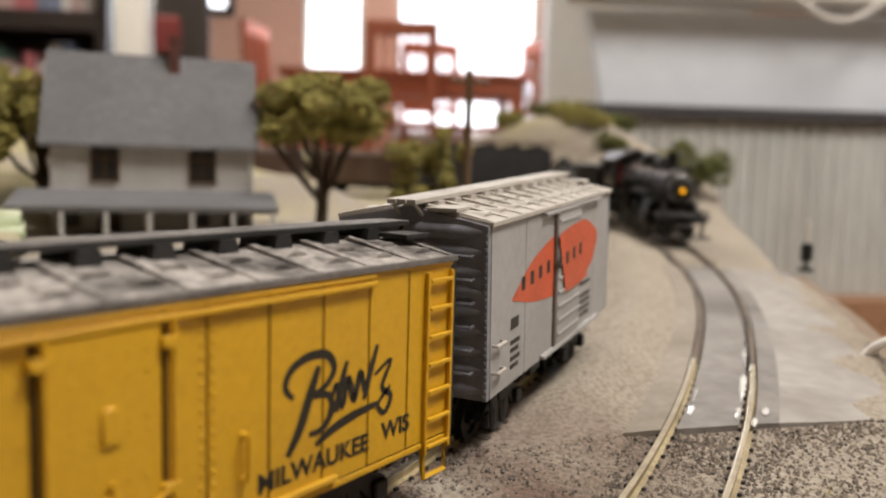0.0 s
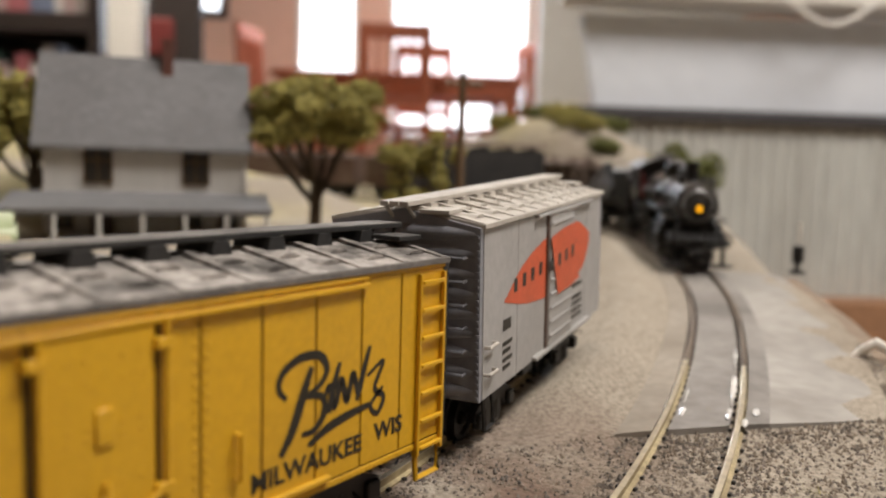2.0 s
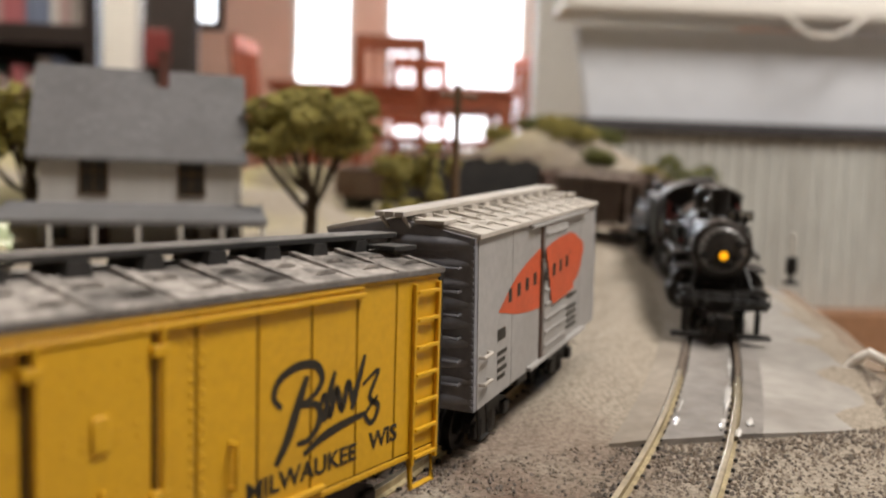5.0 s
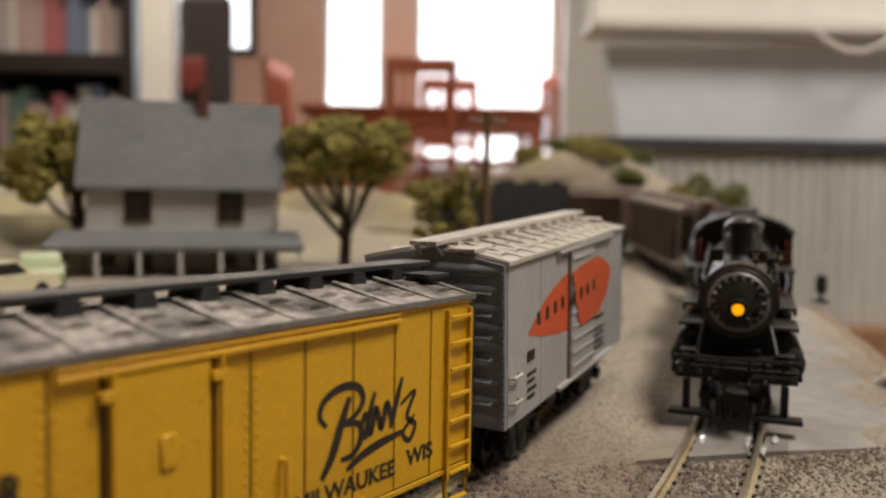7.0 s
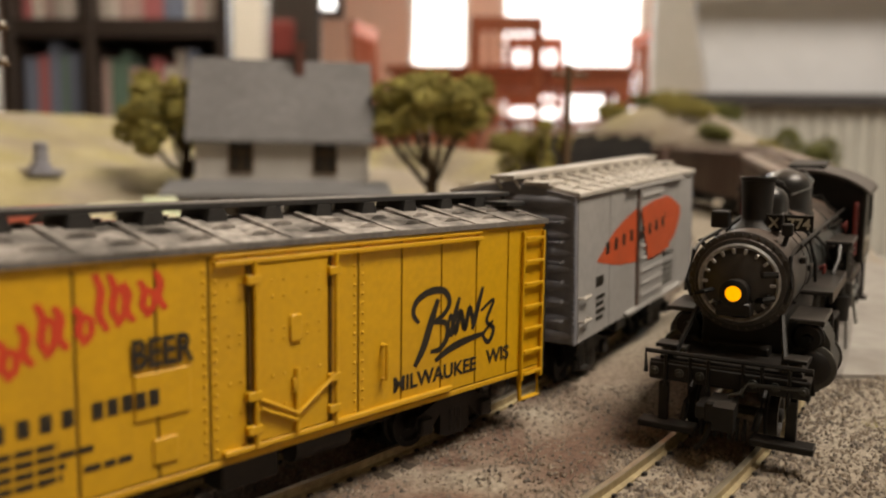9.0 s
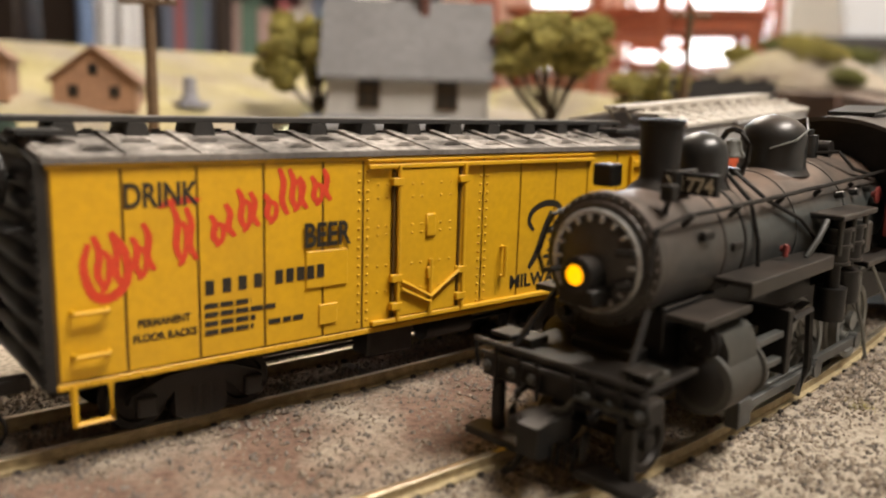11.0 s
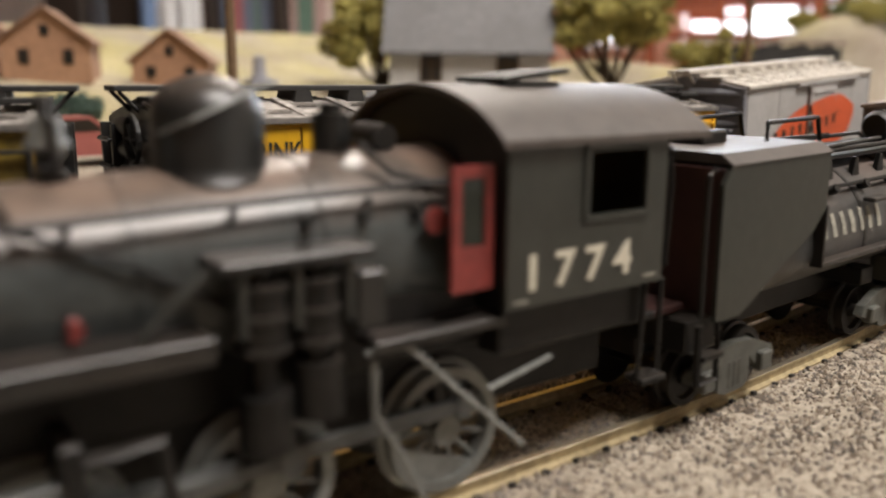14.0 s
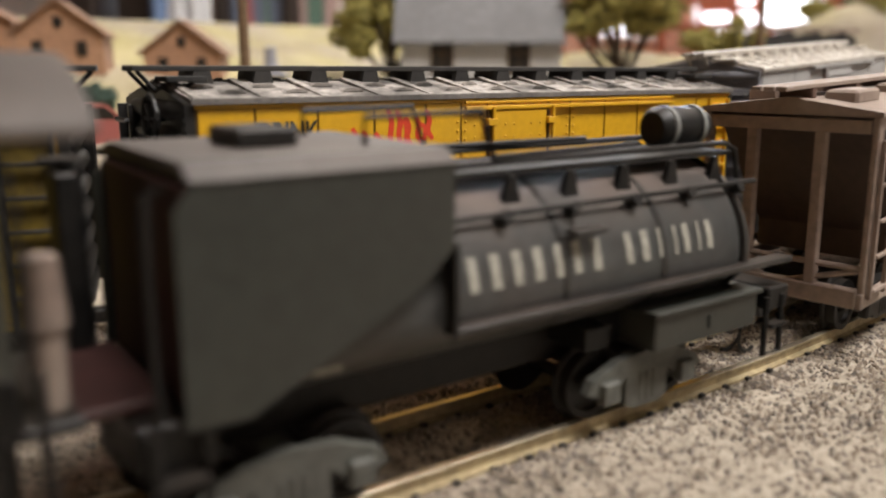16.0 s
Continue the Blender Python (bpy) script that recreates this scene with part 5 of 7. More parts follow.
def under_gear(car, L, z0):
    bm = bmesh.new()
    box(bm, 2, L - 2, -5, 5, z0 - 5.5, z0 - 0.1, 0.2)
    part("centre_sill", bm, M["black"], car, smooth=False)
    bm = bmesh.new()
    box(bm, L * 0.42, L * 0.5, -13, -7, z0 - 7, z0 - 0.5, 0.4)
    cyl(bm, (L * 0.53, -10, z0 - 4), (L * 0.62, -10, z0 - 4), 2.6, 12)
    tube(bm, [(L * 0.2, -8, z0 - 5), (L * 0.8, -8, z0 - 5)], 0.4, 6)
    part("brake_gear", bm, M["black"], car)


def yellow_car(m, lettered=True, label="", L=139.5):
    car = thing("refrigerator_car", label, "railway car", m, "standing freight train")
    w, z0, z1 = 18.0, 12.3, 46.0
    bm = bmesh.new()
    box(bm, 0, L, -w + 0.3, w - 0.3, z0, z1 - 0.2, 0.1)
    part("body", bm, M["yellow_dark"], car, smooth=False)
    # side sheets, a hair apart so that the seams show
    seams = [0.3, 10.3, 22.0, 33.6, 45.1, 53.6, 60.2, 77.0, 83.4, 94.2, 105.2, 115.9, 126.4, L - 0.3]
    gap = 0.22
    for s in (-1, 1):
        a, b = sorted((s * (w - 0.35), s * w))
        for x0, x1 in zip(seams, seams[1:]):
            bm = bmesh.new()
            z_lo = 13.5
            box(bm, x0 + gap, x1 - gap, a, b, z_lo, 44.9, 0.06)
            part("side_panel", bm, M["yellow"], car, smooth=False)
        bm = bmesh.new()
        a2, b2 = sorted((s * (w - 0.2), s * (w + 0.15)))
        box(bm, 0.0, L, a2, b2, 45.0, 46.05, 0.08)
        box(bm, 0.0, L, a2, b2, z0 - 0.1, 13.2, 0.08)
        part("side_sill", bm, M["yellow"], car, smooth=False)
    y = -w
    for x0, x1, yy, za, zb in ((54.3, 117, 1.0, 43.5, 44.3), (54.3, 117, 0.6, 44.75, 45.3), (55.5, 108, 1.0, 13.7, 14.6)):
        bm = bmesh.new()
        box(bm, x0, x1, y - yy, y + 0.05, za, zb, 0.12)
        part("door_track", bm, M["yellow"], car, smooth=False)
    bm = bmesh.new()
    box(bm, 61.4, 75.9, y - 0.75, y + 0.05, 14.7, 43.3, 0.2)
    door = part("door", bm, M["yellow"], car, "plug door with locking bars", smooth=False)
    for x in (60.5, 76.8):
        # dark strip painted as the shadowed groove along the door's edge
        bm = bmesh.new()
        box(bm, x - 0.25, x + 0.3, y - 0.45, y + 0.06, 14.7, 43.2, 0.1)
        part("door_gap", bm, M["yellow_dark"], door, smooth=False)
        bm = bmesh.new()
        cyl(bm, (x + 0.75, y - 1.0, 14), (x + 0.75, y - 1.0, 44), 0.42, 8)
        for z in (17, 22.5, 41):
            box(bm, x - 1.0, x + 1.5, y - 1.5, y - 0.2, z - 0.7, z + 0.7, 0.1)
        part("locking_bar", bm, M["yellow"], door)
    bm = bmesh.new()
    tube(bm, [(61.8, y - 1.3, 21.8), (69, y - 1.4, 18.0), (76.2, y - 1.3, 22.4)], 0.45, 6)
    tube(bm, [(61.8, y - 1.3, 20.3), (69, y - 1.4, 16.8)], 0.4, 6)
    cyl(bm, (69, y - 1.2, 14.5), (69, y - 1.2, 25.5), 0.45, 6)
    box(bm, 67.8, 70.2, y - 1.2, y - 0.6, 30, 34.5, 0.2)
    box(bm, 68.2, 69.8, y - 1.5, y - 0.6, 21.5, 24, 0.2)
    part("latch", bm, M["yellow"], door)
    bm = bmesh.new()
    for x in (52.7, 54.6, 82.5, 84.4):
        rivets(bm, [(x, 15 + 1.75 * k) for k in range(17)], 0.36, y - 0.02)
    for x in (57, 59, 64.5, 66.8, 71.5, 74):
        rivets(bm, [(x, z) for z in (20, 25, 31, 32.6, 38, 40.5)], 0.3, y - (0.75 if 61 < x < 76 else 0.02))
    rivets(bm, [(2 + 2.1 * k, 12.75) for k in range(65)], 0.26, y - 0.15)
    tagged(part("rivets", bm, M["yellow"], car), kind="stuff")
    ladder(car, 131.3, 138.6, y, [42.8 - 5.07 * k for k in range(7)], M["yellow"])
    for z in (24.0, 17.4):
        bm = bmesh.new()
        tube(bm, [(2.4, y, z), (2.4, y - 1.4, z), (7.4, y - 1.4, z), (7.4, y, z)], 0.4, 6)
        part("grab_iron", bm, M["yellow"], car)
    bm = bmesh.new()
    tube(bm, [(89.3, y, 26), (89.3, y - 1.3, 26), (89.3, y - 1.3, 19.5), (89.3, y, 19.5)], 0.4, 6)
    part("grab_iron", bm, M["yellow"], car)
    for x0, x1 in ((2.2, 7.6), (131.5, 138.2)):
        bm = bmesh.new()
        tube(bm, [(x0, y + 0.2, 12.6), (x0, y - 0.2, 6.6), (x1, y - 0.2, 6.6), (x1, y + 0.2, 12.6)], 0.6, 6)
        part("stirrup_step", bm, M["yellow"], car)
    for x0, x1, za, zb in ((41.5, 50.2, 22.6, 29.3), (44.2, 48.0, 15.6, 19.4)):
        bm = bmesh.new()
        box(bm, x0, x1, y - 0.35, y + 0.05, za, zb, 0.12)
        part("placard_board", bm, M["yellow"], car, smooth=False)
    car_end(car, 0.0, -1, z0, z1, w - 0.2, 49.3, M["black"])
    car_end(car, L, 1, z0, z1, w - 0.2, 49.3, M["black"])
    car_roof(car, L, w, z1, 49.6, M["roof_grey"], M["lit_dust"])
    under_gear(car, L, z0)
    bw = bmesh.new()
    for k in range(20):
        a, b = 2 * math.pi * k / 20, 2 * math.pi * (k + 1) / 20
        cyl(bw, (-4.0, -7 + 3.9 * math.cos(a), 43.2 + 3.9 * math.sin(a)), (-4.0, -7 + 3.9 * math.cos(b), 43.2 + 3.9 * math.sin(b)), 0.5, 6)
    for k in range(4):
        a = math.pi * k / 4
        cyl(bw, (-4.0, -7 - 3.8 * math.cos(a), 43.2 - 3.8 * math.sin(a)), (-4.0, -7 + 3.8 * math.cos(a), 43.2 + 3.8 * math.sin(a)), 0.35, 5)
    cyl(bw, (-4.4, -7, 43.2), (0, -7, 43.2), 0.6, 6)
    part("brake_wheel", bw, M["black"], car)
    bm = bmesh.new()
    box(bm, -4.6, -0.6, -13, -3, 35.4, 36.2, 0.15)
    part("brake_step", bm, M["black"], car, smooth=False)
    for z in (17, 22, 27, 32, 37, 42):
        ladder_b = bmesh.new()
        tube(ladder_b, [(-1.2, 16.6, z), (-3.8, 16.6, z), (-3.8, 9.5, z), (-1.2, 9.5, z)], 0.5, 6)
        part("end_grab_iron", ladder_b, M["black"], car)
    for x, d in ((0.0, -1), (L, 1)):
        for yy in (9.6, 16.8):
            bm = bmesh.new()
            box(bm, *sorted((x + d * 1.4, x + d * 3.4)), yy - 0.5, yy + 0.5, 13, 45, 0.1)
            part("ladder_stile", bm, M["black"], car, smooth=False)
    truck(car, 24)
    truck(car, L - 24)
    coupler(car, 0.0, -1)
    coupler(car, L, 1)
    if not lettered:
        return car
    writing("DRINK", 3.7, M["black_letter"], car, on_side(10.6, 39.0, y - 0.06), width=11.6)
    writing("BEER", 4.3, M["black_letter"], car, on_side(41.2, 30.2, y - 0.42), width=9.6)
    writing("MILWAUKEE", 2.9, M["black_letter"], car, on_side(92.2, 16.3, y - 0.06), width=24.0)
    writing("WIS", 3.0, M["black_letter"], car, on_side(119.4, 16.9, y - 0.06), width=7.8)
    writing("PERMANENT", 1.25, M["black_letter"], car, on_side(12.0, 20.2, y - 0.06), width=8.4)
    writing("FLOOR RACKS", 1.25, M["black_letter"], car, on_side(11.2, 17.8, y - 0.06), width=10.2)
    for x in (23.0, 26.0, 28.8, 31.6, 35.6, 37.7, 39.8, 41.6, 43.6):
        yy = y - (0.42 if x > 41 else 0.06)
        bars = bmesh.new()
        box(bars, x, x + 1.5, yy - 0.06, yy, 23.9 + (x - 23) * 0.03, 26.3 + (x - 23) * 0.03)
        part("number_bar", bars, M["black_letter"], car, smooth=False)
    for i, (x1, z) in enumerate(((31.0, 21.6), (35.6, 20.1), (31.8, 18.6), (31.4, 17.1))):
        x = 22.8
        while x < x1:
            bars = bmesh.new()
            box(bars, x, min(x + 2.3, x1), y - 0.12, y - 0.06, z, z + 0.85)
            part("data_bar", bars, M["black_letter"], car, smooth=False)
            x += 2.7
    for x0, x1 in ((34.2, 36.5), (37.0, 38.6), (39.0, 41.0)):
        bars = bmesh.new()
        box(bars, x0, x1, y - 0.12, y - 0.06, 17.3, 18.2)
        part("data_bar", bars, M["black_letter"], car, smooth=False)
    # red trade mark: slanting row of thick upright strokes with curled feet
    def mark(points, breadth, depth, taper, material, name):
        one = bmesh.new()
        stroke(one, curve_pts(points), breadth, depth, taper=taper)
        part(name, one, material, car, smooth=False)

    yy = y - 0.07
    spec = [(6.4, 26.6, 8.5), (9.0, 26.9, 8.3), (12.0, 28.0, 6.5), (13.8, 29.0, 7.5), (18.4, 29.5, 9.5), (20.6, 30.0, 8.5), (24.6, 32.0, 5.0), (27.2, 33.2, 5.5), (29.4, 34.0, 7.0), (31.6, 34.6, 5.8), (34.2, 35.0, 5.0), (37.0, 36.2, 8.0), (38.9, 36.8, 7.2), (40.8, 37.0, 5.6), (43.2, 37.6, 5.0), (45.6, 38.2, 5.6)]
    for k, (x, z, hh) in enumerate(spec):
        mark([(x - 0.5, z + hh), (x + 0.3, z + hh * 0.7), (x, z + hh * 0.3), (x + 1.1, z)], 0.62, yy, 0.6, M["red_letter"], "red_mark_stroke")
        if k % 2 == 0:
            mark([(x + 0.1, z + hh * 0.75), (x + 1.6, z + hh * 0.6), (x + 1.5, z + hh * 0.2), (x + 0.4, z - 0.2)], 0.5, yy - 0.004, 0.6, M["red_letter"], "red_mark_stroke")
    mark([(5.2, 34.0), (4.4, 30.5), (5.6, 26.3), (8.2, 25.6), (10.6, 28), (10.4, 32.5), (8.4, 35.5)], 0.75, yy - 0.008, 0.6, M["red_letter"], "red_mark_stroke")
    mark([(15.8, 38.8), (18.5, 39.6), (22.5, 39.6)], 0.6, yy - 0.008, 0.4, M["red_letter"], "red_mark_stroke")
    # black trade mark: loops and strokes over a long flourish
    k = 0
    wave = [(106.6 + 1.45 * q, 26.6 + 0.22 * q + (2.1 if q % 2 else -2.0)) for q in range(8)]
    for pts, wd in (([(98.9, 28.6), (97.3, 30.6), (98.4, 33.0), (102.0, 34.4), (106.0, 34.0), (107.6, 31.6), (106.0, 29.4), (103.4, 28.4)], 0.72),
                    ([(104.2, 32.6), (102.4, 28.6), (100.2, 23.6), (97.8, 20.2)], 0.95),
                    ([(102.6, 28.2), (106.4, 27.6), (107.2, 25.0), (105.0, 22.6), (102.2, 22.4)], 0.68),
                    (wave, 0.66),
                    ([(110.6, 32.2), (109.0, 28.0), (108.2, 24.4)], 0.7),
                    ([(118.0, 33.6), (116.2, 29.0), (114.8, 25.0)], 0.7),
                    ([(117.4, 28.6), (121.6, 30.4), (119.4, 26.2), (121.8, 24.2), (120.2, 21.6), (118.4, 23.4), (121.6, 26.0)], 0.55),
                    ([(103.6, 20.4), (107.6, 22.0), (112.4, 23.0), (118.2, 23.6)], 0.8)):
        mark(pts, wd, yy - 0.003 * k, 0.55, M["black_letter"], "black_mark_stroke")
        k += 1
    return car


def silver_car(m):
    L, w, z0, z1 = GREY_L, 18.0, 13.9, 51.2
    car = thing("boxcar", "silver-grey boxcar with orange feather mark and ribbed ends", "railway car", m, "standing freight train")
    bm = bmesh.new()
    box(bm, 0, L, -w + 0.2, w - 0.2, z0, z1 - 0.2, 0.1)
    part("body", bm, M["silver_end"], car, smooth=False)
    d0, d1 = L * 0.44, L * 0.66
    for s in (-1, 1):
        a, b = sorted((s * (w - 0.3), s * w))
        for x0, x1 in ((0.2, L * 0.22), (L * 0.22, d0), (d1, L * 0.83), (L * 0.83, L - 0.2)):
            bm = bmesh.new()
            box(bm, x0 + 0.12, x1 - 0.12, a, b, z0, z1 - 0.3, 0.06)
            part("side_panel", bm, M["silver"], car, smooth=False)
        a, b = sorted((s * (w - 0.3), s * (w + 0.9)))
        bm = bmesh.new()
        box(bm, d0 + 0.5, d1, a, b, z0 + 1.2, z1 - 1.2, 0.15)
        dr = part("door", bm, M["silver"], car, "ribbed sliding door", smooth=False)
        for k in range(9):
            bm = bmesh.new()
            q = sorted((s * (w + 0.85), s * (w + 1.25)))
            box(bm, d0 + 1.4, d1 - 0.8, q[0], q[1], z0 + 3.5 + k * 3.7, z0 + 4.3 + k * 3.7, 0.1)
            part("rib", bm, M["silver"], dr, smooth=False)
        bm = bmesh.new()
        q = sorted((s * (w - 0.1), s * (w + 0.5)))
        box(bm, d0 - 0.5, d0 + 0.4, q[0], q[1], z0 + 0.6, z1 - 0.6)
        part("door_post", bm, M["brown"], dr, smooth=False)
        bm = bmesh.new()
        q = sorted((s * (w - 0.1), s * (w + 1.3)))
        box(bm, d0 - 10, d1 + 20, q[0], q[1], z0 + 0.2, z0 + 1.1, 0.1)
        part("door_track", bm, M["silver"], car, smooth=False)
        bm = bmesh.new()
        box(bm, d0 - 10, d1 + 20, q[0], q[1], z1 - 1.3, z1 - 0.5, 0.1)
        part("door_track", bm, M["silver"], car, smooth=False)
    # orange feather, laid over panel and door, with dark bars for the words
    o = bmesh.new()
    x0, x1, zb = L * 0.13, L * 0.86, z0 + 16.0
    ctrl_top = [(x0, zb + 3.5), (x0 + (x1 - x0) * 0.2, zb + 10.5), (x0 + (x1 - x0) * 0.5, zb + 15), (x0 + (x1 - x0) * 0.8, zb + 15.5), (x1, zb + 11)]
    ctrl_bot = [(x0, zb + 3), (x0 + (x1 - x0) * 0.25, zb - 0.4), (x0 + (x1 - x0) * 0.6, zb - 1.6), (x0 + (x1 - x0) * 0.9, zb + 1), (x1 + 0.5, zb + 8)]
    t, b = curve_pts(ctrl_top, 8), curve_pts(ctrl_bot, 8)
    for y in (-w - 0.08, -w - 1.34):
        vt, vb = [o.verts.new((p[0], y, p[1])) for p in t], [o.verts.new((p[0], y, p[1])) for p in b]
        for i in range(len(t) - 1):
            mid = (t[i][0] + b[i][0]) / 2
            if (y < -w - 1) == (d0 + 0.4 < mid < d1):
                o.faces.new((vt[i], vt[i + 1], vb[i + 1], vb[i]))
    part("feather_mark", o, M["orange"], car, "orange feather-shaped mark", smooth=False)
    bars = bmesh.new()
    for i in range(9):
        x = x0 + 6 + i * (x1 - x0) * 0.085
        yy = -w - (1.36 if d0 < x < d1 else 0.1)
        box(bars, x, x + 2.3, yy - 0.03, yy, zb + 4.2 + i * 0.35, zb + 7.4 + i * 0.35)
    for k, z in enumerate((z0 + 12.5, z0 + 9.0, z0 + 7.2, z0 + 5.2, z0 + 3.4)):
        box(bars, 12, 17 + (k % 2), -w - 0.12, -w - 0.06, z, z + (2.6 if k == 0 else 1.0))
        box(bars, d1 + 3, d1 + 13, -w - 0.12, -w - 0.06, z, z + 1.0)
    part("dark_lettering", bars, M["black_letter"], car, "dark bars in place of small lettering", smooth=False)
    for z in (z0 + 5.5, z0 + 11.5):
        bm = bmesh.new()
        tube(bm, [(1.2, -w, z), (1.2, -w - 1.2, z), (6.0, -w - 1.2, z), (6.0, -w, z)], 0.4, 6)
        part("grab_iron", bm, M["silver_roof"], car)
    for x0_, x1_ in ((1.5, 6.5),):
        bm = bmesh.new()
        tube(bm, [(x0_, -w + 0.4, z0), (x0_, -w, z0 - 7), (x1_, -w, z0 - 7), (x1_, -w + 0.4, z0)], 0.5, 6)
        part("stirrup_step", bm, M["black"], car)
    # end colour darkened and roof colour paled as overhead light would leave them
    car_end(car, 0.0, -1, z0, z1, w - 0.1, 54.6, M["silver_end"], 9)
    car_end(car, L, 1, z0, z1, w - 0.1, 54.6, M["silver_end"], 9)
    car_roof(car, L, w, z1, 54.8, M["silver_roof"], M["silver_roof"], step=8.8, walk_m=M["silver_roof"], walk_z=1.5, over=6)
    for z in (20, 25, 30, 35, 40, 45):
        bm = bmesh.new()
        tube(bm, [(-1.2, -14.8, z), (-3.2, -14.8, z), (-3.2, -9.5, z), (-1.2, -9.5, z)], 0.35, 6)
        part("end_grab_iron", bm, M["silver_end"], car)
    bm = bmesh.new()
    box(bm, -4.4, -1.2, -4, 8, 37.5, 38.3, 0.1)
    part("brake_step", bm, M["silver_end"], car, smooth=False)
    under_gear(car, L, z0)
    truck(car, 20)
    truck(car, L - 20)
    coupler(car, 0.0, -1)
    coupler(car, L, 1)
    return car


def brown_car(label, L=140, hopper=False, name="covered_hopper"):
    """Oxide-brown car of the moving train; its origin is at its front end on the rail."""
    car = thing(name, label, "railway car", None, "moving freight train")
    w, z0, z1 = 16.5, 13.0, 43.5
    if hopper:
        z0 = 10.0
        # body colour darker than the posts, with the open ends' shade painted in
        bm = bmesh.new()
        prism(bm, [(19, z1 - 0.5), (5, z1 - 0.5), (5, z1 - 3), (24, 18), (24, 12), (L - 24, 12), (L - 24, 18), (L - 5, z1 - 3), (L - 5, z1 - 0.5)], -w + 1.2, w - 1.2)
        part("hopper_body", bm, M["brown_shaded"], car, smooth=False)
        for s in (-1, 1):
            a, b = sorted((s * (w - 1.2), s * w))
            for k in range(10):
                x = 19 + (L - 38) * k / 9
                bm = bmesh.new()
                box(bm, x - 1, x + 1, a, b, 12, z1 - 0.8, 0.2)
                part("side_post", bm, M["brown_light"], car, smooth=False)
            for x in (1.4, L - 1.4):
                bm = bmesh.new()
                box(bm, x - 1.1, x + 1.1, a, b, z0, z1 - 0.8, 0.2)
                part("corner_post", bm, M["brown_light"], car, smooth=False)
            bm = bmesh.new()
            box(bm, 0, L, a, b, z0 - 1.5, z0 + 1.5, 0.2)
            box(bm, 0, L, a, b, z1 - 2.4, z1, 0.2)
            part("side_sill", bm, M["brown_light"], car, smooth=False)
        for x, d in ((1.0, -1), (L - 1.0, 1)):
            for y in (-6.5, 6.5):
                bm = bmesh.new()
                box(bm, x - 1, x + 1, y - 1, y + 1, z0, z1 - 1, 0.2)
                part("end_post", bm, M["brown_light"], car, smooth=False)
            bm = bmesh.new()
            box(bm, x - 1.2, x + 1.2, -w + 1.2, w - 1.2, z0 - 1.5, z0 + 2.0, 0.2)
            part("end_sill", bm, M["brown_light"], car, smooth=False)
            bm = bmesh.new()
            box(bm, x - 1.2, x + 1.2, -w + 1.2, w - 1.2, z1 - 3, z1 - 0.5, 0.2)
            part("end_beam", bm, M["brown_light"], car, smooth=False)
            bm = bmesh.new()
            tube(bm, [(x, -w, 16), (x, w, 16)], 0.6, 6)
            tube(bm, [(x, -w, 16), (x, 0, 11)], 0.6, 6)
            tube(bm, [(x, w, 16), (x, 0, 11)], 0.6, 6)
            part("end_frame", bm, M["brown_light"], car, smooth=False)
        ladder(car, 1.5, 8.5, -w - 0.1, [38, 31.5, 25, 18.5, 12], M["brown_light"])
        bm = bmesh.new()
        prism(bm, [(-w - 0.6, z1), (-w - 0.6, z1 + 0.9), (0, z1 + 3.2), (w + 0.6, z1 + 0.9), (w + 0.6, z1)], -0.5, L + 0.5, "x")
        r = part("roof", bm, M["brown_light"], car, "dusty brown roof with hatches", smooth=False)
        for k in range(6):
            for y in (-10, 5):
                bm = bmesh.new()
                x = 12 + (L - 24) * k / 5
                box(bm, x - 5.5, x + 5.5, y, y + 6, z1 + 1.5, z1 + 4.2, 0.5)
                part("hatch", bm, M["brown_light"], r, smooth=False)
        bm = bmesh.new()
        for y in (-3.3, -1.0, 1.3):
            box(bm, -8, L + 8, y, y + 2, z1 + 4.6, z1 + 5.4, 0.1)
        rb = part("running_board", bm, M["brown_light"], car, smooth=False)
        for k in range(8):
            bm = bmesh.new()
            x = 4 + (L - 8) * k / 7
            box(bm, x - 0.8, x + 0.8, -3.2, 3.2, z1 + 2.4, z1 + 4.6)
            part("saddle", bm, M["brown"], rb, smooth=False)
    else:
        bm = bmesh.new()
        box(bm, 0.4, L - 0.4, -w, w, z0, z1, 0.2)
        part("body", bm, M["brown"], car, smooth=False)
        for s in (-1, 1):
            for k in range(13):
                bm = bmesh.new()
                x = 1 + (L - 2) * k / 12
                a, b = sorted((s * (w - 0.1), s * (w + 0.7)))
                box(bm, x - 0.7, x + 0.7, a, b, z0, z1, 0.1)
                part("side_post", bm, M["brown"], car, smooth=False)
        car_end(car, 0.5, -1, z0, z1, w - 0.2, 46, M["brown"])
        car_roof(car, L, w, z1, 46.4, M["brown_light"], M["brown"], walk_m=M["brown_light"])
        under_gear(car, L, z0)
    truck(car, 22, wheels=False)
    truck(car, L - 22, wheels=False)
    for x in (12.5, 31.5, L - 31.5, L - 12.5):
        wheelset(car, x, 5.2)
    coupler(car, 0.0, -1)
    coupler(car, L, 1)
    return car


GREY_L = 97.0
PREV_X = -16.0
YELLOW = yellow_car(mpose(0, 18, 0), label="weathered yellow refrigerator car with black and red lettering")
SILVER = silver_car(mpose(160.8 + 18 * -math.sin(radians(9.5)) * 1.0, 3.6 + 18 * math.cos(radians(9.5)), 0.0, 0, -3.2, 9.5))
LEFT = yellow_car(mpose(PREV_X, 18, 0, 0, 0, -15) @ mpose(-139.5, 0, 0), lettered=False, label="dark patched yellow refrigerator car with black ribbed ends")
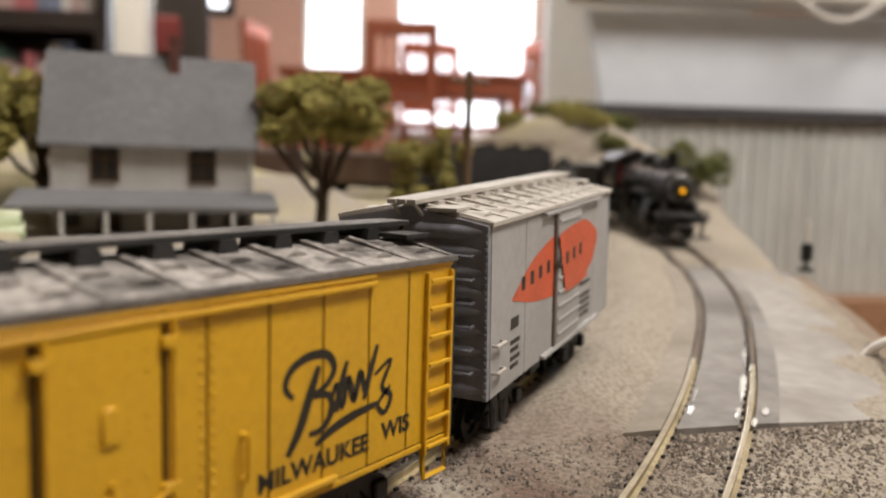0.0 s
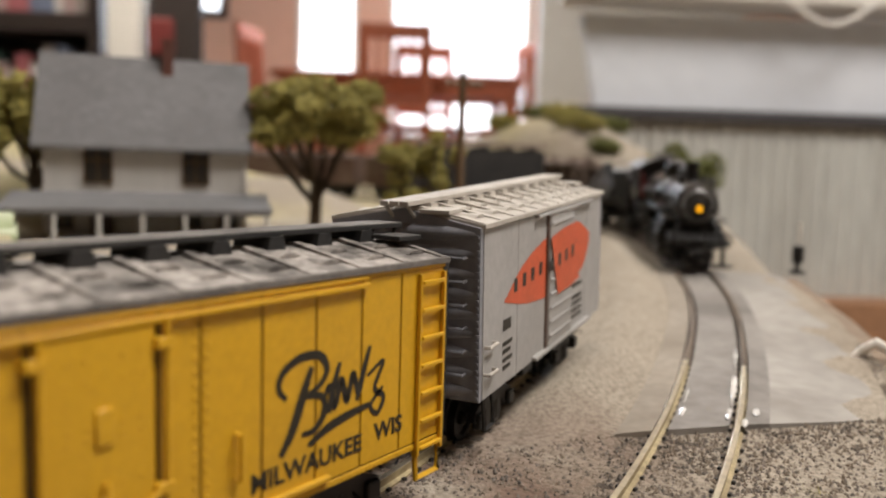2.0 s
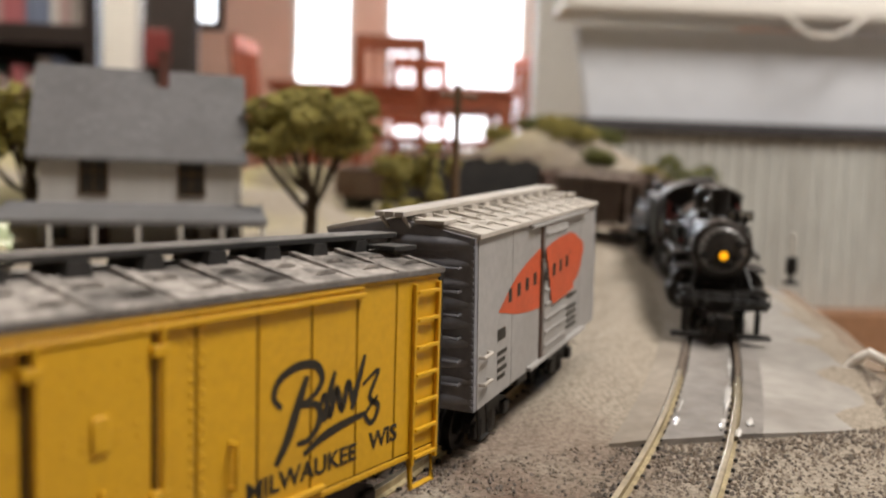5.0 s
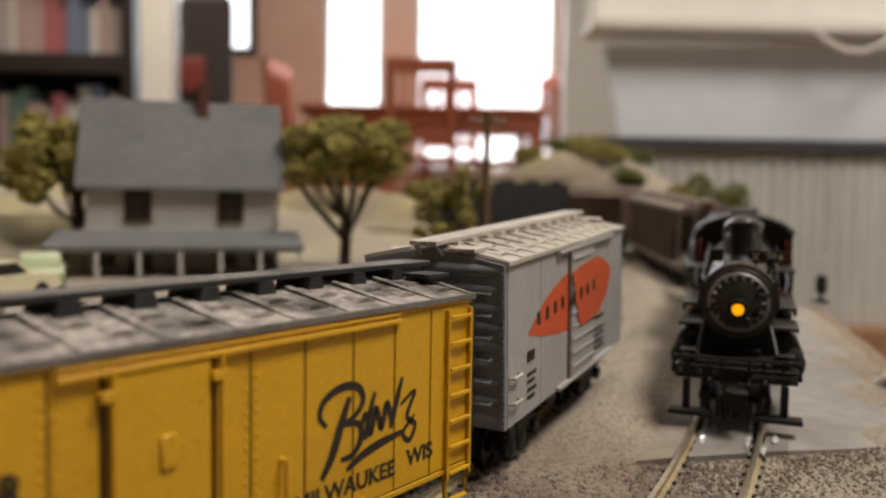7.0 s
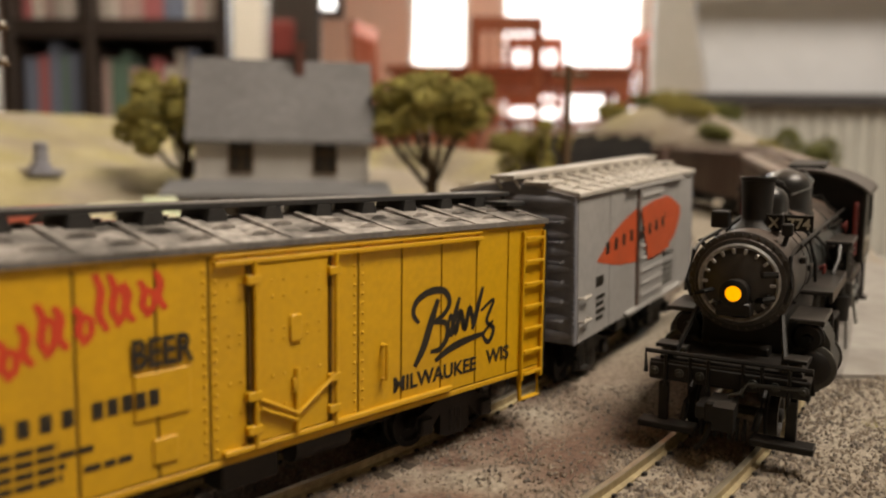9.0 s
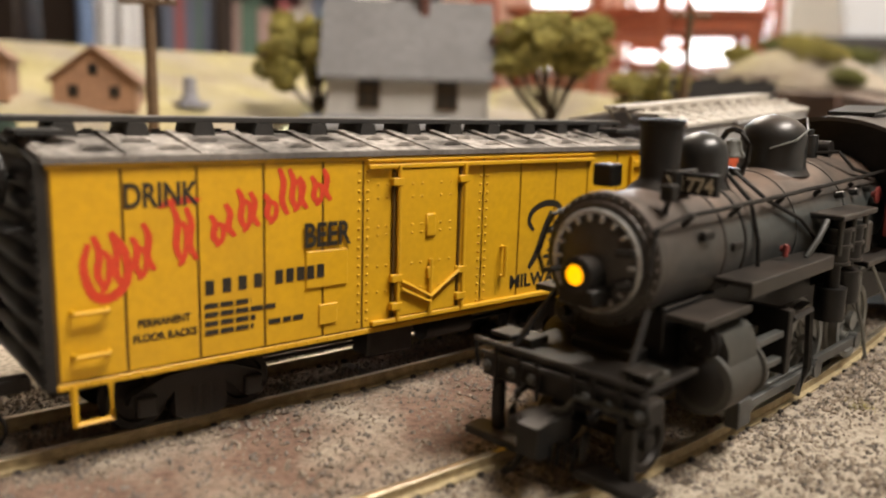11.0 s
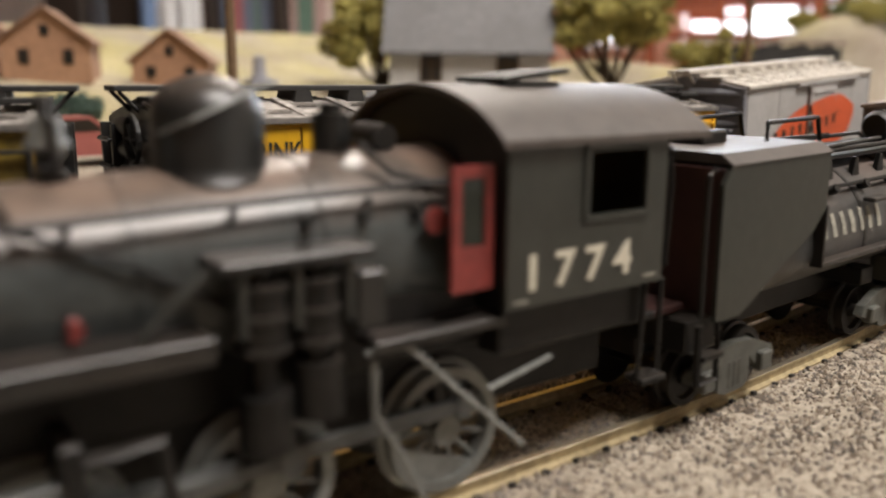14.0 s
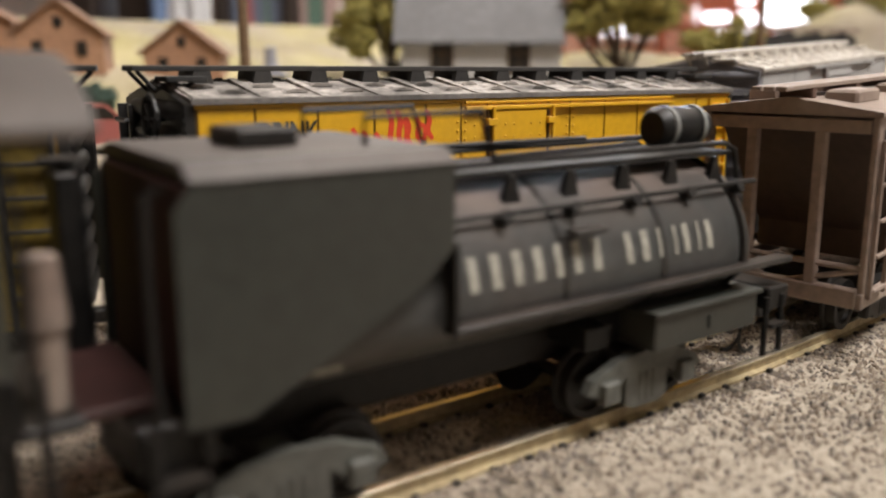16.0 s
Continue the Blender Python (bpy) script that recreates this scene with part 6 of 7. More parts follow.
# left car's yellow parts take a darker, patched yellow; ladders and steps black
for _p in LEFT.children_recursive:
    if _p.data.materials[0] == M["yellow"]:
        _p.data.materials[0] = M["black"] if _p.name.split(".")[0] in ("ladder", "stirrup_step", "rung") else M["yellow_patched"]


# ---- the engine: a small 2-6-0; its origin is on the rail under the headlight, the train lies towards +x ----
def spoked_wheel(parent, x, r, name, y=8.9, weight=True):
    bm = bmesh.new()
    cyl(bm, (0, -y, 0), (0, y, 0), 1.6, 10)
    ax = part(name, bm, M["loco_dark"], parent, at=mpose(x, 0, r))
    for s in (-1, 1):
        bm = bmesh.new()
        n = 36
        prof = [(y - 2.2, r + 0.8), (y - 1.6, r + 0.7), (y - 1.3, r), (y + 0.6, r - 0.05), (y + 0.6, r - 1.5), (y - 1.0, r - 1.5), (y - 2.2, r - 1.2)]
        rings = [ring(bm, (0, s * d, 0), (1, 0, 0), (0, 0, 1), q, q, n) for d, q in prof]
        for a, b in zip(rings, rings[1:] + rings[:1]):
            bridge(bm, a, b)
        part("tyre", bm, M["steel"], ax, "worn bright steel tyre")
        bm = bmesh.new()
        for k in range(13):
            a = 2 * math.pi * k / 13
            cyl(bm, (1.5 * math.cos(a), s * (y - 0.6), 1.5 * math.sin(a)), ((r - 1.3) * math.cos(a), s * (y - 0.6), (r - 1.3) * math.sin(a)), 0.5, 6, 0.38)
        cyl(bm, (0, s * (y - 1.8), 0), (0, s * (y + 0.9), 0), 2.1, 14)
        cyl(bm, (CRANK, s * (y - 1.4), 0), (CRANK, s * (y + 0.7), 0), 1.5, 12)
        part("spokes", bm, M["steel"], ax)
        if weight:
            bm = bmesh.new()
            arc = [((r - 1.4) * math.cos(a), (r - 1.4) * math.sin(a)) for a in np.linspace(math.radians(118), math.radians(242), 14)]
            a0, a1 = sorted((s * (y - 1.3), s * (y + 0.1)))
            prism(bm, arc, a0, a1)
            part("counterweight", bm, M["steel"], ax, smooth=False)
    return ax


DRV = 8.6
CRANK = 4.2


def build_engine():
    e = thing("steam_locomotive", "weathered black model steam locomotive with lit headlight", "locomotive", None, "moving freight train")
    L, D, G = M["loco"], M["loco_dark"], M["graphite"]
    zc = 33.0
    # boiler in courses, with bands
    bm = bmesh.new()
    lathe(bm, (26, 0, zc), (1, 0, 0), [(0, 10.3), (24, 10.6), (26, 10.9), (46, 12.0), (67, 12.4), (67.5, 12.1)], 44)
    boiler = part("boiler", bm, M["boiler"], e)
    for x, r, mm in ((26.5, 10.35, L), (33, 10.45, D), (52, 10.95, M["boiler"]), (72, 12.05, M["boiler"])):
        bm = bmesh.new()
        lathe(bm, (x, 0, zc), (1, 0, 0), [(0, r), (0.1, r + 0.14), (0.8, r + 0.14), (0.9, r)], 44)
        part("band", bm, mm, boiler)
    bm = bmesh.new()
    lathe(bm, (6.5, 0, zc), (1, 0, 0), [(0, 9.9), (0.4, 10.6), (2.2, 10.7), (2.3, 10.3), (20, 10.35)], 44)
    smoke = part("smokebox", bm, G, e, "grimy brown-grey smokebox")
    bm = bmesh.new()
    for k in range(36):
        a = 2 * math.pi * k / 36
        c = (6.6, 10.1 * math.cos(a), zc + 10.1 * math.sin(a))
        cyl(bm, c, (6.1, c[1], c[2]), 0.28, 6)
    part("rim_bolts", bm, G, smoke)
    bm = bmesh.new()
    lathe(bm, (6.6, 0, zc), (-1, 0, 0), [(0, 9.4), (0.5, 9.1), (0.6, 7.6), (1.1, 7.3), (1.5, 6.4), (2.1, 4.2), (2.4, 2.0), (2.45, 0.3)], 36)
    front = part("smokebox_front", bm, G, smoke)
    bm = bmesh.new()
    n = 40
    prof = [(0.5, 7.4), (0.9, 8.3), (1.2, 8.3), (1.5, 7.9), (1.2, 7.4)]
    rings = [ring(bm, (6.4 - d, 0, zc), (0, 1, 0), (0, 0, 1), q, q, n) for d, q in prof]
    for a, b in zip(rings, rings[1:] + rings[:1]):
        bridge(bm, a, b)
    part("door_ring", bm, M["ring_metal"], front, "bright worn door ring")
    for k in range(18):
        bm = bmesh.new()
        a = 2 * math.pi * (k + 0.5) / 18
        m = mpose(5.4, 0, zc) @ Matrix.Rotation(a, 4, "X")
        box(bm, -0.8, 0.5, -0.32, 0.32, 6.2, 7.3, 0.12)
        part("dog", bm, M["ring_metal"], front, at=m, smooth=False)
    # headlight on its bracket
    bm = bmesh.new()
    box(bm, 0.3, 6.5, -3.4, 3.4, 26.8, 29.6, 0.3)
    lathe(bm, (6, 0, 31.5), (-1, 0, 0), [(0, 2.2), (2, 2.7), (5.6, 2.9), (5.9, 2.4)], 22)
    box(bm, 1.0, 6.0, -2.6, 2.6, 29.4, 31, 0.2)
    light = part("headlight", bm, D, e)
    bm = bmesh.new()
    lathe(bm, (0.35, 0, 31.6), (-1, 0, 0), [(0, 1.8), (0.25, 1.6), (0.4, 0.3)], 22)
    part("lens", bm, M["headlight"], light, "lit yellow headlight lens")
    for pts, rr in (([(5.5, 4.5, 31.5), (3.2, 6.5, 31.0), (3.6, 8.4, 30.4)], 0.5), ([(5.5, -4.5, 35.0), (3.2, -5.5, 35.4), (3.6, -8, 35.6)], 0.7), ([(5.5, -3.5, 29.5), (3.5, -5.5, 30.2), (4.5, -7.2, 30.6)], 0.7)):
        bm = bmesh.new()
        tube(bm, pts, rr, 6)
        part("door_handle", bm, D, front)
    # stack, domes, bell, turret
    bm = bmesh.new()
    lathe(bm, (22, 0, 42.6), (0, 0, 1), [(0, 5.4), (0.8, 4.6), (1.8, 3.5), (2.6, 3.15), (10.8, 3.55), (11.0, 3.85), (11.7, 3.85), (11.7, 2.9), (9.0, 2.7)], 28)
    part("smokestack", bm, D, e)
    bm = bmesh.new()
    lathe(bm, (35.5, 0, 42.0), (0, 0, 1), [(0, 5.4), (1.0, 4.8), (2.0, 4.6), (6.0, 4.6), (7.6, 4.2), (8.8, 3.1), (9.5, 1.6), (9.8, 0.2)], 26)
    part("sand_dome", bm, L, e)
    bm = bmesh.new()
    lathe(bm, (63.5, 0, 42.6), (0, 0, 1), [(0, 7.3), (1.0, 6.6), (2.0, 6.3), (7.2, 6.3), (9.2, 5.6), (10.6, 4.0), (11.4, 2.0), (11.7, 0.2)], 30)
    dome = part("steam_dome", bm, L, e)
    bm = bmesh.new()
    tube(bm, [(57.4, -2.2, 48.0), (60, -6.0, 49.6), (64, -6.4, 51.4), (70, -3.5, 53.4)], 0.22, 6)
    part("lever_wire", bm, M["steel"], dome)
    bm = bmesh.new()
    for y in (-2.9, 2.9):
        tube(bm, [(47, y * 0.5, 43.8), (47, y, 46), (47, y * 1.05, 49), (47, y * 0.5, 51.4), (47, 0, 51.9)], 0.55, 6)
    box(bm, 45.6, 48.4, -2, 2, 43.4, 44.8, 0.2)
    bell = part("bell_bracket", bm, D, e)
    bm = bmesh.new()
    lathe(bm, (47, 0, 50.2), (0, 0, -1), [(0, 0.5), (0.5, 1.3), (2.0, 1.6), (3.2, 2.2), (3.5, 2.1)], 16)
    part("bell", bm, M["steel"], bell)
    bm = bmesh.new()
    cyl(bm, (79, 0, 44), (79, 0, 49.6), 2.4, 16)
    cyl(bm, (79, 0, 49.6), (79, 0, 50.8), 1.4, 12)
    cyl(bm, (85, -3, 46.6), (85, 3.5, 46.6), 1.7, 12)
    tube(bm, [(79, -2, 46), (79, -7, 46.5), (82, -9, 43), (90, -10.5, 41)], 0.4, 6)
    part("turret", bm, L, e)
    # marker lamps and number boards
    for s in (-1,):
        bm = bmesh.new()
        box(bm, 11, 13.2, s * 8.0 - 1.1, s * 8.0 + 1.1, 42.6, 45.2, 0.3)
        cyl(bm, (12, s * 7.4, 40.5), (12, s * 8, 42.8), 0.5, 6)
        part("marker_lamp", bm, D, e, smooth=False)
    bm = bmesh.new()
    box(bm, 15.0, 18.4, 4.6, 8.4, 43.2, 46.9, 0.3)
    part("class_lamp", bm, D, e, smooth=False)
    nb = bmesh.new()
    prism(nb, [(19.0, 42.9), (19.0, 46.3), (20.0, 46.3), (20.0, 42.9)], -12.0, -2.6)
    board = part("number_board", nb, D, e, "black number board with cream figures", smooth=False)
    writing("X1774", 2.3, M["cream"], board, mpose(18.9, -2.9, 43.4, 90, 0, -90), width=8.6, name="figures")
    side_b = bmesh.new()
    box(side_b, 16.6, 23.6, -6.2, -5.4, 43.2, 46.6, 0.15)
    part("number_board", side_b, D, e, smooth=False)
    # handrails and pipes along the boiler
    for s in (-1, 1):
        bm = bmesh.new()
        tube(bm, [(4.4, s * 9.4, 29.6), (4.0, s * 10.4, 33), (6.5, s * 9.6, 39), (14, s * 9.9, 40.2), (40, s * 10.4, 40.6), (92, s * 11.8, 42.0)], 0.42, 6)
        hr = part("handrail", bm, D, e)
        for x in (15, 30, 46, 62, 78):
            bm = bmesh.new()
            cyl(bm, (x, s * 9.0, 38.6), (x, s * 10.6, 40.5), 0.5, 6)
            part("stanchion", bm, D, hr)
        bm = bmesh.new()
        tube(bm, [(37, s * 4.0, 45), (36.5, s * 9.2, 40.4), (36.8, s * 10.9, 34), (37.5, s * 11.2, 26)], 0.4, 6)
        part("pipe", bm, D, e)
        bm = bmesh.new()
        tube(bm, [(40, s * 4.0, 45), (42, s * 9.4, 40.2), (52, s * 11.4, 36), (60, s * 12, 31)], 0.4, 6)
        part("pipe", bm, D, e)
        # washout plugs
        for x in (70, 77, 84):
            bm = bmesh.new()
            cyl(bm, (x, s * 10.5, 38.6), (x, s * 12.2, 39.0), 0.7, 8)
            part("washout_plug", bm, L, boiler)
        for x in (20, 30):
            bm = bmesh.new()
            box(bm, x - 1.6, x + 1.6, s * 10.4 - 0.6, s * 10.4 + 0.6, 36 - (x - 20) * 0.3, 37.4 - (x - 20) * 0.3, 0.2)
            part("rail_clamp", bm, D, boiler, smooth=False)
        # running boards in steps
        for x0, x1, z, hh in ((25, 57.5, 29.2, 2.6), (10.5, 25.5, 25.6, 1.2), (75.5, 94, 25.2, 1.2)):
            bm = bmesh.new()
            a, b = sorted((s * 9.5, s * 16.2))
            box(bm, x0, x1, a, b, z - 1.0, z, 0.15)
            a, b = sorted((s * 15.4, s * 16.2))
            box(bm, x0, x1, a, b, z - hh, z - 0.6, 0.15)
            part("running_board", bm, L, e, smooth=False)
        # cylinders, valve chest, steam pipe
        bm = bmesh.new()
        lathe(bm, (15.5, s * 13.6, 14.2), (1, 0, 0), [(0, 4.0), (0.5, 5.0), (1.4, 5.1), (1.5, 4.6), (11.5, 4.6), (11.6, 5.1), (12.6, 5.0), (13.0, 3.8)], 26)
        casing = [(8.5, 23.2), (13.0, 23.2), (15.6, 22.2), (16.9, 19.8), (17.3, 14.2), (16.8, 10.6), (15.0, 8.6), (12.0, 8.2), (8.5, 9.0)]
        prism(bm, [(s * p, q) for p, q in casing], 17.2, 26.6, "x")
        cylb = part("cylinder", bm, M["loco_dust"], e)
        bm = bmesh.new()
        lathe(bm, (16.9, s * 12.6, 20.6), (-1, 0, 0), [(0, 3.3), (0.8, 3.3), (1.0, 2.9), (1.6, 2.6), (1.8, 1.0), (3.2, 0.8)], 20)
        part("valve_head", bm, D, cylb)
        bm = bmesh.new()
        lathe(bm, (14.6, s * 13.6, 14.2), (1, 0, 0), [(0, 1.2), (0.4, 3.4), (1.2, 4.2)], 22)
        part("cylinder_head", bm, D, cylb)
        # guides and crosshead
        for z in (16.6, 11.8):
            bm = bmesh.new()
            box(bm, 28, 44, s * 13.4 - 0.9, s * 13.4 + 0.9, z - 0.6, z + 0.6, 0.1)
            part("guide_bar", bm, M["rod"], e, smooth=False)
        bm = bmesh.new()
        box(bm, 43, 45, s * 11 - 4, s * 11 + 4, 9, 21, 0.2)
        tube(bm, [(45, s * 14.5, 19), (52, s * 14.8, 19.5), (53.5, s * 14.8, 8), (50, s * 14.6, 3.5)], 0.8, 6)
        part("guide_yoke", bm, M["loco_dark"], e, smooth=False)
        # air pump, appliance box, ash pan
        bm = bmesh.new()
        box(bm, 58, 75, s * 13.6 - 3.4, s * 13.6 + 3.4, 35.4, 36.5, 0.2)
        shelf = part("pump_canopy", bm, L, e, "dusty sheet canopy over the air pump", smooth=False)
        for x, lo in ((63.2, 15.4), (69.2, 18.0)):
            if s > 0 and x > 66:
                continue
            bm = bmesh.new()
            cyl(bm, (x, s * 14, lo), (x, s * 14, lo + 6.4), 2.9, 18)
            cyl(bm, (x, s * 14, lo + 6.4), (x, s * 14, 26.4), 1.5, 10)
            cyl(bm, (x, s * 14, 26.4), (x, s * 14, 33.6), 2.6, 18)
            cyl(bm, (x, s * 14, 33.6), (x, s * 14, 35.5), 1.2, 10)
            part("air_pump", bm, D, shelf)
            for z in (26.4, 29.8, 33.0):
                bm = bmesh.new()
                lathe(bm, (x, s * 14, z), (0, 0, 1), [(0, 2.6), (0.05, 2.95), (0.6, 2.95), (0.65, 2.6)], 18)
                part("pump_flange", bm, L, shelf)
        for x in (60.4, 66.4, 72.4):
            bm = bmesh.new()
            cyl(bm, (x, s * 15.8, 28.6), (x, s * 15.8, 35.5), 0.55, 8)
            part("canopy_post", bm, M["loco_dust"], shelf)
        bm = bmesh.new()
        box(bm, 73.5, 77.2, s * 14 - 1.7, s * 14 + 1.7, 27.0, 33.4, 0.3)
        part("governor", bm, L, shelf, smooth=False)
        bm = bmesh.new()
        tube(bm, [(57.6, s * 14.2, 35.4), (54.0, s * 14.4, 32.6), (51.0, s * 13.6, 29.2)], 0.55, 8)
        part("exhaust_pipe", bm, M["loco_dust"], shelf)
        bm = bmesh.new()
        cyl(bm, (46, s * 11.0, 31.2), (46, s * 12.4, 31.2), 0.6, 8)
        box(bm, 45.2, 46.2, s * 12.0 - 0.4, s * 12.0 + 0.4, 29.8, 32.2, 0.2)
        part("red_valve", bm, M["red"], e, "small red valve", smooth=False)
        bm = bmesh.new()
        lathe(bm, (85.6, s * 12.0, 37.6), (0, s, 0), [(0, 0.6), (0.8, 0.6), (0.9, 1.7), (1.3, 1.7), (1.4, 0.5)], 12)
        part("red_valve", bm, M["red"], e, "small red valve", smooth=False)
        # reverse yoke, trailing pipes
        bm = bmesh.new()
        tube(bm, [(75, s * 14.8, 23.8), (80, s * 15.4, 24.0), (86, s * 15.8, 18), (97, s * 16.6, 7.6)], 0.4, 6)
        part("sand_pipe", bm, M["steel"], e)
        bm = bmesh.new()
        tube(bm, [(76, s * 14.8, 22.8), (76, s * 14.8, 16), (79, s * 15.2, 11), (83, s * 15.2, 3.0)], 0.4, 6)
        part("sand_pipe", bm, M["steel"], e)
        bm = bmesh.new()
        tube(bm, [(92, s * 15.6, 16), (102, s * 16, 18.4)], 0.35, 6)
        part("sand_pipe", bm, M["steel"], e)
        # cab steps
        bm = bmesh.new()
        tube(bm, [(120, s * 16, 26), (119.2, s * 16, 12), (123.5, s * 16, 12), (123.4, s * 16, 26)], 0.5, 6)
        box(bm, 118.8, 124, s * 15.6 - 2, s * 15.6 + 1.6, 10.8, 11.8, 0.15)
        part("cab_step", bm, D, e, smooth=False)
    # firebox and frame
    bm = bmesh.new()
    box(bm, 70, 96, -11.4, 11.4, 20, 34, 0.8)
    box(bm, 8, 122, -6.2, 6.2, 9.5, 19, 0.3)
    box(bm, 24, 70, -7.4, 7.4, 17.5, 26, 0.3)
    box(bm, 12, 28, -8.6, 8.6, 14, 26, 0.3)
    box(bm, 94, 122, -15, 15, 19.5, 25.6, 0.4)
    part("frame", bm, D, e, smooth=False)
    # cab
    x0, x1, w, zb, ze = 93.0, 121.5, 17.4, 26.2, 46.4
    wx0, wx1, wz0, wz1 = 106.0, 117.4, 36.6, 45.2
    cab = None
    for s in (-1, 1):
        a, b = sorted((s * (w - 0.8), s * w))
        o = [(x0, zb), (x1, zb), (x1, ze), (x0, ze)]
        q = [(wx0, wz0), (wx1, wz0), (wx1, wz1), (wx0, wz1)]
        bm = bmesh.new()
        lay = [([bm.verts.new((p[0], y, p[1])) for p in o], [bm.verts.new((p[0], y, p[1])) for p in q]) for y in (a, b)]
        for vo, vq in lay:
            for i in range(4):
                bm.faces.new((vo[i], vo[(i + 1) % 4], vq[(i + 1) % 4], vq[i]))
        bridge(bm, lay[0][0], lay[1][0])
        bridge(bm, lay[0][1], lay[1][1])
        side_sheet = part("cab_side", bm, M["loco_grey"], e, "grimy grey cab side with cream number", smooth=False)
        cab = cab or side_sheet
    bm = bmesh.new()
    arc = [(w * math.sin(a) / math.sin(1.0), 46.4 + 6.3 * (math.cos(a) - math.cos(1.0)) / (1 - math.cos(1.0))) for a in np.linspace(-1.0, 1.0, 15)]
    prism(bm, [(-w + 0.8, zb)] + [(p[0] * 0.97, p[1] - 0.3) for p in arc] + [(w - 0.8, zb)], x0, x0 + 0.8, "x")
    part("cab_front", bm, D, cab, smooth=False)
    bm = bmesh.new()
    prism(bm, [(-w + 0.8, zb)] + [(p[0] * 0.95, p[1] - 0.3) for p in arc if abs(p[0]) < 14] + [(w - 0.8, zb)], x0 + 15, x0 + 15.6, "x")
    part("cab_bulkhead", bm, M["window_dark"], cab, smooth=False)
    # dark sheet added in place of the shade inside the open cab
    bm = bmesh.new()
    box(bm, x1 - 1.2, x1 - 0.5, -w + 1.0, w - 1.0, zb + 0.2, 48.6, 0.1)
    part("rear_curtain", bm, M["window_dark"], cab, "added dark sheet for the shade inside the cab's open back", smooth=False)
    bm = bmesh.new()
    outer = [(p[0] * 1.05, p[1] + 0.5) for p in arc]
    inner = [(p[0] * 1.05, p[1] - 0.4) for p in arc]
    prism(bm, outer + inner[::-1], x0 - 1.5, 129.5, "x")
    roof = part("cab_roof", bm, M["cab_roof"], cab, "dusty arched cab roof")
    bm = bmesh.new()
    box(bm, 103, 113, -4.5, 4.5, 52.6, 53.4, 0.15)
    prism(bm, [(102, 53.3), (114, 54.6), (114, 55.3), (102, 54.0)], -5.2, 5.2)
    part("roof_hatch", bm, D, roof, smooth=False)
    for s in (-1, 1):
        bm = bmesh.new()
        a, b = sorted((s * (w - 0.4), s * (w + 0.35)))
        for q in ((wx0 - 0.6, wx0 + 0.3, wz0, wz1), (wx1 - 0.3, wx1 + 0.6, wz0, wz1), (wx0 - 0.6, wx1 + 0.6, wz1 - 0.2, wz1 + 0.7), (wx0 - 0.6, wx1 + 0.6, wz0 - 0.6, wz0 + 0.2)):
            box(bm, q[0], q[1], a, b, q[2], q[3])
        part("window_frame", bm, M["loco_grey"], cab, smooth=False)
        # red-framed front door of the cab, standing open along the boiler
        bm = bmesh.new()
        a, b = sorted((s * (w - 2.6), s * (w - 1.8)))
        lay = [([bm.verts.new((p, y, q)) for p, q in ((86.2, 29), (92.3, 29), (92.3, 44), (86.2, 44))],
                [bm.verts.new((p, y, q)) for p, q in ((87.5, 34.4), (91.0, 34.4), (91.0, 42.6), (87.5, 42.6))]) for y in (a, b)]
        for vo, vq in lay:
            for i in range(4):
                bm.faces.new((vo[i], vo[(i + 1) % 4], vq[(i + 1) % 4], vq[i]))
        bridge(bm, lay[0][0], lay[1][0])
        bridge(bm, lay[0][1], lay[1][1])
        dr = part("front_door", bm, M["red"], cab, "red framed cab door standing open", smooth=False)
        bm = bmesh.new()
        box(bm, 87.4, 91.1, s * (w - 2.2) - 0.1, s * (w - 2.2) + 0.1, 34.5, 42.5)
        part("pane", bm, M["glass"], dr, smooth=False)
        bm = bmesh.new()
        tube(bm, [(122.3, s * (w - 0.4), 45), (122.8, s * (w - 0.2), 40), (122.6, s * (w - 0.4), 28)], 0.4, 6)
        part("grab_rail", bm, D, cab)
        for xa, xb, za in ((94.2, 96.4, 26.9), (117.6, 120.2, 27.2)):
            bm = bmesh.new()
            box(bm, xa, xb, s * (w + 0.05) - 0.08, s * (w + 0.05) + 0.08, za, za + 0.3)
            part("small_lettering", bm, M["faded"], cab, "small cream bar of unreadable lettering", smooth=False)
    writing("1 7 7 4", 4.5, M["cream"], cab, mpose(96.6, -w - 0.08, 28.4, 90, 0, 0), width=18.4, name="cab_number", label="cream cab number")
    writing("1 7 7 4", 4.5, M["cream"], cab, mpose(115.0, w + 0.08, 28.4, 90, 0, 180), width=18.4, name="cab_number", label="cream cab number")
    bm = bmesh.new()
    lathe(bm, (125.5, -7.5, 19.3), (0, 0, 1), [(0, 1.5), (8, 1.7), (8.2, 2.1), (15, 1.7), (15.4, 1.2)], 14)
    part("crew_peg", bm, M["brown_light"], e, "plain tan peg standing on the deck")
    bm = bmesh.new()
    box(bm, 121.0, 127.5, -12, 12, 18.0, 19.25, 0.2)
    part("rear_deck", bm, D, e, smooth=False)
    # pilot: beam, footboards, rail, coupler, braces
    bm = bmesh.new()
    box(bm, -3.0, 1.6, -15.8, 15.8, 12.4, 16.2, 0.3)
    box(bm, -1.5, 14, -14.0, 14.0, 16.3, 17.3, 0.2)
    pb = part("pilot_beam", bm, D, e, smooth=False)
    bm = bmesh.new()
    tube(bm, [(-3.6, -16.2, 14), (-4.2, -16.2, 18.8), (-4.2, 16.2, 18.8), (-3.6, 16.2, 14)], 0.5, 6)
    tube(bm, [(-3.8, -15.2, 16.8), (-3.8, 15.2, 16.8)], 0.32, 6)
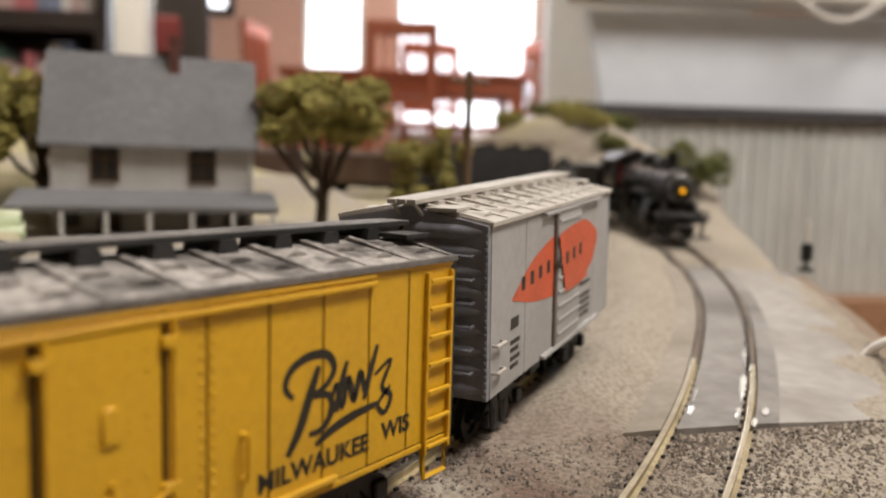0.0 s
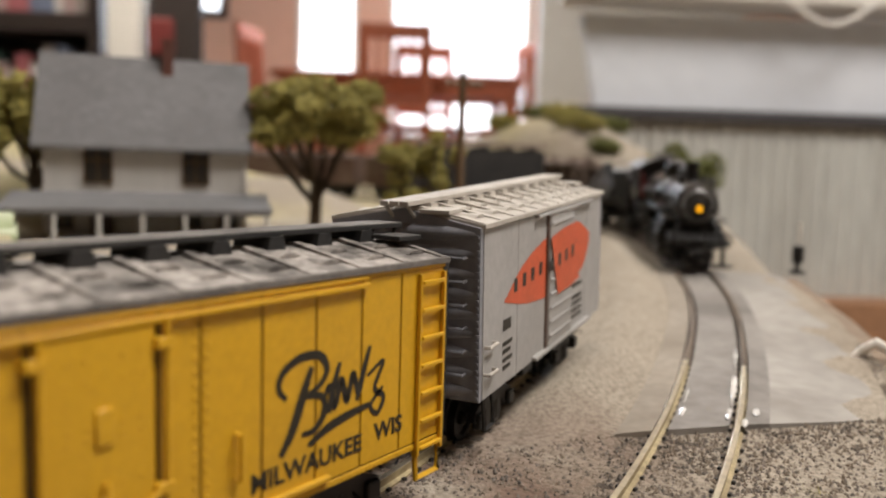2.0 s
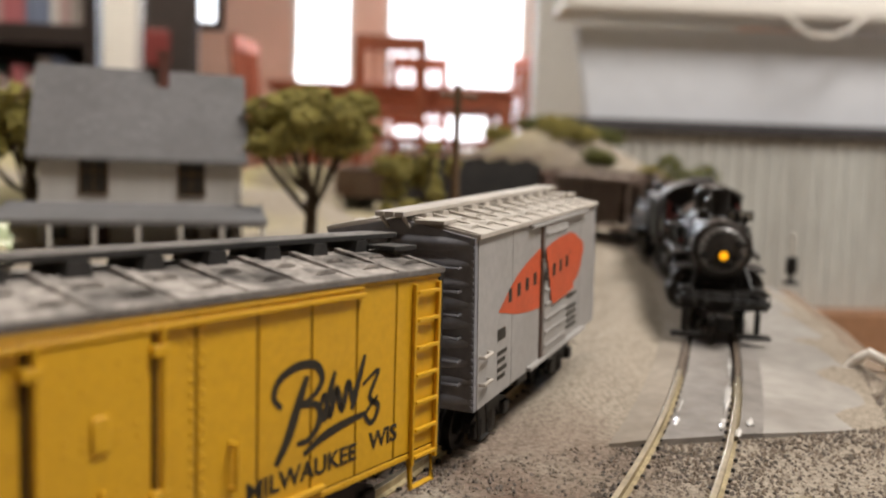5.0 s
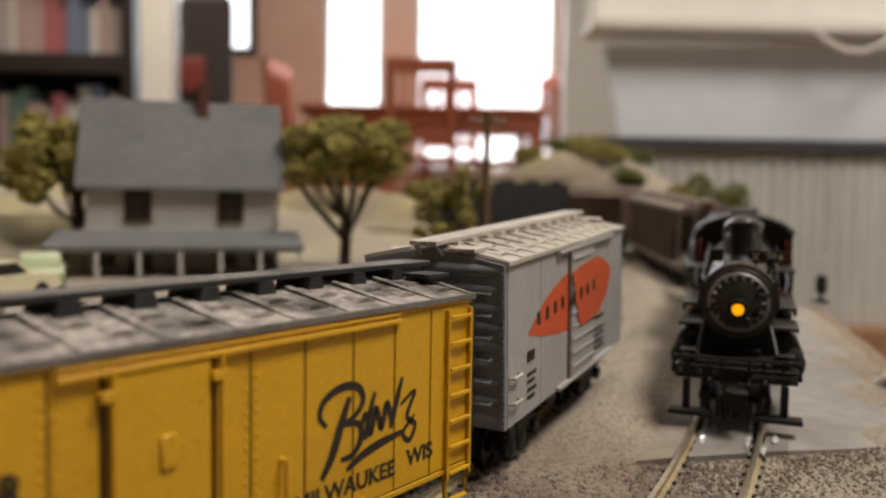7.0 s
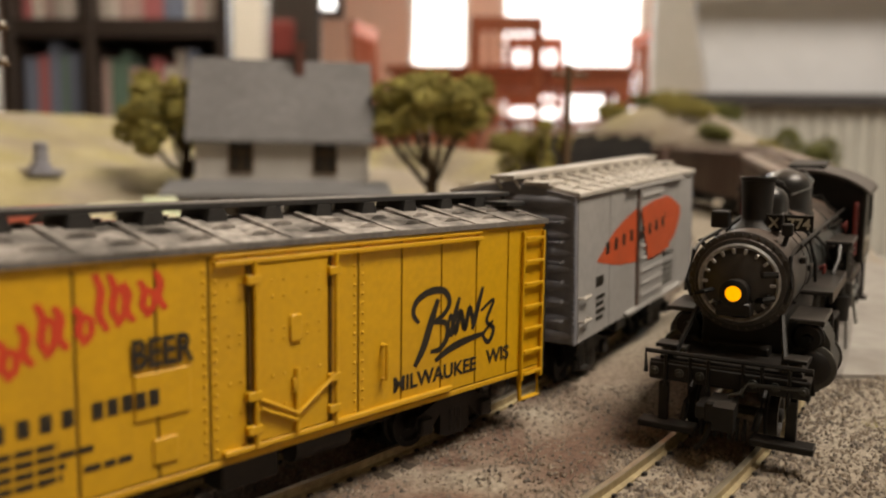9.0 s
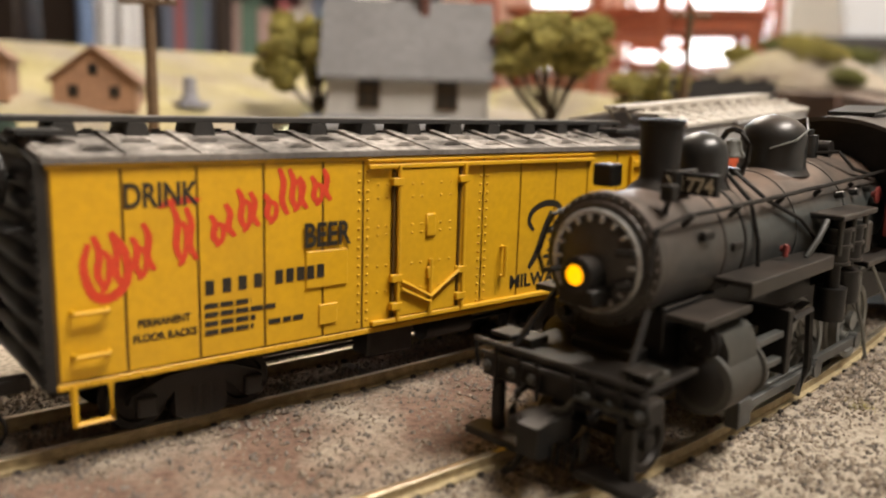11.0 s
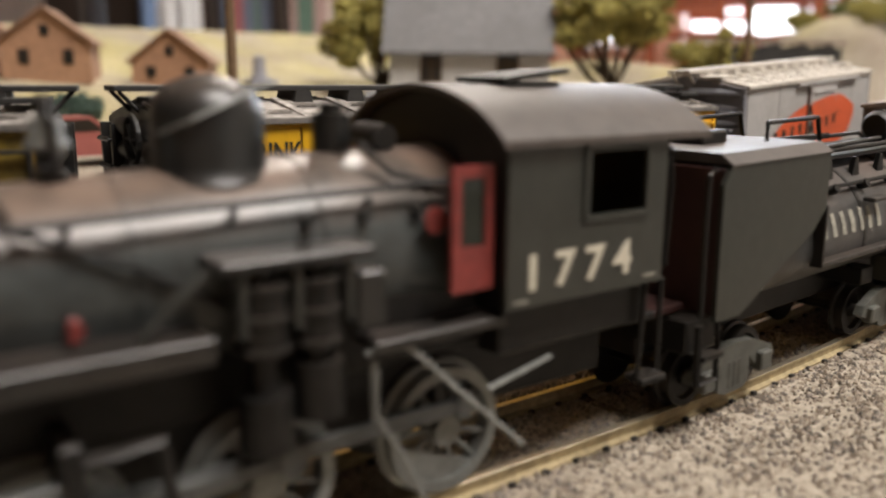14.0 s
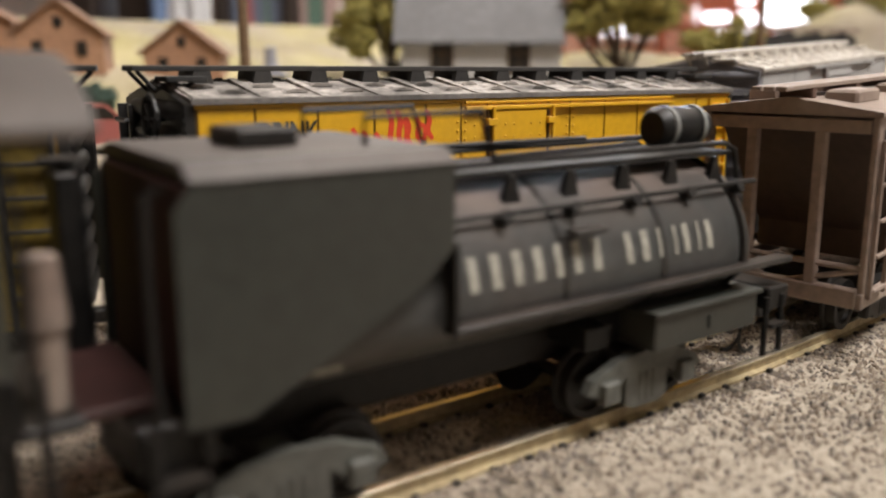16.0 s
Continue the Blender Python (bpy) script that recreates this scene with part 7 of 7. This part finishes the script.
    for y in (-12, -7, -3.4, 3.4, 7, 12):
        cyl(bm, (-3.8, y, 11.5), (-3.8, y, 18.2), 0.4, 6)
    part("hand_rail", bm, D, pb)
    bm = bmesh.new()
    tube(bm, [(-4.0, -14.5, 14.8), (-4.6, -4.5, 14.6), (-5.4, -3.2, 12.6), (-5.4, -1.0, 12.0)], 0.4, 6)
    part("coupler_lever", bm, M["loco_dust"], pb)
    for y in (-14.6, -9.4, -5.2, 5.2, 9.4, 14.6):
        bm = bmesh.new()
        lathe(bm, (-2.9, y, 14.3), (-1, 0, 0), [(0, 1.0), (0.5, 0.9), (0.6, 0.5), (0.9, 0.4)], 10)
        part("bolt", bm, M["loco_dust"], pb)
    for y in (-7.6, 6.6):
        bm = bmesh.new()
        tube(bm, [(-2.8, y, 13.0), (-4.4, y, 12.2), (-5.0, y + 0.6, 9.0), (-4.4, y + 1.4, 5.2)], 0.7, 8)
        part("air_hose", bm, D, pb)
    for y0, y1 in ((-13.5, -9.5), (9.5, 13.5)):
        bm = bmesh.new()
        box(bm, 2.0, 6.5, y0, y1, 17.2, 18.6, 0.2)
        part("deck_step", bm, M["loco_dust"], pb, smooth=False)
    for s in (-1, 1):
        bm = bmesh.new()
        a, b = sorted((s * 5.4, s * 17.2))
        box(bm, -5.6, -1.2, a, b, 2.4, 3.8, 0.2)
        box(bm, -3.0, -1.4, s * 12.6 - 1.0, s * 12.6 + 1.0, 3.4, 12, 0.2)
        part("footboard", bm, D, pb, smooth=False)
        bm = bmesh.new()
        tube(bm, [(-1.5, s * 11, 17.2), (7.2, s * 8.6, 26.6)], 0.6, 6)
        box(bm, -2, 2.5, s * 12.6 - 2.2, s * 12.6 + 2.2, 19.2, 20.0, 0.1)
        part("brace", bm, D, pb)
    bm = bmesh.new()
    box(bm, -9.5, -2, -2.6, 2.6, 6.8, 11.4, 0.5)
    prism(bm, [(-11.5, 6.4), (-11.5, 11.2), (-8.5, 11.6), (-8.5, 6.2)], -3.4, 0.6)
    box(bm, -9, -3, 1.2, 4.6, 7.2, 10.4, 0.4)
    tube(bm, [(-8, 1.5, 6.5), (-9.5, 2.4, 3.2), (-10.5, 4.0, 1.6)], 0.6, 6)
    part("coupler", bm, D, pb, smooth=False)
    for k in range(7):
        bm = bmesh.new()
        cyl(bm, (-4.4, -4.2 + k * 1.4, 2.6), (-3.6, -4.2 + k * 1.4, 7.0), 0.42, 6)
        part("pilot_bar", bm, D, pb)
    # wheels
    WH["pilot"] = wheelset(e, 8.5, 5.0, "pilot_wheelset")
    for k, x in enumerate((41.5, 65.0, 90.0)):
        WH["driver%d" % k] = spoked_wheel(e, x, DRV, "driving_wheelset")
    for s in (-1, 1):
        bm = bmesh.new()
        box(bm, 39.9, 91.6, s * 11.0 - 0.6, s * 11.0 + 0.6, -1.0, 1.0, 0.15)
        for x in (41.5, 65.0, 90.0):
            cyl(bm, (x, s * 10.2, 0), (x, s * 11.9, 0), 1.7, 12)
        WH["rod%d" % s] = part("side_rod", bm, M["rod"], e, at=mpose(CRANK, 0, DRV))
        bm = bmesh.new()
        box(bm, 32, 66.0, s * 12.6 - 0.5, s * 12.6 + 0.5, -0.9, 0.9, 0.15)
        cyl(bm, (65.0, s * 11.8, 0), (65.0, s * 13.4, 0), 1.9, 12)
        box(bm, 30, 34.5, s * 13.2 - 1.3, s * 13.2 + 1.3, -2.2, 2.8, 0.2)
        WH["main%d" % s] = part("main_rod", bm, M["rod"], e, at=mpose(CRANK, 0, DRV + 1.6))
    return e


def build_tender():
    """Its origin is at its front on the rail; bunker ahead, round water tank behind."""
    t = thing("tender", "weathered grey-black tender with round water tank", "tender", None, "moving freight train")
    L, D, G = M["loco"], M["loco_dark"], M["loco_grey"]
    x0, x1, w = 0.2, 31.8, 16.2
    for s in (-1, 1):
        bm = bmesh.new()
        a, b = sorted((s * (w - 0.8), s * w))
        prism(bm, [(x0 + 2.2, 41.6), (x0, 38.5), (x0, 17.2), (x0 + 6.5, 17.0), (x1 - 4.0, 27.6), (x1 + 0.2, 31.6), (x1 + 0.2, 41.6)], a, b)
        part("bunker_side", bm, G, t, smooth=False)
        # plate that closes the tank's side skirt behind the bunker
        bm = bmesh.new()
        a, b = sorted((s * 12.4, s * 16.3))
        box(bm, x1 + 0.25, x1 + 0.95, a, b, 20.6, 32.0, 0.1)
        part("skirt_plate", bm, D, t, smooth=False)
    bm = bmesh.new()
    box(bm, x0 + 1.2, x0 + 3.0, -w + 0.9, w - 0.9, 17.5, 40.8, 0.2)
    part("front_bulkhead", bm, M["dark_red"], t, "dark red front bulkhead", smooth=False)
    bm = bmesh.new()
    box(bm, x0 + 3.1, x1, -w + 1.0, w - 1.0, 34.0, 41.2, 0.2)
    box(bm, x0 + 3.1, x0 + 6.0, -w + 1.0, w - 1.0, 17.6, 33.9, 0.2)
    part("bunker_body", bm, D, t, smooth=False)
    bm = bmesh.new()
    box(bm, -9.0, x0 - 0.2, -10.5, 10.5, 18.0, 19.2, 0.2)
    part("apron_plate", bm, M["dark_red"], t, "dull red-brown plate bridging to the cab", smooth=False)
    bm = bmesh.new()
    prism(bm, [(-w - 0.3, 41.4), (-w + 2, 43.0), (w - 2, 43.0), (w + 0.3, 41.4)], x0 + 1.6, x1 + 0.3, "x")
    top = part("bunker_top", bm, M["cab_roof"], t, smooth=False)
    bm = bmesh.new()
    box(bm, 11, 18.5, -4.5, 4.5, 42.9, 45.2, 0.4)
    part("oil_hatch", bm, D, top, smooth=False)
    for y in (-8, 8):
        bm = bmesh.new()
        tube(bm, [(25, y, 42.8), (25, y, 46.2), (42, y, 46.4), (44, y, 40.5), (74, y * 0.7, 40.6)], 0.45, 6)
        part("hand_rail", bm, D, t)
    R, zc = 14.6, 23.0

    def flatten(b):
        """The tank's belly is shallower than a full round."""
        for v in b.verts:
            if v.co.z < zc:
                v.co.z = zc - (zc - v.co.z) * 0.6

    bm = bmesh.new()
    lathe(bm, (x0 + 6.2, 0, zc), (1, 0, 0), [(0, R), (x1 + 50.8 - x0, R), (x1 + 52.4 - x0, R - 1.2), (x1 + 53.2 - x0, R - 4), (x1 + 53.4 - x0, 0.5)], 48)
    flatten(bm)
    tank = part("tank", bm, M["tank"], t)
    for x in (51, 70.5, 90):
        bm = bmesh.new()
        lathe(bm, (x, 0, zc), (1, 0, 0), [(0, R + 0.02), (0.1, R + 0.16), (1.1, R + 0.16), (1.2, R + 0.02)], 44)
        flatten(bm)
        part("band", bm, L, tank)
    # deck along the top, side flange, rails on brackets
    bm = bmesh.new()
    box(bm, x1, 95, -7.4, 7.4, 37.8, 38.6, 0.15)
    deck = part("deck", bm, M["walk"], tank, smooth=False)
    for s in (-1, 1):
        for k in range(6):
            bm = bmesh.new()
            x = x1 + 4 + k * 10.6
            prism(bm, [(x - 1.6, 34.0), (x - 0.5, 38.0), (x + 0.5, 38.0), (x + 1.6, 34.0)], s * 8.6 - 0.5, s * 8.6 + 0.5)
            part("bracket", bm, D, deck, smooth=False)
        bm = bmesh.new()
        tube(bm, [(x1 + 1, s * 7.6, 39.6), (92.5, s * 7.6, 39.9), (95.4, s * 7.6, 38.6), (96, s * 8, 34)], 0.5, 6)
        tube(bm, [(x1 + 1, s * 11.8, 33.6), (95.5, s * 11.8, 34.0)], 0.42, 6)
        for k in range(5):
            x = x1 + 11 + k * 12.0
            cyl(bm, (x, s * 10.6, 32.6), (x, s * 12.6, 33.6), 0.9, 8)
        part("grab_rail", bm, D, tank)
        bm = bmesh.new()
        a, b = sorted((s * 13.6, s * 16.4))
        box(bm, x1 + 0.3, 101, a, b, 20.6, 21.6, 0.15)
        part("side_flange", bm, L, tank, smooth=False)
        bm = bmesh.new()
        box(bm, 52, 58, s * 14.0 - 1.6, s * 14.0 + 0.8, 30.2, 31.0, 0.2)
        part("filler_step", bm, L, tank, smooth=False)
        # tool box over the rear truck
        bm = bmesh.new()
        a, b = sorted((s * 9, s * 16.2))
        box(bm, 68, 92.4, a, b, 11.2, 16.6, 0.3)
        a2, b2 = sorted((s * 8.8, s * 16.8))
        box(bm, 67.4, 93.0, a2, b2, 16.6, 17.4, 0.2)
        box(bm, 80, 80.8, min(s * 16.1, s * 16.5), max(s * 16.1, s * 16.5), 13, 15)
        part("tool_box", bm, G, t, smooth=False)
        bm = bmesh.new()
        tube(bm, [(96, s * 15.6, 15), (95.7, s * 15.8, 5.2), (100.1, s * 15.8, 5.2), (100.1, s * 15.6, 15)], 0.55, 6)
        box(bm, 95.9, 100.1, s * 15.8 - 1.2, s * 15.8 + 0.6, 10, 10.6)
        part("step", bm, D, t, smooth=False)
        bm = bmesh.new()
        tube(bm, [(-2.8, s * 15.4, 17), (-3.0, s * 15.6, 7.4), (2.2, s * 15.6, 7.4), (2.2, s * 15.4, 17)], 0.7, 6)
        box(bm, -3, 2.2, s * 15.2 - 1.6, s * 15.2 + 1.2, 11.4, 12.2)
        part("step", bm, D, t, smooth=False)
        # company name as plain bars, one to a letter
        x = 32.4
        for k, wd in enumerate((2.0, 2.3, 2.4, 2.2, 2.5, 2.0, 2.4, 2.5, 0, 2.1, 2.4, 2.2, 0.9, 2.0, 0.9, 2.1)):
            if not wd:
                x += 2.8
                continue
            bm = bmesh.new()
            zs = (25.0, 27.1, 29.2)
            yy = [math.sqrt(R * R - (z - zc) ** 2) + 0.14 for z in zs]
            v = [[bm.verts.new((xx, s * q, z)) for q, z in zip(yy, zs)] for xx in (x, x + wd * 0.62)]
            x += wd + 1.2
            for q in (0, 1):
                bm.faces.new((v[0][q], v[0][q + 1], v[1][q + 1], v[1][q]))
            part("name_bar", bm, M["faded"], tank, smooth=False)
    for xa, xb in ((9.0, 10.0), (10.6, 14.4), (15.0, 18.6)):
        bm = bmesh.new()
        box(bm, xa, xb, -13.35, -12.7, 18.6, 19.3)
        part("small_lettering", bm, M["faded"], t, "small cream bar of unreadable lettering", smooth=False)
    for y in (-15.0, 12.6):
        bm = bmesh.new()
        tube(bm, [(x0 - 0.6, y, 41.0), (x0 - 2.2, y, 40.2), (x0 - 2.4, y, 30.0), (x0 - 2.2, y, 18.0)], 0.5, 8)
        part("hand_post", bm, D, t)
    # dark upright added to fill the black strip between cab and tender
    bm = bmesh.new()
    box(bm, x0 - 5.4, x0 - 2.8, 9.0, 14.6, 13.0, 40.0, 0.3)
    lathe(bm, (x0 - 4.1, 11.8, 40.0), (0, 0, 1), [(0, 0.8), (1.0, 0.8), (1.1, 2.4), (1.6, 2.4), (1.7, 0.6)], 14)
    part("brake_column", bm, D, t, "added black upright on the tender front", smooth=False)
    # rear light, frame
    bm = bmesh.new()
    lathe(bm, (83.5, 0, 42.2), (1, 0, 0), [(0, 2.6), (1, 3.4), (10, 3.4), (11, 2.8), (12.4, 2.6)], 20)
    box(bm, 86, 91, -2, 2, 38.4, 40, 0.2)
    rl = part("rear_lamp", bm, D, t)
    for x in (85.5, 92.5):
        bm = bmesh.new()
        lathe(bm, (x, 0, 42.2), (1, 0, 0), [(0, 3.4), (0.1, 3.65), (1.0, 3.65), (1.1, 3.4)], 20)
        part("lamp_band", bm, M["steel"], rl)
    bm = bmesh.new()
    box(bm, -4, 100.5, -4.5, 4.5, 9.0, 15, 0.3)
    box(bm, -4, 4, -14, 14, 12, 17.5, 0.3)
    box(bm, 96.5, 102, -15.6, 15.6, 12.5, 16.5, 0.3)
    box(bm, 58, 63, -12, 12, 12, 15.5, 0.2)
    part("frame", bm, D, t, smooth=False)
    for x in (12.5, 71.0):
        truck(t, x, 5.2, 17.0, M["truck_grey"], 10.8, 25.0, wheels=False)
        for k in (-1, 1):
            WH["tender%d%d" % (int(x), k)] = wheelset(t, x + k * 8.5, 5.2)
    coupler(t, 101.5, 1)
    return t


WH = {}
ENGINE = build_engine()
TENDER = build_tender()
HOPPER = brown_car("dusty oxide-brown covered hopper with open ends and roof hatches", 150, True)
BOX_A = brown_car("oxide-brown boxcar with ribbed sides and dusty roof", 140, False, "boxcar")
BOX_B = brown_car("oxide-brown boxcar at the tail of the moving train", 140, False, "boxcar")

# ---- movement ----
# headlight's place along the track in millimetres, by seconds
RUN = [(0.0, 529), (1.0, 486), (2.0, 444), (3.0, 402), (4.0, 360), (5.0, 318), (6.0, 276), (6.5, 254.5), (7.0, 233.5), (7.5, 212), (8.0, 191), (8.5, 170.5), (9.0, 149.5), (9.5, 127.5), (10.2, 100.0),
       (11.0, 63.0), (12.3, 2.5), (12.5, -6.6), (13.0, -29.4), (13.5, -52.4), (14.0, -73.6), (14.5, -94.2), (15.0, -114.8), (15.5, -135.9), (16.0, -157.6)]


def run(t):
    ts, ss = np.array([r[0] for r in RUN]), np.array([r[1] for r in RUN])
    return float(np.interp([t - 0.15, t - 0.075, t, t + 0.075, t + 0.15], ts, ss).mean()) if 0.15 < t < 15.85 else float(np.interp(t, ts, ss))


TENDER_AT, HOPPER_AT, BOX_A_AT, BOX_B_AT = 135.5, 256.0, 426.0, 588.0


def motions():
    slow = [0.25 * i for i in range(65)]
    quick = [0.1 * i for i in range(161)]
    walk(ENGINE, [(t, ride(run(t), 41, 89)) for t in slow])
    walk(TENDER, [(t, ride(run(t) + TENDER_AT, 12.5, 71.0)) for t in slow])
    walk(HOPPER, [(t, ride(run(t) + HOPPER_AT, 22, 128)) for t in slow])
    walk(BOX_A, [(t, ride(run(t) + BOX_A_AT, 22, 118)) for t in slow])
    walk(BOX_B, [(t, ride(run(t) + BOX_B_AT, 22, 118)) for t in slow])
    for key, x, r in [("pilot", 8.5, 5.0)] + [("driver%d" % k, q, DRV) for k, q in enumerate((41.5, 65.0, 90.0))] + [("tender%d%d" % (int(q), k), q + k * 8.5, 5.2) for q in (12.5, 71.0) for k in (-1, 1)]:
        walk(WH[key], [(t, mpose(x, 0, r) @ Matrix.Rotation((run(t) + PHASE) / r, 4, "Y")) for t in quick])
    for s in (-1, 1):
        for key, z in (("rod%d", 0.0), ("main%d", 0.0)):
            walk(WH[key % s], [(t, mpose(CRANK * math.cos((run(t) + PHASE) / DRV), 0, DRV - CRANK * math.sin((run(t) + PHASE) / DRV))) for t in quick])


PHASE = 9.5
motions()
